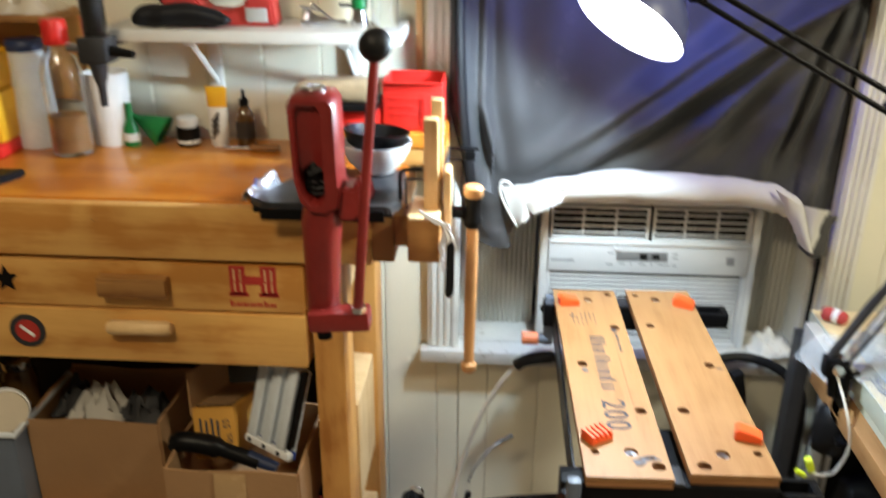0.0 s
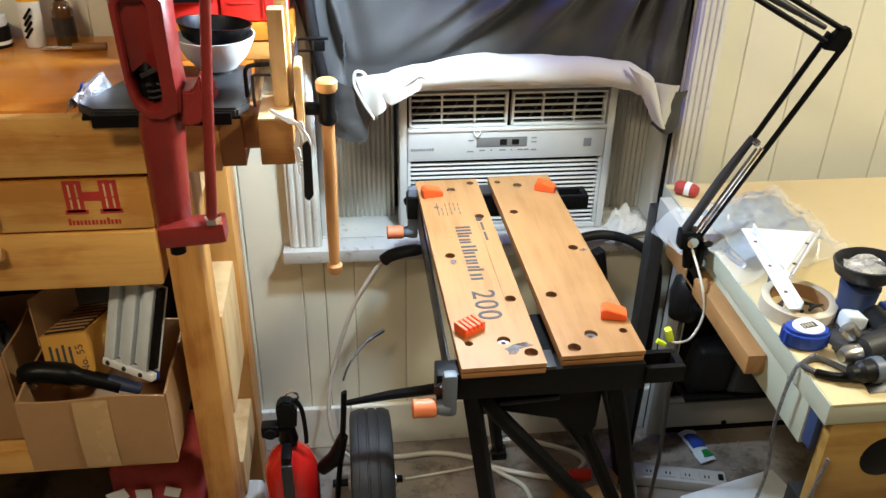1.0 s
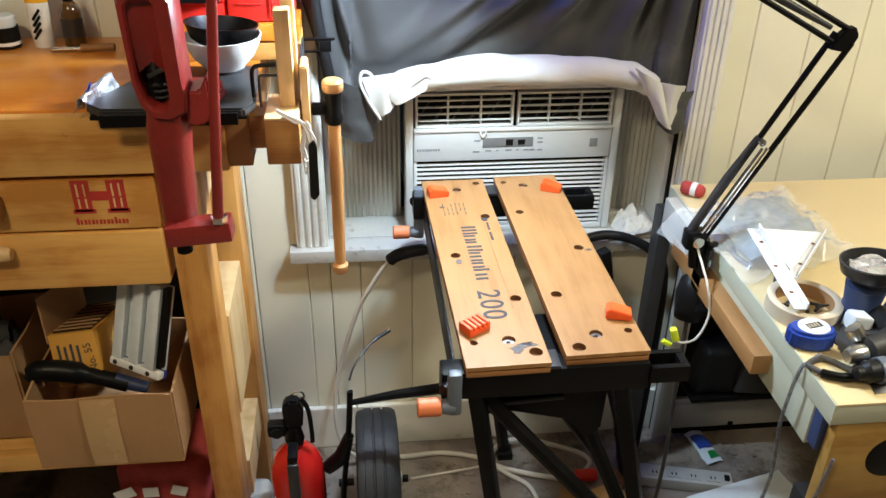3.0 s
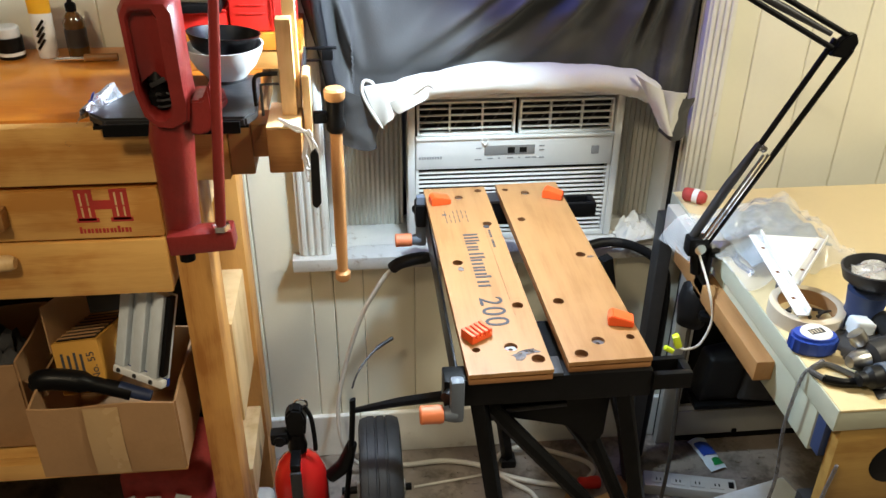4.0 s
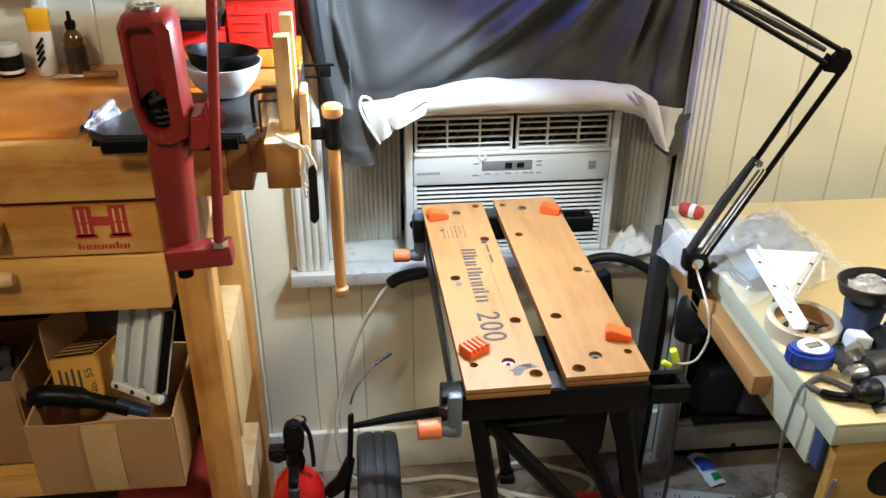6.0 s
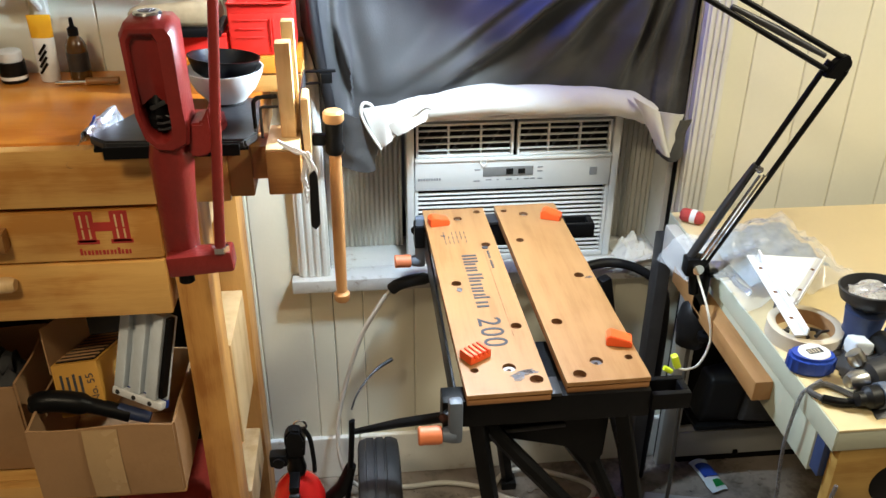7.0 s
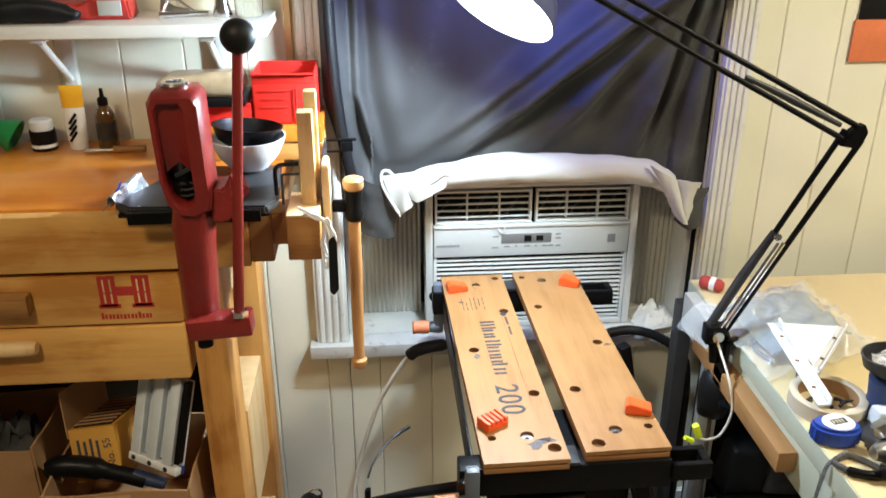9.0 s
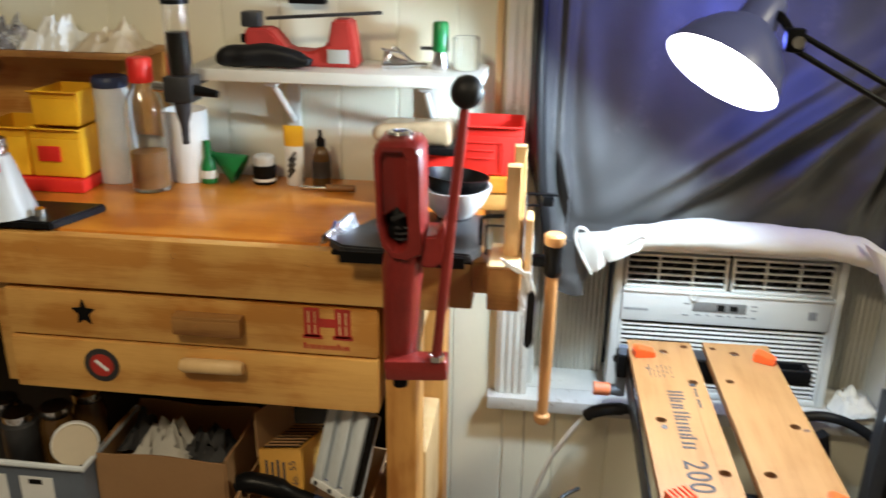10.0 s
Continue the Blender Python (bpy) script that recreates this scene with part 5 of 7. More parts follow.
# ---------------------------------------------------------------- the swing-arm lamp
def swing_lamp():
    J = Vector((0.583, 1.235, 0.742))
    E = Vector((0.742, 1.200, 1.108))
    H = Vector((0.296, 1.280, 1.343))
    l = thing("swing_arm_lamp", "black swing-arm desk lamp, lit, clamped to the desk edge", "desk lamp", (0.60, 1.235, 0.70))
    cl = box(0.600, 0.624, 1.215, 1.255, 0.640, 0.652, 0.002)
    box(0.600, 0.608, 1.215, 1.255, 0.652, 0.742, 0.002, cl)
    box(0.600, 0.650, 1.215, 1.255, 0.7305, 0.742, 0.002, cl)
    part("desk_clamp", cl, M["black"], l)
    part("clamp_screw", lathe([(0, -0.012), (0.014, -0.010), (0.014, 0.0), (0.005, 0.002), (0.005, 0.03), (0, 0.031)], (0.612, 1.205, 0.62), 14), M["black"], l)
    part("pivot_post", rod((0.590, 1.235, 0.690), J, 0.009), M["black"], l)
    part("pivot_bracket", box(J.x - 0.018, J.x + 0.017, J.y - 0.013, J.y + 0.013, J.z - 0.012, J.z + 0.022, 0.004), M["black"], l)
    part("tension_knob", lathe([(0, 0), (0.010, 0.001), (0.010, 0.008), (0, 0.009)], (J.x, J.y - 0.013, J.z + 0.006), 16, axis=(0, -1, 0)), M["chrome"], l)
    side = Vector((0.010, -0.004, -0.006))
    for s, (a, b) in ((-1, (J - side * 1.0, E - side * 1.2)), (1, (J + side * 1.0, E + side * 1.2))):
        part("lower_arm", rod(a, b, 0.0048, sides=10), M["black"], l)
    part("lower_cover", sweep([J + (E - J) * 0.02 - side * 1.3, J + (E - J) * 0.30 - side * 1.4, J + (E - J) * 0.52 - side * 1.3], [0.0085, 0.0095, 0.006], 12, squash=0.8), M["steel_dark"], l, "grey spring cover")
    for k in (-1, 1):
        part("spring", rod(J + (E - J) * 0.06 + Vector((0.004 * k, -0.008, 0)), J + (E - J) * 0.50 + Vector((0.004 * k, -0.008, 0)), 0.0035, sides=8), M["chrome"], l)
    part("pin", lathe([(0, 0), (0.006, 0.001), (0.006, 0.006), (0, 0.007)], J + (E - J) * 0.52 + Vector((-0.012, -0.006, 0.004)), 12, axis=(0, -1, 0)), M["chrome"], l)
    el = prism([(-0.022, -0.016), (0.010, -0.022), (0.020, 0.004), (0.012, 0.018), (-0.006, 0.010)], -0.008, 0.008, bevel=0.002)
    part("elbow", turned(el, Matrix.Translation(E) @ pose(0, 0, 0, 90)), M["black"], l)
    part("elbow_plate", turned(prism([(-0.012, -0.018), (0.006, -0.014), (0.0, -0.002)], -0.0095, -0.0085), Matrix.Translation(E) @ pose(0, 0, 0, 90)), M["pine"], l, "brass-coloured plate", smooth=0)
    up = Vector((0.004, 0, 0.013))
    for a in (-1, 1):
        part("upper_arm", rod(E + up * a, H + up * a * 0.8, 0.0046, sides=10), M["black"], l)
    part("upper_cover", sweep([E + (H - E) * 0.05 + up * 0.2, E + (H - E) * 0.22, E + (H - E) * 0.38 - up * 0.3], [0.004, 0.0065, 0.004], 10), M["steel_dark"], l, "grey spring cover")
    part("head_joint", box(H.x - 0.014, H.x + 0.012, H.y - 0.010, H.y + 0.010, H.z - 0.016, H.z + 0.018, 0.004), M["black"], l)
    part("head_knob", lathe([(0, 0), (0.009, 0.001), (0.009, 0.010), (0, 0.011)], (H.x, H.y - 0.010, H.z), 14, axis=(0, -1, 0)), M["chrome"], l)
    neck = LAMP_C - LAMP_N * 0.115
    part("neck", sweep(smooth_path([H, (H + neck) / 2 + Vector((0, 0, 0.012)), neck], 5), 0.007, 10), M["black"], l)
    ax = -LAMP_N
    outer = [(0.092, 0.0), (0.090, 0.010), (0.078, 0.040), (0.052, 0.072), (0.032, 0.088), (0.028, 0.130), (0.022, 0.140), (0, 0.140)]
    sh = lathe(outer, LAMP_C, 40, axis=ax)
    sh_in = lathe([(0.0905, 0.0005), (0.0885, 0.010), (0.0765, 0.039), (0.0505, 0.070), (0.030, 0.085), (0, 0.086)], LAMP_C, 40, axis=ax)
    shade = part("shade", sh, M["shade_blue"], l, "metal bell shade tinted blue for the glare around the lamp")
    part("shade_lining", sh_in, M["shade_in"], shade, "white inner lining")
    part("bulb", lathe([(0, 0.022), (0.080, 0.022), (0.081, 0.027), (0.0, 0.030)], LAMP_C, 36, axis=ax), M["bulb"], l, "glowing cool white diffuser")
    # mains lead with yellow-green connectors
    part("lead", sweep(smooth_path([J + Vector((0.004, -0.012, -0.01)), (0.592, 1.17, 0.690), (0.598, 1.155, 0.640), (0.580, 1.145, 0.600), (0.548, 1.125, 0.605), (0.522, 1.110, 0.622)], 8), 0.0022, 8), M["cord"], l, "thin pale mains lead")
    part("connector", turned(box(-0.006, 0.006, -0.006, 0.006, -0.006, 0.020, 0.003), Matrix.Translation((0.523, 1.108, 0.630)) @ pose(0, 0, 0, 0, -20)), M["lime"], l, "lime yellow wire nut")
    part("connector", turned(box(-0.004, 0.004, -0.004, 0.004, -0.004, 0.014, 0.002), Matrix.Translation((0.512, 1.105, 0.620)) @ pose(0, 0, 0, 0, -60)), M["lime"], l, "lime yellow wire nut")
    return l


swing_lamp()
bag = thing("black_pouch", "black rounded tool pouch hanging under the lamp clamp", "pouch", (0.60, 1.26, 0.60))
bm = lathe([(0, -0.055), (0.024, -0.050), (0.030, -0.025), (0.030, 0.0), (0.024, 0.025), (0.012, 0.036), (0, 0.038)], (0.612, 1.262, 0.612), 20)
for v in bm.verts:
    v.co = wobble(v.co, 0.006, 25)
part("pouch_body", bm, M["black_soft"], bag, smooth=80)


# ---------------------------------------------------------------- fire extinguisher
def extinguisher():
    c = (-0.136, 1.25)
    e = thing("fire_extinguisher", "small red fire extinguisher with black valve on the floor", "fire extinguisher", (*c, 0))
    part("cylinder", lathe([(0, 0), (0.050, 0.0), (0.053, 0.006), (0.053, 0.235), (0.050, 0.262), (0.040, 0.288), (0.024, 0.304), (0.016, 0.310), (0.016, 0.318), (0, 0.318)], (*c, 0), 36), M["red_ext"], e)
    part("valve", lathe([(0, 0), (0.017, 0), (0.019, 0.012), (0.015, 0.030), (0.015, 0.045), (0, 0.046)], (*c, 0.3185), 20), M["black"], e, "black valve head")
    g = prism([(-0.016, 0.0), (0.018, 0.0), (0.022, 0.040), (0.014, 0.062), (-0.006, 0.066), (-0.018, 0.050)], -0.013, 0.013, bevel=0.004)
    part("grip", turned(g, Matrix.Translation((c[0], c[1], 0.362)) @ pose(0, 0, 0, 90)), M["black"], e, "black carrying grip")
    part("squeeze_lever", box(c[0] - 0.048, c[0] - 0.014, c[1] - 0.020, c[1] + 0.004, 0.348, 0.376, 0.006), M["black"], e)
    part("pull_ring", sweep([(c[0] + 0.012 + 0.012 * math.cos(t), c[1] + 0.010, 0.422 + 0.012 * math.sin(t)) for t in [k * math.pi / 8 for k in range(16)]], 0.0022, 6, closed=True), M["chrome"], e)
    part("hose_clip", sweep(smooth_path([(c[0] + 0.018, c[1], 0.425), (c[0] + 0.030, c[1] - 0.004, 0.400), (c[0] + 0.034, c[1] - 0.008, 0.350), (c[0] + 0.034, c[1] - 0.01, 0.325)], 5), 0.0045, 8), M["black"], e)
    part("nozzle", box(c[0] - 0.013, c[0] + 0.008, c[1] - 0.066, c[1] - 0.0535, 0.225, 0.318, 0.005), M["steel_dark"], e, "dark grey discharge nozzle")
    part("nozzle_link", box(c[0] - 0.012, c[0] + 0.007, c[1] - 0.060, c[1] - 0.014, 0.3185, 0.334, 0.004), M["black"], e)
    part("gauge", lathe([(0, 0), (0.011, 0.001), (0.011, 0.006), (0, 0.007)], (c[0] - 0.03, c[1] - 0.021, 0.363), 16, axis=(0, -1, 0)), M["black"], e)
    return e


extinguisher()


# ---------------------------------------------------------------- hand truck with rubber wheel
def hand_truck():
    h = thing("hand_truck", "black hand truck with worn rubber wheel beside the bench", "hand truck", (0.02, 1.33, 0))
    R, cx, cy = 0.150, 0.022, 1.300
    tyre = lathe([(R - 0.055, -0.036), (R - 0.020, -0.043), (R - 0.006, -0.040), (R - 0.002, -0.030), (R - 0.0025, -0.0265), (R, -0.0255), (R, -0.0105), (R - 0.0035, -0.009), (R - 0.0035, -0.006),
                  (R, -0.0045), (R, 0.0095), (R - 0.0035, 0.011), (R - 0.0035, 0.014), (R, 0.0155), (R - 0.0005, 0.028), (R - 0.006, 0.040), (R - 0.020, 0.043), (R - 0.055, 0.036), (R - 0.055, -0.036)],
                 (cx, cy, R), 48, axis=(1, 0, 0))
    wheel = part("wheel", tyre, M["tyre"], h, "worn grey-black rubber tyre")
    part("rim", lathe([(0, -0.028), (0.05, -0.028), (R - 0.056, -0.030), (R - 0.056, 0.030), (0.05, 0.028), (0, 0.028)], (cx, cy, R), 32, axis=(1, 0, 0)), M["steel_dark"], wheel)
    part("hub", lathe([(0, -0.05), (0.016, -0.05), (0.016, 0.05), (0, 0.05)], (cx, cy, R), 16, axis=(1, 0, 0)), M["steel"], wheel)
    part("axle", rod((-0.060, cy, R), (0.085, cy, R), 0.008), M["black"], h)
    part("fender_arm", sweep(smooth_path([(-0.026, 1.240, 0.443), (-0.031, 1.24, 0.36), (-0.040, 1.24, 0.27), (-0.050, 1.24, 0.168), (-0.060, 1.24, 0.006)], 6), 0.007, 8, squash=0.6), M["black"], h)
    part("frame_bar", sweep([(-0.028, 1.244, 0.412), (0.060, 1.240, 0.430), (0.166, 1.205, 0.470)], [0.006, 0.010, 0.012], 8, squash=0.8), M["black"], h)
    part("foot_bracket", sweep([(-0.032, 1.245, 0.330), (-0.048, 1.246, 0.275), (-0.078, 1.248, 0.245)], [0.010, 0.017, 0.014], 10), M["black"], h)
    return h


hand_truck()
solo("antenna_rod", sweep(smooth_path([(-0.030, 1.405, 0.335), (-0.016, 1.425, 0.362), (0.020, 1.465, 0.385), (0.060, 1.497, 0.392)], 6), [0.0022] * 13 + [0.0042] * 6, 8), M["steel_dark"],
     "thin dark flexible rod with black tip by the wheel", "rod", (-0.03, 1.405, 0.335))


# ---------------------------------------------------------------- cords and hoses
def cable(name, pts, r, mat, label, category="cable"):
    return solo(name, sweep(smooth_path(pts, 8), r, 8), mat, label, category, pts[-1], smooth=80)


cable("loose_cable", [(0.110, 1.498, 0.586), (0.062, 1.505, 0.560), (0.020, 1.515, 0.490), (-0.010, 1.525, 0.420), (-0.045, 1.53, 0.300), (-0.066, 1.52, 0.200), (-0.066, 1.505, 0.120), (-0.048, 1.495, 0.060), (0.0, 1.50, 0.008)],
      0.0048, M["cord"], "grey-white power cord hanging from the sill to the floor", "power cord")
plug = thing("black_plug", "black moulded plug end lying over the sill edge", "plug", (0.10, 1.50, 0.58))
part("plug_body", sweep(smooth_path([(0.062, 1.505, 0.562), (0.080, 1.500, 0.578), (0.115, 1.498, 0.588), (0.150, 1.498, 0.590)], 5), [0.006] + [0.013] * 12 + [0.010, 0.010, 0.008], 12), M["black_soft"], plug)
cable("black_hose", [(0.430, 1.500, 0.580), (0.491, 1.518, 0.592), (0.540, 1.522, 0.592), (0.590, 1.515, 0.578), (0.628, 1.500, 0.552), (0.650, 1.49, 0.50), (0.655, 1.49, 0.30), (0.65, 1.49, 0.012)], 0.0105, M["black_soft"], "thick black hose behind the work stand", "hose")
cable("extension_cable", [(0.020, 1.52, 0.007), (0.088, 1.509, 0.008), (0.180, 1.512, 0.010), (0.264, 1.490, 0.008), (0.310, 1.455, 0.009), (0.380, 1.425, 0.009), (0.450, 1.405, 0.009), (0.480, 1.400, 0.012)], 0.0062, M["cord"], "cream extension cord on the dirty floor", "extension cord")
cable("extension_cable", [(0.280, 1.43, 0.018), (0.290, 1.470, 0.022), (0.322, 1.515, 0.024), (0.385, 1.525, 0.026), (0.440, 1.500, 0.028), (0.505, 1.470, 0.024), (0.525, 1.440, 0.022), (0.505, 1.412, 0.022)], 0.0058, M["cord"], "cream extension cord looped on the floor", "extension cord")
cable("extension_cable", [(0.300, 1.46, 0.007), (0.330, 1.43, 0.007), (0.370, 1.39, 0.007), (0.38, 1.33, 0.007), (0.36, 1.27, 0.007)], 0.0055, M["cord"], "cream extension cord on the dirty floor", "extension cord")
cable("loose_cable", [(0.10, 1.44, 0.004), (0.17, 1.45, 0.004), (0.24, 1.46, 0.004), (0.30, 1.47, 0.004)], 0.003, M["cord"], "thin cord on the dirty floor", "cord")
rp_ = thing("red_plug", "red cord connector lying on the floor", "plug", (0.50, 1.404, 0.0))
part("connector_body", lathe([(0, 0), (0.012, 0.001), (0.015, 0.006), (0.013, 0.018), (0.015, 0.030), (0.015, 0.048), (0.012, 0.052), (0, 0.052)], (0.480, 1.404, 0.016), 18, axis=(1, 0, 0)), M["red"], rp_)
cable("loose_cable", [(0.640, 1.20, 0.738), (0.632, 1.235, 0.737), (0.618, 1.262, 0.72), (0.6120, 1.262, 0.62), (0.612, 1.258, 0.42), (0.622, 1.262, 0.20), (0.612, 1.255, 0.01)], 0.0042, M["cord_dark"], "dark cord hanging from the desk to the floor", "cord")
cable("loose_cable", [(0.648, 0.905, 0.742), (0.630, 0.900, 0.734), (0.618, 0.899, 0.715), (0.616, 0.905, 0.62), (0.625, 0.905, 0.50), (0.612, 0.91, 0.36), (0.60, 0.90, 0.20), (0.60, 0.90, 0.006)], 0.0028, M["smear"], "greyish cord hanging off the desk edge", "cord")
cable("loose_cable", [(0.64, 0.803, 0.64), (0.630, 0.800, 0.58), (0.615, 0.80, 0.45), (0.60, 0.80, 0.2), (0.60, 0.80, 0.006)], 0.0028, M["smear"], "greyish cord hanging in front of the desk", "cord")


# ---------------------------------------------------------------- on the bench
bowl = thing("bowl", "white bowl holding a black dish on the press plate", "bowl", (-0.193, 1.312, BT + 0.02))
part("white_bowl", lathe([(0, 0.0), (0.030, 0.0), (0.032, 0.003), (0.046, 0.018), (0.056, 0.038), (0.060, 0.050), (0.0575, 0.050), (0.053, 0.038), (0.043, 0.020), (0.028, 0.006), (0, 0.006)], (-0.193, 1.312, BT + 0.0245), 40), M["white"], bowl)
dish = lathe([(0, 0.004), (0.036, 0.004), (0.047, 0.012), (0.054, 0.030), (0.056, 0.034), (0.0535, 0.034), (0.045, 0.016), (0.035, 0.008), (0, 0.008)], (0, 0, 0), 40)
part("black_dish", turned(dish, Matrix.Translation((-0.195, 1.314, BT + 0.058)) @ pose(0, 0, 0, -4, 5)), M["black"], bowl, "glossy black inner dish")
part("bowl_foot", lathe([(0, 0), (0.03, 0), (0.03, 0.004), (0, 0.004)], (-0.193, 1.312, BT + 0.0203), 24), M["steel_dark"], bowl)

crate = thing("wooden_box", "low orange-stained wooden box at the back of the bench", "wooden box", (-0.19, 1.48, BT))
part("box_body", box(-0.335, -0.082, 1.415, 1.545, BT + 0.0003, BT + 0.030, 0.002), M["pine"], crate)
part("box_lid", box(-0.335, -0.082, 1.413, 1.547, BT + 0.033, BT + 0.060, 0.002), M["bench_top"], crate)
part("box_seam", box(-0.333, -0.084, 1.418, 1.543, BT + 0.0301, BT + 0.0329, 0), M["hole"], crate, smooth=0)


def stacking_bin(x0, x1, y0, y1, z0, z1, mat, label, group, ridges=True):
    b = thing("storage_bin", label, "storage bin", ((x0 + x1) / 2, (y0 + y1) / 2, z0), group)
    t = 0.003
    part("bin_base", box(x0 + 0.004, x1 - 0.004, y0 + 0.004, y1 - 0.004, z0 + 0.0003, z0 + t, 0.001), mat, b)
    fl = box(x0 + 0.002, x1 - 0.002, y0, y0 + t, z0 + t, z0 + (z1 - z0) * 0.80, 0.001)
    part("bin_front", fl, mat, b)
    lip = turned(box(-(x1 - x0) / 2, (x1 - x0) / 2, -0.008, 0.004, -0.0015, 0.0015, 0.001), Matrix.Translation(((x0 + x1) / 2, y0 - 0.002, z0 + (z1 - z0) * 0.985)) @ pose(0, 0, 0, -20))
    part("bin_lip", lip, mat, b)
    part("bin_throat", box(x0 + 0.002, x1 - 0.002, y0 + 0.0005, y0 + t, z0 + (z1 - z0) * 0.80, z0 + (z1 - z0) * 0.97, 0.001), mat, b)
    part("bin_back", box(x0 + 0.002, x1 - 0.002, y1 - t, y1, z0 + t, z1, 0.001), mat, b)
    for xa in (x0, x1 - t):
        part("bin_side", box(xa, xa + t, y0 + t, y1 - t, z0 + t, z1, 0.001), mat, b)
    if ridges:
        w = x1 - x0
        for k, (a, c) in enumerate(((0.15, 0.55), (0.15, 0.55), (0.12, 0.60))):
            z = z0 + (z1 - z0) * (0.34 + 0.16 * k)
            part("label_ridge", box(x0 + w * a, x0 + w * c, y0 - 0.0025, y0 - 0.0002, z, z + 0.0025, 0.0006), mat, b)
        for xx in (x0 + w * 0.64, x0 + w * 0.68):
            part("label_ridge", box(xx, xx + 0.002, y0 - 0.0025, y0 - 0.0002, z0 + 0.008, z0 + (z1 - z0) * 0.7, 0.0006), mat, b)
    return b


stacking_bin(-0.196, -0.090, 1.425, 1.535, BT + 0.0605, BT + 0.148, M["red"], "bright red plastic stacking bin on the wooden box", "red bins")
stacking_bin(-0.330, -0.200, 1.425, 1.535, BT + 0.0605, BT + 0.098, M["red"], "low bright red plastic bin on the wooden box", "red bins", False)
pk = thing("parts_bag", "clear bag of small parts on a black tray in the bin", "parts bag", (-0.265, 1.47, BT + 0.10))
part("black_tray", box(-0.345, -0.205, 1.400, 1.500, BT + 0.0985, BT + 0.112, 0.004), M["black"], pk)
bm = box(-0.350, -0.212, 1.405, 1.500, BT + 0.1125, BT + 0.150, 0.016, seg=4)
for v in bm.verts:
    v.co = wobble(v.co, 0.010, 22)
part("bag", bm, M["tan_bag"], pk, smooth=80)

wr = thing("foil_wrapper", "crumpled silver and blue foil wrapper on the bench", "wrapper", (-0.365, 1.205, BT))


def foil(u, v):
    p = Vector((-0.378 + 0.030 * v + 0.020 * (u - 0.5), 1.172 + 0.07 * v, BT + 0.004 + 0.026 * math.sin(u * 3.1) + 0.012 * v))
    return wobble(p, 0.006, 45, 7.0)


part("foil", sheet(14, 18, foil, thick=0.0008), M["foil"], wr, smooth=30)
part("blue_print", sheet(6, 6, lambda u, v: foil(0.15 + 0.3 * u, 0.25 + 0.35 * v) + Vector((-0.001, -0.002, 0.003)), thick=0.0005), M["blue"], wr, smooth=30)


def bottle(name, x, y, z, profile, mat, label, category, cap=None, cap_mat=None, extra=()):
    b = thing(name, label, category, (x, y, z))
    part("body", lathe(profile, (x, y, z + 0.0003), 30), mat, b)
    if cap:
        part("cap", lathe(cap, (x, y, z + 0.0003), 24), cap_mat, b)
    for nm, prof, mt in extra:
        part(nm, lathe(prof, (x, y, z + 0.0003), 30), mt, b)
    return b


BK = 1.515
bottle("squeeze_bottle", -0.866, 1.490, BT, [(0, 0), (0.038, 0), (0.041, 0.006), (0.038, 0.060), (0.034, 0.110), (0.031, 0.150), (0.032, 0.170), (0.030, 0.180), (0, 0.180)], M["milky"],
       "tall translucent white bottle with dark blue lid", "bottle", [(0, 0.1805), (0.032, 0.1805), (0.033, 0.186), (0.033, 0.196), (0.030, 0.200), (0, 0.200)], M["blue_dark"])
bottle("clear_bottle", -0.778, 1.440, BT, [(0, 0.001), (0.034, 0.001), (0.036, 0.006), (0.036, 0.150), (0.030, 0.175), (0.018, 0.192), (0.017, 0.200), (0.015, 0.200), (0.016, 0.190), (0.028, 0.173), (0.034, 0.149), (0.034, 0.008), (0, 0.006)], M["glass"],
       "clear plastic bottle of brown powder with red cap", "bottle", [(0, 0.2005), (0.021, 0.2005), (0.022, 0.204), (0.022, 0.240), (0.019, 0.244), (0, 0.244)], M["red"],
       [("brown_filling", [(0, 0.0085), (0.0335, 0.0085), (0.0335, 0.075), (0, 0.078)], M["block"])])
bottle("white_canister", -0.733, 1.515, BT, [(0, 0), (0.034, 0), (0.036, 0.005), (0.040, 0.120), (0.041, 0.138), (0.038, 0.138), (0.036, 0.120), (0, 0.115)], M["white"], "white plastic canister standing on the bench", "canister")
fun = thing("funnel", "dark green plastic funnel lying against a small bottle", "funnel", (-0.675, 1.515, BT))
part("cone", turned(lathe([(0.005, 0.082), (0.006, 0.058), (0.030, 0.006), (0.032, 0.0), (0.029, 0.001), (0.004, 0.058), (0.004, 0.082)], (0, 0, 0), 28), Matrix.Translation((-0.650, 1.515, BT + 0.033)) @ pose(0, 0, 0, 0, -62) @ Matrix.Translation((0, 0, -0.02))), M["green"], fun)
part("green_bottle", lathe([(0, 0), (0.014, 0), (0.015, 0.004), (0.014, 0.036), (0.007, 0.050), (0.006, 0.082), (0, 0.083)], (-0.690, 1.500, BT + 0.0003), 20), M["green"], fun)
part("label_band", lathe([(0.0154, 0.010), (0.0154, 0.026)], (-0.690, 1.500, BT + 0.0003), 20), M["paper"], fun)
bottle("ink_jar", -0.585, BK, BT, [(0, 0), (0.021, 0), (0.022, 0.003), (0.022, 0.036), (0, 0.036)], M["black"], "small black labelled jar with white lid", "jar",
       [(0, 0.0362), (0.019, 0.0362), (0.020, 0.040), (0.020, 0.052), (0.017, 0.055), (0, 0.055)], M["milky"], [("label_strip", [(0.0223, 0.006), (0.0223, 0.012)], M["paper"])])
tb = thing("glue_tube", "yellow and white squeeze tube standing on its cap", "tube", (-0.524, BK, BT))


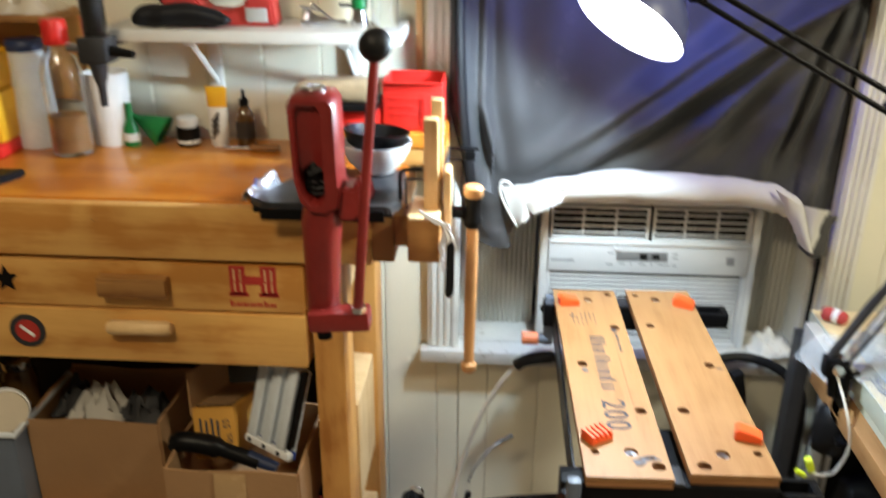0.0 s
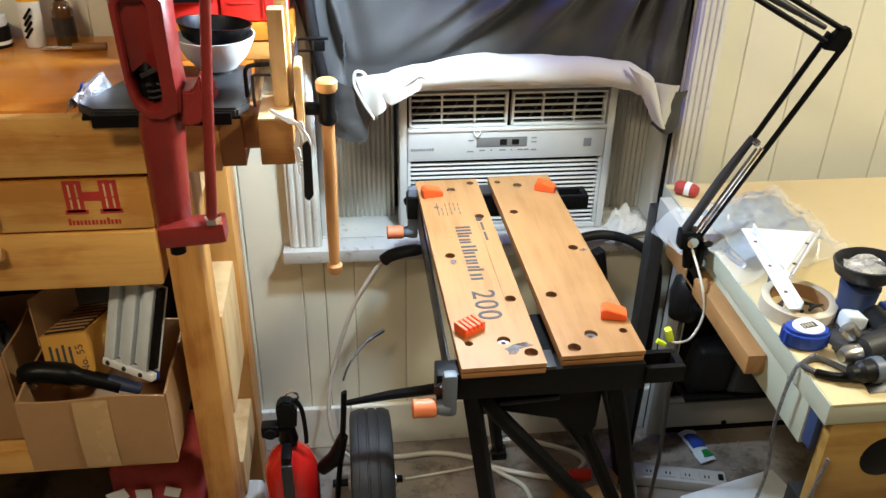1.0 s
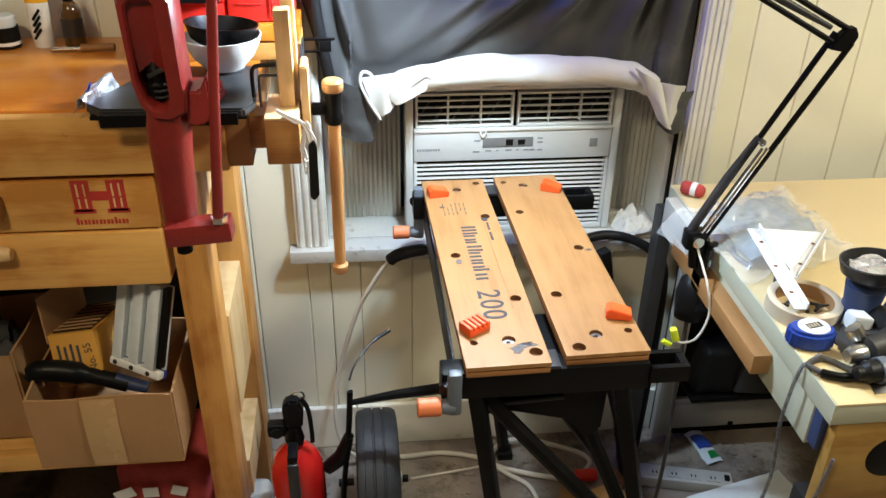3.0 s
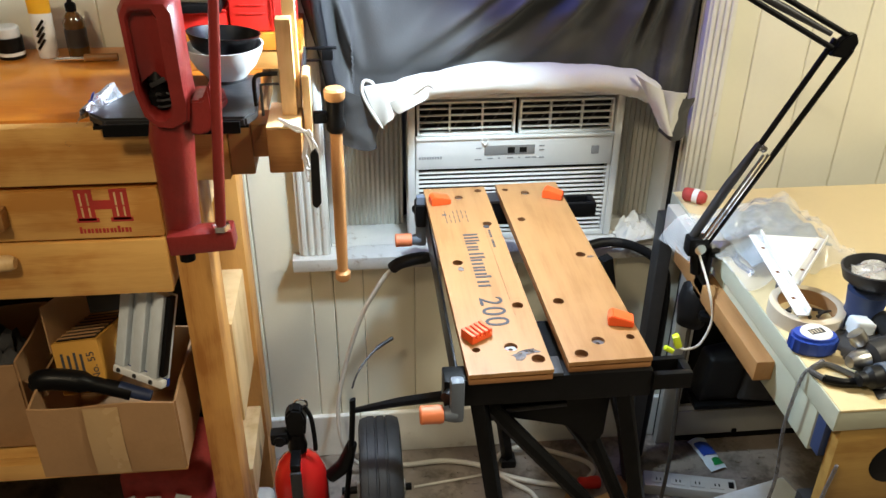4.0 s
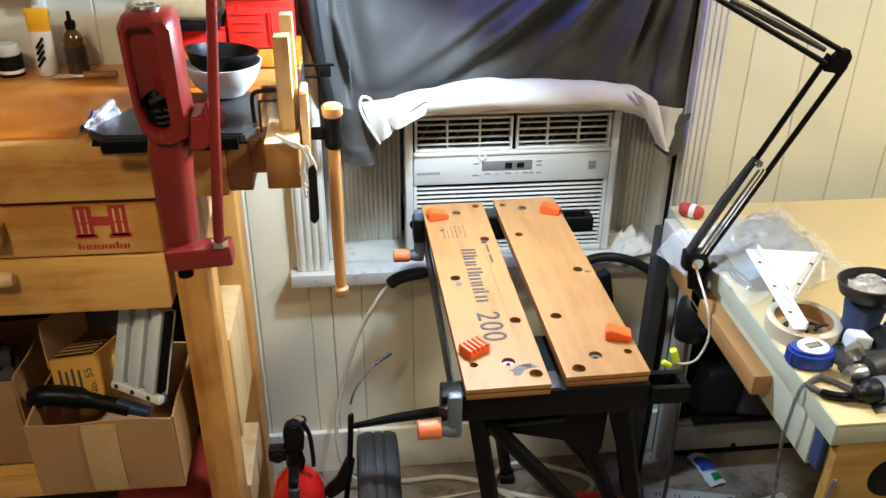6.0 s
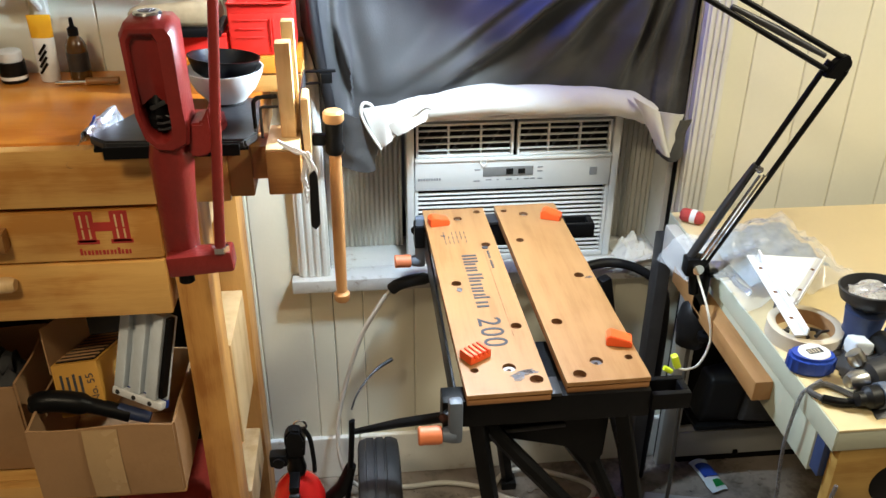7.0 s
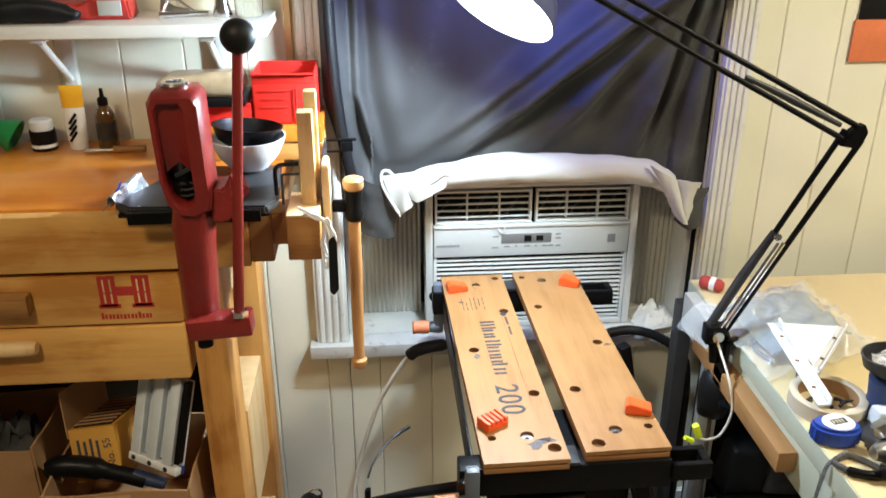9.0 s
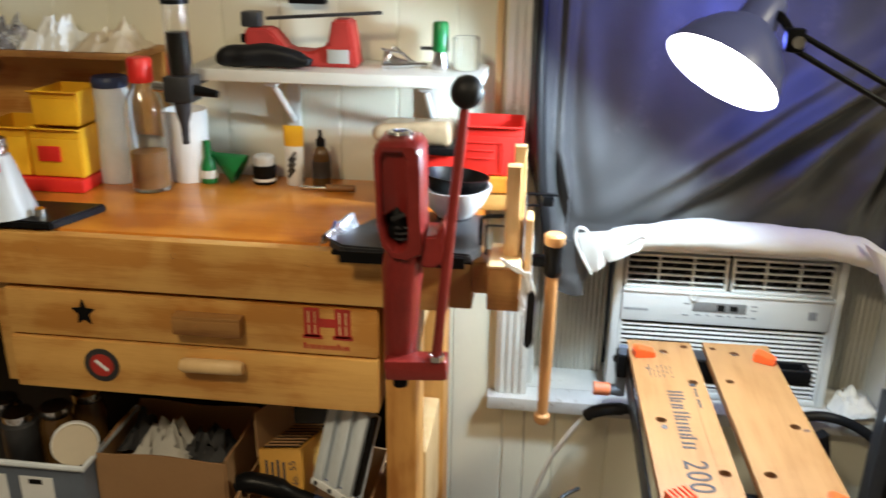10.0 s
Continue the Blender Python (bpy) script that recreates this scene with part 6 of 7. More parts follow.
def tube_side(u, v):
    a = 2 * math.pi * u
    f = max(0.08, 1 - v ** 1.5)
    return (-0.524 + math.cos(a) * (0.017 + 0.003 * v), BK + math.sin(a) * 0.017 * f, BT + 0.014 + 0.100 * v)


part("tube_white", sheet(24, 8, lambda u, v: tube_side(u, v * 0.62)), M["paper"], tb)
part("tube_yellow", sheet(24, 5, lambda u, v: tube_side(u, 0.62 + v * 0.38)), M["yellow"], tb, "yellow crimped top")
part("tube_cap", lathe([(0, 0), (0.015, 0), (0.016, 0.003), (0.016, 0.0135), (0, 0.0135)], (-0.524, BK, BT + 0.0003), 20), M["white"], tb)
for k in range(4):
    part("black_stripe", turned(box(-0.0022, 0.0022, -0.0008, 0.0008, -0.011, 0.011, 0), Matrix.Translation((-0.526 + 0.001 * k, BK - 0.0172, BT + 0.026 + 0.011 * k)) @ pose(0, 0, 0, 0, 38)), M["black"], tb, smooth=0)
bottle("dropper_bottle", -0.472, BK, BT, [(0, 0), (0.017, 0), (0.018, 0.003), (0.018, 0.060), (0.012, 0.072), (0.007, 0.078), (0, 0.078)], M["amber"], "dark amber dropper bottle with worn label", "bottle",
       [(0, 0.0782), (0.009, 0.0782), (0.009, 0.090), (0.004, 0.094), (0.003, 0.108), (0, 0.109)], M["black"], [("label_band", [(0.0183, 0.018), (0.0183, 0.050)], M["steel_dark"])])
drv = thing("screwdriver", "small bright screwdriver lying along the bench back", "screwdriver", (-0.46, 1.485, BT))
part("shaft", rod((-0.505, 1.478, BT + 0.006), (-0.455, 1.480, BT + 0.006), 0.0035), M["chrome"], drv)
part("handle", rod((-0.4548, 1.480, BT + 0.007), (-0.400, 1.482, BT + 0.007), 0.0065), M["block"], drv)

# powder measure on its post
pm = thing("powder_measure", "dark cast measure with clear tube on a wall arm", "powder measure", (-0.667, 1.577, 1.228))
part("wall_plate", lathe([(0, 0), (0.022, 0), (0.022, 0.005), (0.010, 0.008), (0, 0.008)], (-0.667, 1.5785, 1.228), 22, axis=(0, -1, 0)), M["steel_dark"], pm)
part("arm", rod((-0.667, 1.572, 1.228), (-0.667, 1.3852, 1.228), 0.008), M["steel_dark"], pm)
part("body", box(-0.690, -0.640, 1.335, 1.385, 1.2055, 1.250, 0.006), M["steel_dark"], pm, "grey cast body")
part("handle_arm", rod((-0.640, 1.352, 1.226), (-0.598, 1.345, 1.222), 0.010, 0.006), M["black"], pm)
part("drum_screw", rod((-0.690, 1.352, 1.228), (-0.712, 1.352, 1.230), 0.009, 0.009), M["chrome"], pm)
part("spout", lathe([(0.015, 0.072), (0.012, 0.050), (0.007, 0.034), (0.006, 0.0), (0, 0.0)], (-0.664, 1.352, 1.133), 20), M["steel_dark"], pm)
part("hopper", lathe([(0.0205, 0), (0.0205, 0.115), (0.0190, 0.115), (0.0190, 0)], (-0.666, 1.360, 1.2503), 24), M["glass"], pm, "clear hopper tube")
part("hopper_fill", lathe([(0, 0.001), (0.0187, 0.001), (0.0187, 0.070), (0, 0.071)], (-0.666, 1.360, 1.2503), 20), M["black"], pm)
part("hopper_cap", lathe([(0, 0), (0.023, 0), (0.023, 0.007), (0, 0.008)], (-0.666, 1.360, 1.3655), 24), M["black"], pm)

# yellow bins on a red tray
tr = solo("red_tray", box(-1.10, -0.885, 1.385, 1.525, BT + 0.0003, BT + 0.026, 0.006), M["red"], "flat red plastic tray under yellow bins", "tray", (-0.95, 1.45, BT))
stacking_bin(-0.985, -0.885, 1.395, 1.515, BT + 0.0265, BT + 0.118, M["yellow"], "yellow plastic stacking bin on a red tray", "yellow bins", False)
stacking_bin(-1.090, -0.988, 1.395, 1.515, BT + 0.0265, BT + 0.118, M["yellow"], "yellow plastic stacking bin on a red tray", "yellow bins", False)
stacking_bin(-0.980, -0.890, 1.410, 1.515, BT + 0.1185, BT + 0.182, M["yellow"], "smaller yellow plastic bin stacked on another", "yellow bins", False)
solo("bin_label", box(-0.968, -0.925, 1.3905, 1.3945, BT + 0.058, BT + 0.086, 0.001), M["red"], "red card label on the yellow bin", "label", (-0.95, 1.393, BT + 0.058))

# bench scale with grey housing
sc = thing("bench_scale", "grey bench trimmer with black base", "bench tool", (-0.90, 1.23, BT))
part("base_plate", prism([(-1.04, 1.192), (-0.835, 1.192), (-0.795, 1.300), (-1.04, 1.300)], BT + 0.0003, BT + 0.014, bevel=0.003), M["black"], sc, "glossy black base")
hs = lathe([(0.052, 0), (0.050, 0.010), (0.040, 0.040), (0.030, 0.075), (0.022, 0.100), (0, 0.102)], (-0.935, 1.225, BT + 0.0145), 28)
part("housing", hs, M["ac_panel"], sc, "grey flared housing")
part("collar", lathe([(0, 0), (0.020, 0), (0.022, 0.010), (0.020, 0.024), (0, 0.025)], (-0.935, 1.225, BT + 0.1168), 22), M["chrome"], sc)
part("red_label", box(-0.962, -0.910, 1.192, 1.197, BT + 0.094, BT + 0.112, 0.001), M["red"], sc)
part("foot_screw", lathe([(0, 0), (0.012, 0), (0.011, 0.012), (0, 0.013)], (-0.872, 1.222, BT + 0.0145), 16), M["chrome"], sc)


# ---------------------------------------------------------------- shelf on the wall and what stands on it
SZ = 1.252
sh = thing("wall_shelf", "white painted wall shelf on two brackets", "shelf", (-0.42, 1.5, SZ))
part("board", box(-0.690, -0.162, 1.415, 1.578, SZ - 0.021, SZ, 0.003), M["trim"], sh)
for x in (-0.535, -0.262):
    br = box(x - 0.011, x + 0.011, 1.560, 1.578, SZ - 0.135, SZ - 0.0213, 0.002)
    box(x - 0.011, x + 0.011, 1.430, 1.5598, SZ - 0.030, SZ - 0.0213, 0.002, br)
    part("bracket", br, M["trim"], sh)
    part("brace", sweep([(x, 1.566, SZ - 0.12), (x, 1.45, SZ - 0.031)], 0.006, 8), M["trim"], sh)
batten = solo("wall_batten", box(-0.150, -0.137, 1.566, 1.5795, 1.02, 1.85, 0.002), M["pale"], "thin bare wooden batten beside the window casing", "batten", (-0.145, 1.572, 1.02))

bs = thing("balance_scale", "red cast balance scale with grey beam on the shelf", "balance scale", (-0.49, 1.50, SZ))
rb = prism([(-0.592, 0.0), (-0.388, 0.0), (-0.392, 0.030), (-0.400, 0.082), (-0.432, 0.082), (-0.440, 0.040), (-0.470, 0.026), (-0.515, 0.028), (-0.535, 0.052), (-0.548, 0.064), (-0.590, 0.064)], -1.525, -1.470, bevel=0.004)
part("scale_base", turned(rb, Matrix.Translation((0, 0, SZ + 0.0003)) @ pose(0, 0, 0, 90)), M["red_print"], bs)
part("beam", turned(box(-0.105, 0.105, -0.005, 0.005, -0.003, 0.003, 0.001), Matrix.Translation((-0.452, 1.497, SZ + 0.087)) @ pose(0, 0, 0, 0, -4)), M["steel_dark"], bs, "grey graduated beam")
part("pan_yoke", box(-0.600, -0.566, 1.480, 1.512, SZ + 0.0645, SZ + 0.092, 0.005), M["steel_dark"], bs)
part("dial_plate", box(-0.440, -0.402, 1.4655, 1.4695, SZ + 0.008, SZ + 0.032, 0.001), M["grey_paint"], bs)
pbm = sweep(smooth_path([(-0.632, 1.437, SZ + 0.015), (-0.600, 1.440, SZ + 0.020), (-0.540, 1.444, SZ + 0.022), (-0.495, 1.442, SZ + 0.019), (-0.462, 1.436, SZ + 0.012)], 4), [0.008, 0.012, 0.015, 0.017, 0.018, 0.019, 0.020, 0.020, 0.020, 0.020, 0.019, 0.018, 0.016, 0.014, 0.011, 0.009, 0.007], 16)
for v in pbm.verts:
    v.co = wobble(v.co, 0.004, 40, 3)
    v.co.z = max(v.co.z, SZ + 0.0004)
pch = solo("black_pouch", pbm, M["black_soft"], "soft black pouch lying on the shelf front", "pouch", (-0.55, 1.44, SZ), smooth=80)
ch = thing("chrome_fitting", "tangled bright chrome fitting on the shelf", "fitting", (-0.31, 1.49, SZ))
for k, (a, b, r) in enumerate((((-0.345, 1.48, SZ + 0.006), (-0.300, 1.49, SZ + 0.006), 0.006), ((-0.340, 1.48, SZ + 0.010), (-0.325, 1.49, SZ + 0.038), 0.003), ((-0.325, 1.49, SZ + 0.038), (-0.290, 1.485, SZ + 0.012), 0.003), ((-0.30, 1.49, SZ + 0.007), (-0.268, 1.50, SZ + 0.006), 0.005), ((-0.345, 1.475, SZ + 0.035), (-0.305, 1.480, SZ + 0.028), 0.0025))):
    part("rod", rod(a, b, r, r * 0.8), M["chrome"], ch)
part("bracket_plate", turned(prism([(-0.036, 0.0), (0.020, 0.0), (0.030, 0.010), (-0.010, 0.018), (-0.030, 0.034)], -0.008, 0.008, bevel=0.002), Matrix.Translation((-0.312, 1.497, SZ + 0.0006)) @ pose(0, 0, 0, 90, 0, 8)), M["chrome"], ch)
gb = bottle("green_spray", -0.243, 1.495, SZ, [(0, 0), (0.016, 0), (0.017, 0.004), (0.012, 0.022), (0.012, 0.030), (0, 0.031)], M["chrome"], "small chrome sprayer with green plastic top", "sprayer",
            [(0, 0.0312), (0.014, 0.0312), (0.015, 0.036), (0.014, 0.078), (0.011, 0.082), (0, 0.082)], M["green"])
part("spray_nozzle", rod((-0.257, 1.494, SZ + 0.036), (-0.278, 1.492, SZ + 0.036), 0.003), M["steel_dark"], gb)
bottle("glass_jar", -0.198, 1.495, SZ, [(0, 0.001), (0.022, 0.001), (0.024, 0.004), (0.024, 0.056), (0.0225, 0.057), (0.0225, 0.006), (0, 0.006)], M["glass"], "empty clear glass jar on the shelf end", "glass jar")

# things fixed on the wall above the bench
ob = thing("wall_socket", "black electrical box on the cream wall", "electrical box", (-0.50, 1.57, 1.36))
part("cover", box(-0.535, -0.465, 1.555, 1.5795, 1.352, 1.420, 0.004), M["black"], ob)
part("white_face", box(-0.520, -0.480, 1.5505, 1.5548, 1.372, 1.392, 0.002), M["white"], ob)
solo("wall_hook", box(-0.632, -0.612, 1.562, 1.5795, 1.278, 1.295, 0.003), M["black"], "small black hook on the cream wall", "hook", (-0.62, 1.57, 1.278))
cs = thing("cardboard_shelf", "brown hanging shelf loaded with clear plastic packets", "shelf", (-0.95, 1.5, 1.27))
part("board", box(-1.30, -0.790, 1.445, 1.578, 1.256, 1.268, 0.002), M["block"], cs)
part("hanger", box(-1.30, -0.790, 1.566, 1.578, 1.10, 1.2558, 0.002), M["pine"], cs)
for n, (x, w, h, mt) in enumerate(((-0.855, 0.11, 0.05, "beige"), (-0.965, 0.10, 0.07, "paper"), (-1.075, 0.11, 0.06, "foil"), (-1.20, 0.10, 0.06, "paper"))):
    solo("plastic_packet", crumple(x - w / 2, x + w / 2, 1.450, 1.560, 1.268, h, 11.0 + n * 3, 14), M[mt], "crumpled clear packet of small parts on the shelf", "packet", (x, 1.5, 1.268), "packets on the shelf")


sg = thing("wall_sign", "orange and black notice pinned to the cream wall", "sign", (1.03, 1.575, 1.14))
part("orange_panel", box(0.926, 1.16, 1.574, 1.5785, 1.140, 1.2195, 0.001), M["orange_dull"], sg)
part("black_panel", box(0.932, 1.16, 1.574, 1.5785, 1.2200, 1.330, 0.001), M["black_soft"], sg)


# ---------------------------------------------------------------- under the bench
def carton(x0, x1, y0, y1, z0, z1, label, tape=True):
    c = thing("cardboard_box", label, "cardboard box", ((x0 + x1) / 2, (y0 + y1) / 2, z0))
    t = 0.004
    part("bottom", box(x0, x1, y0, y1, z0 + 0.0003, z0 + t, 0.001), M["card"], c)

    def side(xa, ya, xb, yb, nx, ny):
        def f(u, v):
            bulge = 0.005 * math.sin(math.pi * u) * math.sin(math.pi * v)
            top = z1 + 0.003 * math.sin(u * 7 + xa * 40)
            return (xa + (xb - xa) * u + nx * bulge, ya + (yb - ya) * u + ny * bulge, z0 + t + 0.0003 + (top - z0 - t) * v)
        return sheet(12, 5, f, thick=t)
    for q in ((x0, y0, x1, y0, 0, -1), (x1, y0, x1, y1, 1, 0), (x1, y1, x0, y1, 0, 1), (x0, y1, x0, y0, -1, 0)):
        part("side", side(*q), M["card"], c, smooth=60)
    if tape:
        m = (x0 + x1) / 2
        part("tape_strip", sheet(4, 6, lambda u, v: (m - 0.028 + 0.056 * u, y0 - 0.0062 - 0.005 * math.sin(math.pi * (0.38 + 0.24 * u)) * math.sin(math.pi * v), z0 + 0.006 + (z1 - z0 - 0.008) * v), thick=0.0005), M["tape"], c, "shiny brown packing tape", smooth=80)
    return c


SH = 0.3985
carton(-0.552, -0.318, 1.134, 1.350, SH + 0.001, 0.551, "open brown cardboard box with tape holding odds and ends")
amm = thing("mustard_carton", "mustard cardboard carton with dark rows inside, tilted", "carton", (-0.49, 1.28, 0.45))
MA = Matrix.Translation((-0.478, 1.300, 0.545)) @ pose(0, 0, 0, -16, -8, -4)
part("carton_body", turned(box(-0.040, 0.040, -0.085, 0.085, -0.050, 0.045, 0.002), MA), M["yellow_card"], amm)
part("dark_filling", turned(box(-0.034, 0.034, -0.076, 0.080, 0.0453, 0.047, 0), MA), M["black"], amm, "dark packed rows", smooth=0)
for k in range(8):
    part("row_divider", turned(box(-0.034, 0.034, -0.070 + k * 0.019, -0.0685 + k * 0.019, 0.0472, 0.0500, 0), MA), M["card"], amm, smooth=0)
part("lid_flap", turned(box(-0.0435, -0.0405, -0.085, 0.085, 0.03, 0.112, 0.001), MA), M["card"], amm)
lettering("No. 55", 0.019, MA @ Matrix.Translation((0.026, -0.0853, -0.002)) @ pose(0, 0, 0, 90, 0, 0) @ pose(0, 0, 0, 0, 0, 96), M["jaw_print"], amm, "printed_number")
for k in range(4):
    part("print_bar", turned(box(-0.028 + k * 0.011, -0.0235 + k * 0.011, -0.0858, -0.0852, -0.030 + 0.006 * (k % 3), 0.026 - 0.004 * (k % 2), 0), MA), M["jaw_print"], amm, smooth=0)
tray = thing("clear_tray", "white and clear plastic tray with three grooves, leaning", "plastic tray", (-0.385, 1.25, 0.45))
ty = Vector((0.028, 0.030, 0.139)).normalized()
tx = Vector((0.100, -0.060, -0.026))
tx = (tx - ty * tx.dot(ty)).normalized()
tz = tx.cross(ty)
MT = Matrix.Translation(Vector((-0.427, 1.220, 0.556)) + tx * 0.052 + ty * 0.113) @ Matrix((tx, ty, tz)).transposed().to_4x4()
part("tray_base", turned(box(-0.052, 0.050, -0.098, 0.055, -0.010, -0.004, 0.002), MT), M["milky"], tray, "clear grey underside")
for k in range(4):
    x = -0.050 + k * 0.0335
    part("rib", turned(box(x, x + (0.020 if k < 3 else 0.0), -0.098, 0.055, -0.0037, 0.010, 0.003) if k < 3 else box(x - 0.008, x + 0.0005, -0.090, 0.055, -0.0037, 0.012, 0.002), MT), M["milky"] if k < 3 else M["black"], tray)
part("rib_end", turned(box(-0.052, 0.050, -0.112, -0.0983, -0.004, 0.011, 0.003), MT), M["white"], tray)
part("blue_edge", turned(box(-0.052, 0.050, -0.113, -0.0985, -0.011, -0.0043, 0.001), MT), M["blue"], tray, "blue lower edge")
for k in range(3):
    part("rivet", turned(lathe([(0, 0.0015), (0.004, 0.001), (0.0045, 0)], (-0.040 + k * 0.0335, -0.1055, 0.0112), 12), MT), M["steel_dark"], tray)
blk_t = thing("black_tool", "glossy black handled tool lying across the box", "tool", (-0.47, 1.21, 0.53))
part("tool_body", sweep(smooth_path([(-0.560, 1.200, 0.545), (-0.543, 1.200, 0.558), (-0.500, 1.203, 0.552), (-0.450, 1.204, 0.535), (-0.405, 1.203, 0.518)], 5), [0.012] * 3 + [0.019] * 10 + [0.014] * 8, 16), M["black"], blk_t)
part("tool_tip", rod((-0.425, 1.205, 0.528), (-0.372, 1.200, 0.510), 0.013, 0.010), M["blue_dark"], blk_t)
part("wire_end", sweep([(-0.548 + 0.008 * math.cos(t), 1.198, 0.535 + 0.007 * math.sin(t)) for t in [k * math.pi / 5 for k in range(10)]], 0.0025, 6, closed=True), M["chrome"], blk_t)

carton(-0.835, -0.590, 1.215, 1.400, SH + 0.002, 0.585, "open worn cardboard box full of scrap", False)
for n, (x, y, z, s) in enumerate(((-0.735, 1.29, 0.575, 0.045), (-0.655, 1.31, 0.565, 0.040), (-0.79, 1.33, 0.56, 0.04))):
    bm = crumple(x - s * 1.2, x + s * 1.2, y - s, y + s, z - s * 0.6, s * 1.5, 31.0 + n * 7, 14, 0.002)
    solo("paper_scrap", bm, M["cloth"] if n == 0 else M["tyre"], "crumpled scrap of packing in the cardboard box", "scrap", (x, y, z - s * 0.9), "scrap", smooth=50)
tub = thing("plastic_tub", "dark translucent plastic tub of jars and lids under the bench", "tub", (-0.95, 1.25, SH))
part("tub_front", box(-1.08, -0.842, 1.172, 1.176, SH + 0.002, 0.572, 0.001), M["grey_plastic"], tub)
part("tub_side", box(-0.8418, -0.838, 1.172, 1.38, SH + 0.002, 0.572, 0.001), M["grey_plastic"], tub)
part("tub_rim", sweep([(-1.08, 1.168, 0.578), (-0.834, 1.168, 0.578), (-0.834, 1.38, 0.578)], 0.006, 8), M["milky"], tub)
part("tub_base", box(-1.08, -0.842, 1.1765, 1.38, SH + 0.002, SH + 0.005, 0.001), M["grey_plastic"], tub)
for x in (-0.93, -1.02):
    part("tub_label", box(x - 0.032, x + 0.032, 1.1705, 1.1718, 0.47, 0.55, 0), M["paper"], tub, smooth=0)
    part("label_mark", box(x - 0.014, x + 0.012, 1.1698, 1.1704, 0.535, 0.545, 0), M["black"], tub, smooth=0)
ld = thing("round_lid", "cream round lid with white rim tilted in the tub", "lid", (-0.868, 1.21, 0.56))
part("disc", turned(lathe([(0, 0), (0.036, 0), (0.038, 0.004), (0.038, 0.020), (0, 0.021)], (0, 0, 0), 28), Matrix.Translation((-0.868, 1.212, 0.603)) @ pose(0, 0, 0, 78, 0, 28)), M["beige"], ld)
part("rim", turned(lathe([(0.0382, 0.0), (0.041, 0.001), (0.041, 0.012), (0.0382, 0.0125)], (0, 0, 0), 28), Matrix.Translation((-0.868, 1.212, 0.603)) @ pose(0, 0, 0, 78, 0, 28)), M["paper"], ld)
for n, (x, y) in enumerate(((-0.93, 1.26), (-0.985, 1.23), (-0.90, 1.32), (-1.04, 1.27))):
    bottle("glass_jar", x, y, SH + 0.006, [(0, 0), (0.030, 0), (0.032, 0.004), (0.032, 0.200 + 0.02 * (n % 2)), (0.026, 0.222), (0, 0.223)], M["steel_dark"] if n % 2 else M["amber"], "dusty dark glass jar in the tub", "glass jar",
           [(0, 0.2235), (0.026, 0.2235), (0.027, 0.226), (0.027, 0.240), (0, 0.241)], M["chrome"])
rbag = thing("red_bag", "dark red printed bag on the floor under the shelf", "bag", (-0.44, 1.28, 0))
bm = box(-0.50, -0.32, 1.28, 1.46, 0.001, 0.250, 0.03, seg=4)
for v in bm.verts:
    v.co = wobble(v.co, 0.014, 14, 3.0)
    v.co.z = max(v.co.z, 0.001)
part("bag_body", bm, M["rag_red"], rbag, smooth=70)
for k, (x, w) in enumerate(((-0.50, 0.04), (-0.45, 0.03), (-0.395, 0.03))):
    part("white_mark", turned(box(-w / 2, w / 2, -0.001, 0.001, -0.012, 0.012, 0), Matrix.Translation((x + 0.02, 1.268, 0.19)) @ pose(0, 0, 0, 0, 20 * (k - 1))), M["paper"], rbag, smooth=0)
solo("grey_sack", box(-0.285, -0.20, 1.215, 1.33, 0.001, 0.155, 0.02, seg=4), M["grey_paint"], "grey plastic sack behind the bench leg", "sack", (-0.24, 1.27, 0), smooth=70)


# ---------------------------------------------------------------- on the desk
rag = thing("rag_roll", "red and white rolled rag at the desk corner", "rag", (0.64, 1.415, DT))
part("red_roll", sweep(smooth_path([(0.632, 1.440, DT + 0.0135), (0.648, 1.430, DT + 0.0140), (0.668, 1.412, DT + 0.0135)], 4), [0.008, 0.012, 0.0132, 0.0132, 0.0132, 0.013, 0.013, 0.012, 0.009], 16), M["rag_red"], rag, smooth=70)
part("white_band", sweep([(0.650, 1.4285, DT + 0.0141), (0.658, 1.4215, DT + 0.0140)], 0.0141, 16), M["paper"], rag)

pb = thing("plastic_bag", "clear plastic bag of blue-grey packets lying on the desk", "plastic bag", (0.70, 1.25, DT))


def bag_film(u, v):
    x = 0.600 + 0.235 * u + 0.02 * v
    y = 1.345 - 0.245 * v + 0.075 * u
    e = min(u, 1 - u, v, 1 - v) * 4.0
    h = 0.034 * min(1, e) + 0.020 * noise.noise(Vector((u * 6, v * 6, 1.0))) + 0.010 * noise.noise(Vector((u * 15, v * 15, 4.0)))
    return (x, y, DT + 0.003 + max(0.0, h + 0.008))


part("film", sheet(30, 30, bag_film, thick=0.0005), M["film"], pb, "creased clear film", smooth=40)


def bag_fill(u, v):
    x, y, z = bag_film(0.14 + 0.70 * u, 0.12 + 0.72 * v)
    return (x, y, DT + 0.002 + max(0.0, (z - DT) * 0.62 + 0.006 * noise.noise(Vector((u * 9, v * 9, 8)))))


part("packet_fill", sheet(22, 22, bag_fill, thick=0.002), M["packet"], pb, "blue-grey packets inside", smooth=40)
# film over the desk edge
part("film_tail", sheet(16, 10, lambda u, v: wobble((0.560 + 0.075 * u + 0.03 * v, 1.36 - 0.10 * v, DT + 0.002 + 0.014 * math.sin(u * 3) - 0.040 * (1 - u) ** 2), 0.010, 26, 6.0), thick=0.0005), M["film"], pb, smooth=40)

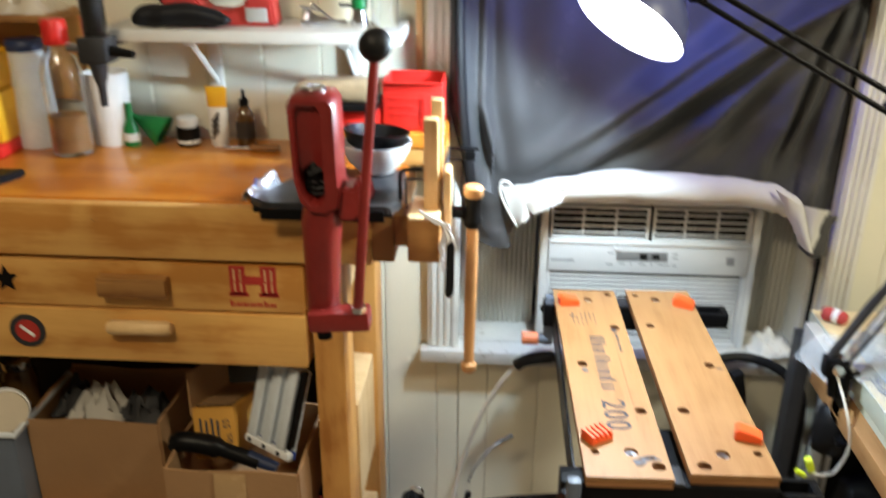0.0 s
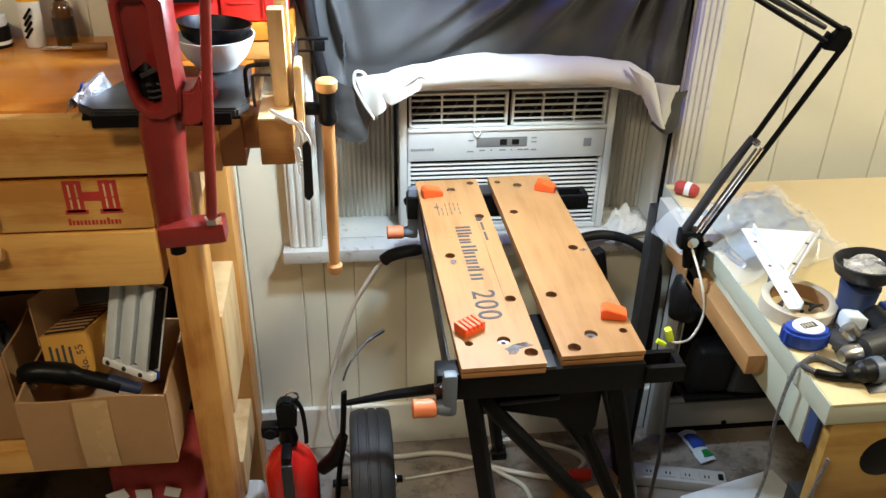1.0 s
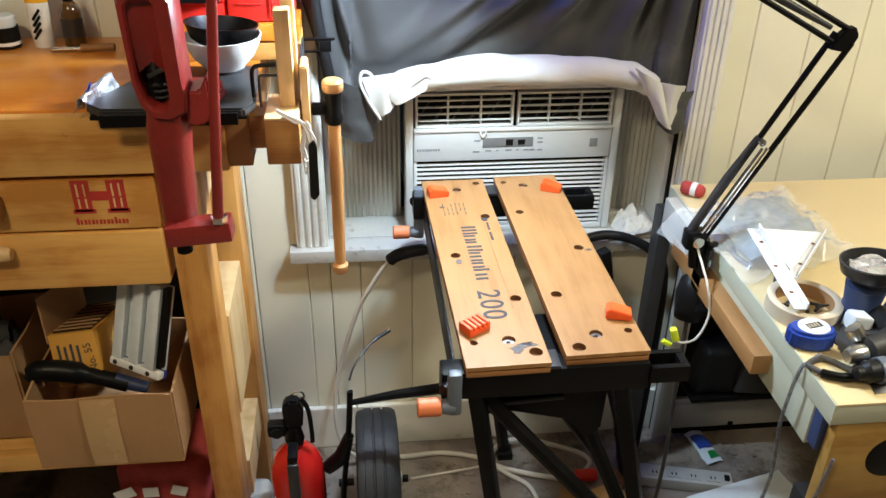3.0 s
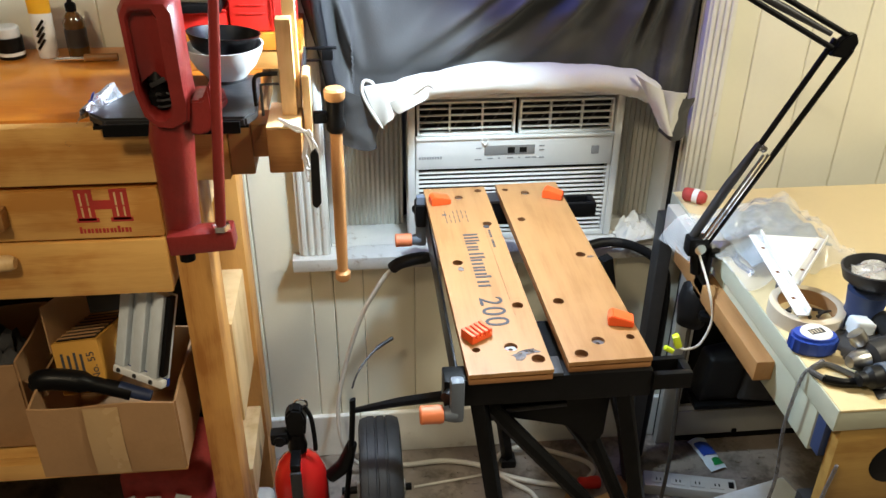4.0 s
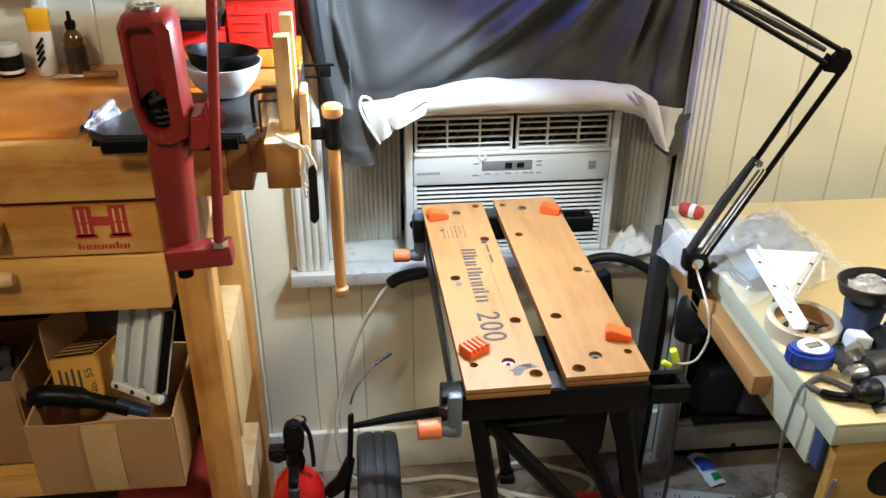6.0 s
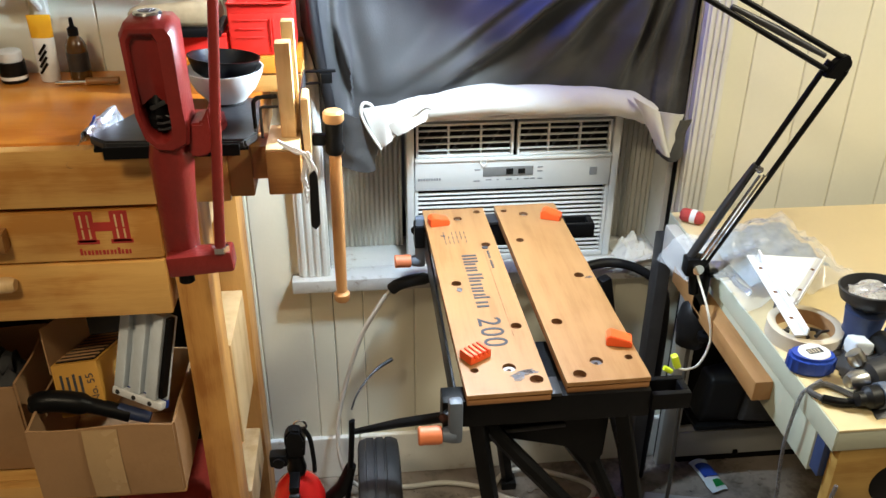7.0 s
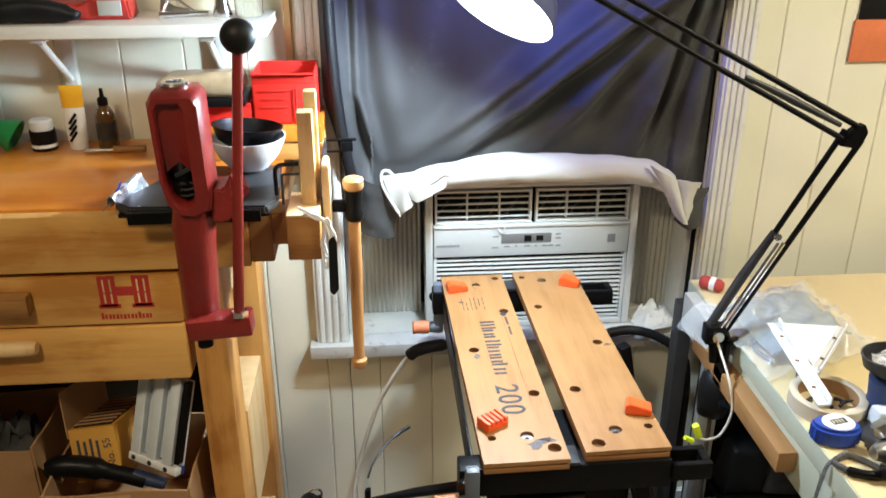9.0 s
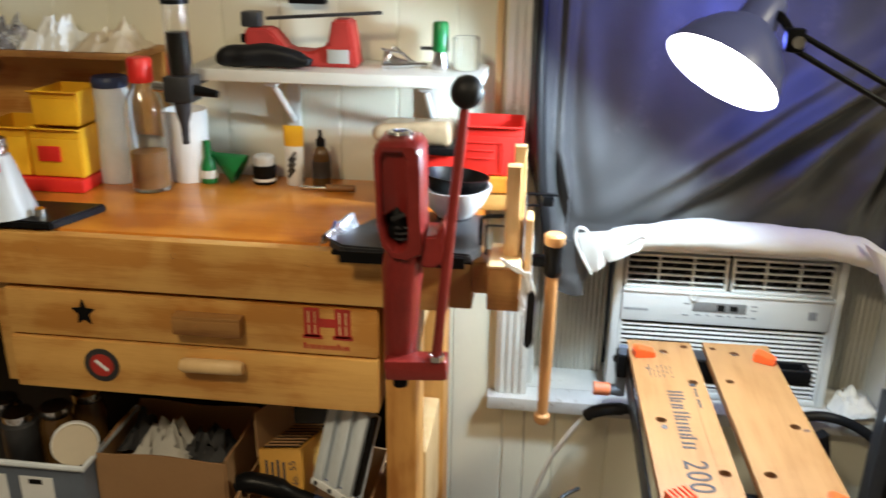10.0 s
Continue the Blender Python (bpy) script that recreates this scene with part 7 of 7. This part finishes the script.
ang = thing("shelf_bracket", "bright white slotted angle bracket on the desk", "bracket", (0.70, 1.10, DT))


def strip(p0, p1, w, lift, holes):
    p0, p1 = Vector(p0), Vector(p1)
    d = (p1 - p0)
    L = d.length
    bm = box(-w / 2, w / 2, 0, L, -0.0012, 0.0012, 0.0005)
    box(-w / 2, -w / 2 + 0.002, 0, L, 0.0013, lift, 0.0005, bm)
    q = d.normalized().to_track_quat("Y", "Z").to_matrix().to_4x4()
    part("flange", turned(bm, Matrix.Translation(p0) @ q), M["white"], ang)
    for k in range(holes):
        t = L * (k + 0.6) / (holes + 0.2)
        part("slot", turned(lathe([(0, 0.0016), (0.0035, 0.0016)], (0, t, 0), 12), Matrix.Translation(p0) @ q), M["hole"], ang)


strip((0.666, 1.198, DT + 0.052), (0.652, 0.985, DT + 0.034), 0.020, 0.012, 3)
strip((0.774, 1.176, DT + 0.052), (0.672, 1.060, DT + 0.042), 0.018, 0.010, 2)
part("web_plate", turned(prism([(0.672, 1.192), (0.768, 1.172), (0.668, 1.060)], 0.0, 0.002), Matrix.Translation((0, 0, DT + 0.0545))), M["white"], ang)
part("bracket_foot", box(0.690, 0.70, 1.13, 1.15, DT + 0.0005, DT + 0.0525, 0.001), M["white"], ang)

mt = thing("tape_roll", "beige masking tape roll with screws inside", "tape roll", (0.682, 1.028, DT))
part("ring", lathe([(0.056, 0.0005), (0.056, 0.024), (0.0545, 0.025), (0.045, 0.025), (0.0435, 0.024), (0.0435, 0.0005)], (0.682, 1.028, DT), 44), M["beige"], mt)
part("core_band", lathe([(0.0432, 0.0005), (0.0432, 0.0235)], (0.682, 1.028, DT), 40), M["card"], mt)
for k in range(7):
    a = k * 2.3
    c = Vector((0.682 + 0.022 * math.cos(a), 1.028 + 0.020 * math.sin(a), DT + 0.006 + 0.003 * (k % 3)))
    part("screw", rod(c, c + Vector((0.020 * math.cos(a * 1.7), 0.016 * math.sin(a * 1.7), 0.003)), 0.003, 0.0015, 8), M["steel_dark"], mt)

tm = thing("tape_measure", "blue tape measure with white round label", "tape measure", (0.652, 0.945, DT))
pr = [(0.036 * math.cos(radians(a)) * (1.0 if abs(math.cos(radians(a))) < 0.8 else 0.98), 0.024 * math.sin(radians(a))) for a in range(0, 360, 20)]
part("case", turned(prism(pr, 0.0005, 0.030, bevel=0.005), Matrix.Translation((0.652, 0.946, DT)) @ pose(0, 0, 0, 0, 0, -12)), M["blue"], tm)
part("label_disc", turned(lathe([(0, 0.0018), (0.0215, 0.0018), (0.0235, 0)], (0, 0, 0), 30), Matrix.Translation((0.655, 0.948, DT + 0.0300)) @ Matrix.Diagonal((1.0, 0.85, 1, 1))), M["white"], tm)
part("label_print", turned(box(-0.012, 0.012, -0.006, 0.006, 0.0018, 0.0022, 0), Matrix.Translation((0.655, 0.948, DT + 0.030)) @ pose(0, 0, 0, 0, 0, 12)), M["steel_dark"], tm, smooth=0)
for k in range(4):
    part("print_bar", turned(box(-0.010 + 0.005 * k, -0.008 + 0.005 * k, -0.004, 0.004, 0.0022, 0.0025, 0), Matrix.Translation((0.655, 0.948, DT + 0.030)) @ pose(0, 0, 0, 0, 0, 12)), M["beige"], tm, smooth=0)

bi = thing("steel_dish", "dark rimmed dish of foil on a blue stand", "dish", (0.755, 1.00, DT))
part("blue_stand", sweep([(0.757, 1.002, DT + 0.0005), (0.757, 1.002, DT + 0.03), (0.757, 1.002, DT + 0.062)], [0.034, 0.026, 0.030], 20), M["blue_dark"], bi)
part("dish", turned(lathe([(0, 0), (0.030, 0.0), (0.045, 0.012), (0.049, 0.030), (0.046, 0.031), (0.042, 0.014), (0.028, 0.004), (0, 0.004)], (0, 0, 0), 36), Matrix.Translation((0.764, 1.004, DT + 0.070)) @ pose(0, 0, 0, -6, -4)), M["steel_dark"], bi)
part("foil", sheet(14, 14, lambda u, v: wobble((0.764 + 0.036 * (2 * u - 1) * math.sqrt(max(0, 1 - (2 * v - 1) ** 2 / 2)), 1.004 + 0.036 * (2 * v - 1) * math.sqrt(max(0, 1 - (2 * u - 1) ** 2 / 2)), DT + 0.088), 0.012, 45, 2.0), thick=0.0008), M["foil"], bi, "crumpled bright foil", smooth=30)
for k, (x, y, z, r, mm) in enumerate(((0.800, 0.970, 0.022, 0.020, "blue"), (0.775, 0.945, 0.020, 0.018, "yellow_card"), (0.812, 0.935, 0.026, 0.024, "grey_plastic"), (0.735, 0.965, 0.018, 0.016, "milky"))):
    bm = box(x - r, x + r, y - r, y + r, DT + 0.0006, DT + z * 2, 0.007, seg=3)
    for v in bm.verts:
        v.co = wobble(v.co, 0.006, 30, k)
        v.co.z = max(v.co.z, DT + 0.0006)
    solo("desk_clutter", bm, M[mm], "small soiled packet among the desk clutter", "packet", (x, y, DT), "desk clutter", smooth=50)

dr = thing("power_tool", "dark grey power tool lying on the desk front", "power tool", (0.70, 0.89, DT))
part("motor_body", sweep(smooth_path([(0.700, 0.890, DT + 0.024), (0.735, 0.900, DT + 0.026), (0.790, 0.912, DT + 0.027), (0.850, 0.92, DT + 0.027)], 5), [0.014] + [0.022] * 6 + [0.026] * 9, 20), M["steel_dark"], dr)
part("chuck", sweep([(0.672, 0.884, DT + 0.023), (0.684, 0.886, DT + 0.023), (0.699, 0.889, DT + 0.0235)], [0.009, 0.015, 0.014], 18), M["steel"], dr, "worn steel chuck")
part("side_knob", lathe([(0, 0), (0.011, 0.0), (0.013, 0.006), (0.012, 0.018), (0, 0.020)], (0.700, 0.908, DT + 0.036), 18, axis=(-0.4, 0.3, 0.6)), M["steel"], dr)
part("grip", sweep(smooth_path([(0.760, 0.905, DT + 0.03), (0.765, 0.935, DT + 0.03), (0.772, 0.975, DT + 0.024)], 4), 0.017, 14), M["black_soft"], dr)
part("trigger_guard", sweep(smooth_path([(0.735, 0.882, DT + 0.012), (0.70, 0.862, DT + 0.009), (0.66, 0.858, DT + 0.008), (0.632, 0.870, DT + 0.008)], 5), 0.0065, 10), M["black"], dr)
part("tool_cord", sweep(smooth_path([(0.632, 0.870, DT + 0.008), (0.624, 0.890, DT + 0.006), (0.640, 0.902, DT + 0.005), (0.66, 0.90, DT + 0.005), (0.70, 0.850, DT + 0.005), (0.74, 0.83, DT + 0.005)], 6), 0.0045, 8), M["cord_dark"], dr)
# dark crumpled sheet added to darken the desk where tool clutter lies
gl = thing("dark_clutter_sheet", "dark crumpled sheet standing in for tool clutter on the desk", "cloth", (0.80, 0.88, DT))
part("cloth", crumple(0.690, 1.00, 0.828, 0.985, DT + 0.001, 0.045, 21.0, 22, 0.002), M["steel_dark"], gl, smooth=60)
grd = thing("angle_tool", "black hand tool with grey collar on the desk", "hand tool", (0.78, 0.86, DT))
part("tool_barrel", sweep(smooth_path([(0.668, 0.850, DT + 0.020), (0.700, 0.852, DT + 0.022), (0.760, 0.858, DT + 0.026), (0.860, 0.866, DT + 0.028)], 5), [0.010] * 3 + [0.016] * 5 + [0.020] * 8, 18), M["black_soft"], grd)
part("tool_collar", sweep([(0.699, 0.8519, DT + 0.0218), (0.712, 0.853, DT + 0.0225)], 0.0185, 18), M["grey_plastic"], grd)
cable("loose_cable", [(0.650, 1.150, DT + 0.008), (0.640, 1.190, DT + 0.006), (0.655, 1.225, DT + 0.005), (0.690, 1.215, DT + 0.005), (0.70, 1.16, DT + 0.005), (0.672, 1.10, DT + 0.005)], 0.0045, M["cord_dark"], "black cord coiled on the desk top", "cord")
solo("metal_tab", turned(prism([(-0.022, -0.006), (0.0, -0.011), (0.024, -0.004), (0.004, 0.010)], 0.0006, 0.004, bevel=0.001), Matrix.Translation((0.735, 1.305, DT))), M["grey_plastic"], "small grey metal tab on the desk", "metal tab", (0.735, 1.305, DT))


# ---------------------------------------------------------------- under the desk and on the floor
def open_cabinet():
    c = thing("low_cabinet", "pale grey open cabinet with dark inside under the desk", "cabinet", (0.90, 1.50, 0))
    x0, x1, y0, y1, z0, z1 = 0.708, 1.30, 1.532, 1.5655, 0.0005, 0.575
    part("stile", box(x0, x0 + 0.046, y0, y0 + 0.02, z0, z1, 0.003), M["grey_paint"], c)
    part("stile", box(x1 - 0.046, x1, y0, y0 + 0.02, z0, z1, 0.003), M["grey_paint"], c)
    part("bottom_rail", box(x0 + 0.0463, x1 - 0.0463, y0, y0 + 0.02, z0 + 0.022, z0 + 0.098, 0.003), M["grey_paint"], c)
    part("toe_gap", box(x0 + 0.0463, x1 - 0.0463, y0 + 0.006, y0 + 0.02, z0, z0 + 0.0215, 0.001), M["black"], c)
    part("inner_bead", box(x0 + 0.0463, x1 - 0.0463, y0 + 0.004, y0 + 0.016, z0 + 0.0985, z0 + 0.112, 0.002), M["grey_paint"], c)
    part("top_rail", box(x0 + 0.0463, x1 - 0.0463, y0, y0 + 0.02, z1 - 0.04, z1, 0.003), M["grey_paint"], c)
    part("inside", box(x0 + 0.004, x1 - 0.004, y0 + 0.0215, y1, z0, z1 - 0.002, 0), M["ac_dark"], c, "dark inside", smooth=0)
    part("inner_shelf", box(x0 + 0.05, x1 - 0.05, 1.462, y0 + 0.021, 0.165, 0.176, 0.001), M["black"], c)
    part("latch", box(0.90, 0.912, y0 - 0.006, y0 - 0.0003, z0 + 0.022, z0 + 0.036, 0.002), M["black"], c)
    return c


open_cabinet()
for n, (x, y, z, s) in enumerate(((0.815, 1.492, 0.240, 0.050), (0.905, 1.492, 0.237, 0.048), (0.985, 1.492, 0.240, 0.050))):
    bm = box(x - s, x + s, y - 0.03, y + 0.03, z - 0.06, z + 0.075, 0.016, seg=3)
    for v in bm.verts:
        v.co = wobble(v.co, 0.022, 13, n * 2.0)
        v.co.z = max(v.co.z, 0.1765)
    solo("dark_rag", bm, M["black_soft"] if n != 1 else M["steel_dark"], "dark cloth bundle stuffed under the desk", "bundle", (x, y, z - 0.06), "bundles under the desk", smooth=50)
pkt = thing("foil_packet", "blue and white printed packet on the floor", "packet", (0.82, 1.47, 0))
MP = Matrix.Translation((0.822, 1.478, 0.006)) @ pose(0, 0, 0, 0, 0, 10)
part("packet", turned(sheet(10, 16, lambda u, v: wobble((-0.022 + 0.044 * u, -0.055 + 0.11 * v, 0.006 * math.sin(math.pi * u)), 0.004, 40, 1.0), thick=0.001), MP), M["milky"], pkt, smooth=40)
part("blue_print", turned(sheet(6, 5, lambda u, v: wobble((-0.018 + 0.036 * u, -0.010 + 0.045 * v, 0.0035 + 0.006 * math.sin(math.pi * (0.1 + 0.8 * u))), 0.004, 40, 1.0), thick=0.0006), MP), M["blue"], pkt, smooth=40)
part("green_print", turned(sheet(5, 4, lambda u, v: wobble((-0.006 + 0.022 * u, -0.045 + 0.022 * v, 0.0035 + 0.006 * math.sin(math.pi * (0.35 + 0.5 * u))), 0.004, 40, 1.0), thick=0.0006), MP), M["green"], pkt, smooth=40)

ps = thing("power_strip", "dirty white power strip lying on the floor", "power strip", (0.73, 1.37, 0))
MS = Matrix.Translation((0.735, 1.370, 0.001)) @ pose(0, 0, 0, 0, 0, -14)
part("strip_body", turned(box(-0.105, 0.105, -0.024, 0.024, 0, 0.030, 0.005), MS), M["grey_paint"], ps)
for k in range(4):
    s_ = part("outlet", turned(box(-0.088 + k * 0.044, -0.056 + k * 0.044, -0.015, 0.015, 0.0301, 0.0325, 0.001), MS), M["grey_paint"], ps)
    part("slot", turned(box(-0.078 + k * 0.044, -0.075 + k * 0.044, -0.008, 0.0, 0.0326, 0.0330, 0), MS), M["black"], s_, smooth=0)
    part("slot", turned(box(-0.069 + k * 0.044, -0.066 + k * 0.044, -0.008, 0.0, 0.0326, 0.0330, 0), MS), M["black"], s_, smooth=0)
part("switch", turned(box(0.086, 0.098, -0.008, 0.008, 0.0301, 0.036, 0.002), MS), M["black"], ps)
lb = thing("pale_blue_box", "pale blue flat box on a stool under the desk front", "box", (0.80, 1.22, 0))
part("box_body", turned(box(-0.12, 0.12, -0.075, 0.045, 0.0, 0.108, 0.004), Matrix.Translation((0.80, 1.220, 0.001)) @ pose(0, 0, 0, 0, 0, 14)), M["milky"], lb)
part("box_seam", turned(box(-0.118, 0.118, -0.0755, 0.0455, 0.080, 0.083, 0), Matrix.Translation((0.80, 1.220, 0.001)) @ pose(0, 0, 0, 0, 0, 14)), M["grey_plastic"], lb, smooth=0)
for n, (x, y, rz, l, w) in enumerate(((0.53, 1.33, 20, 0.05, 0.03), (0.46, 1.34, -30, 0.03, 0.02), (0.57, 1.38, 60, 0.035, 0.02))):
    solo("wood_offcut", turned(box(-l, l, -w, w, 0, 0.022, 0.002), Matrix.Translation((x, y, 0.0005)) @ pose(0, 0, 0, 0, 0, rz)), M["pine_y"] if n else M["pale"], "small sawn wood offcut on the dirty floor", "offcut", (x, y, 0), "offcuts")

# loose dust and crumbs on the floor
rng = random.Random(4)
deb = bmesh.new()
for k in range(260):
    x, y, s = rng.uniform(-0.1, 1.0), rng.uniform(1.25, 1.56), rng.uniform(0.0015, 0.006)
    bmesh.ops.create_icosphere(deb, subdivisions=1, radius=s, matrix=Matrix.Translation((x, y, s * 0.4)) @ Matrix.Diagonal((rng.uniform(0.7, 2.2), rng.uniform(0.7, 1.5), 0.5, 1)))
solo("floor_debris", deb, M["floor"], "scattered dust crumbs and wood chips on the floor", "debris", kind="stuff")

# two ceiling fixtures out of view, added as sources for the room light
for cx, cy in ((-0.60, -0.15), (1.50, 0.55)):
    cl_ = thing("unseen_ceiling_light", "round warm white ceiling light, added out of view to light the room", "ceiling light", (cx, cy, 2.34), "ceiling lights")
    part("base", lathe([(0, 0), (0.19, 0), (0.19, -0.02), (0, -0.021)], (cx, cy, 2.3995), 40), M["trim"], cl_)
    part("diffuser", lathe([(0, -0.0215), (0.175, -0.0215), (0.170, -0.045), (0.12, -0.060), (0, -0.064)], (cx, cy, 2.3995), 40), M["tube_light"], cl_)


# ---------------------------------------------------------------- wall boards, one by one
PW = 0.1125
first = 0.790 - 31 * PW
shared = {}


def board(x0, x1, z0, z1):
    key_ = (round(x1 - x0, 4), round(z1 - z0, 4))
    if key_ not in shared:
        shared[key_] = finish(box(0.0004, x1 - x0 - 0.0004, 0.0, 0.0115, 0, z1 - z0, 0.0022, seg=1), "board", M["wall"], 0)
    ob = new("board", shared[key_])
    ob.parent = wall_north
    ob.location = (x0, 0, z0)


x = first
while x < 2.2:
    a, b = max(x, -2.6), min(x + PW, 2.2)
    if b - a > 0.004:
        if b <= -0.06 or a >= 0.67:
            board(a, b, 0.0, 2.4)
        elif a < -0.062 < b:
            board(a, -0.0625, 0.0, 2.4)
            board(-0.062, b, 0.0, 0.5290)
            board(-0.062, b, 2.021, 2.4)
        elif a < 0.672 < b:
            board(0.6725, b, 0.0, 2.4)
            board(a, 0.672, 0.0, 0.5290)
            board(a, 0.672, 2.021, 2.4)
        else:
            board(a, b, 0.0, 0.5290)
            board(a, b, 2.021, 2.4)
    x += PW
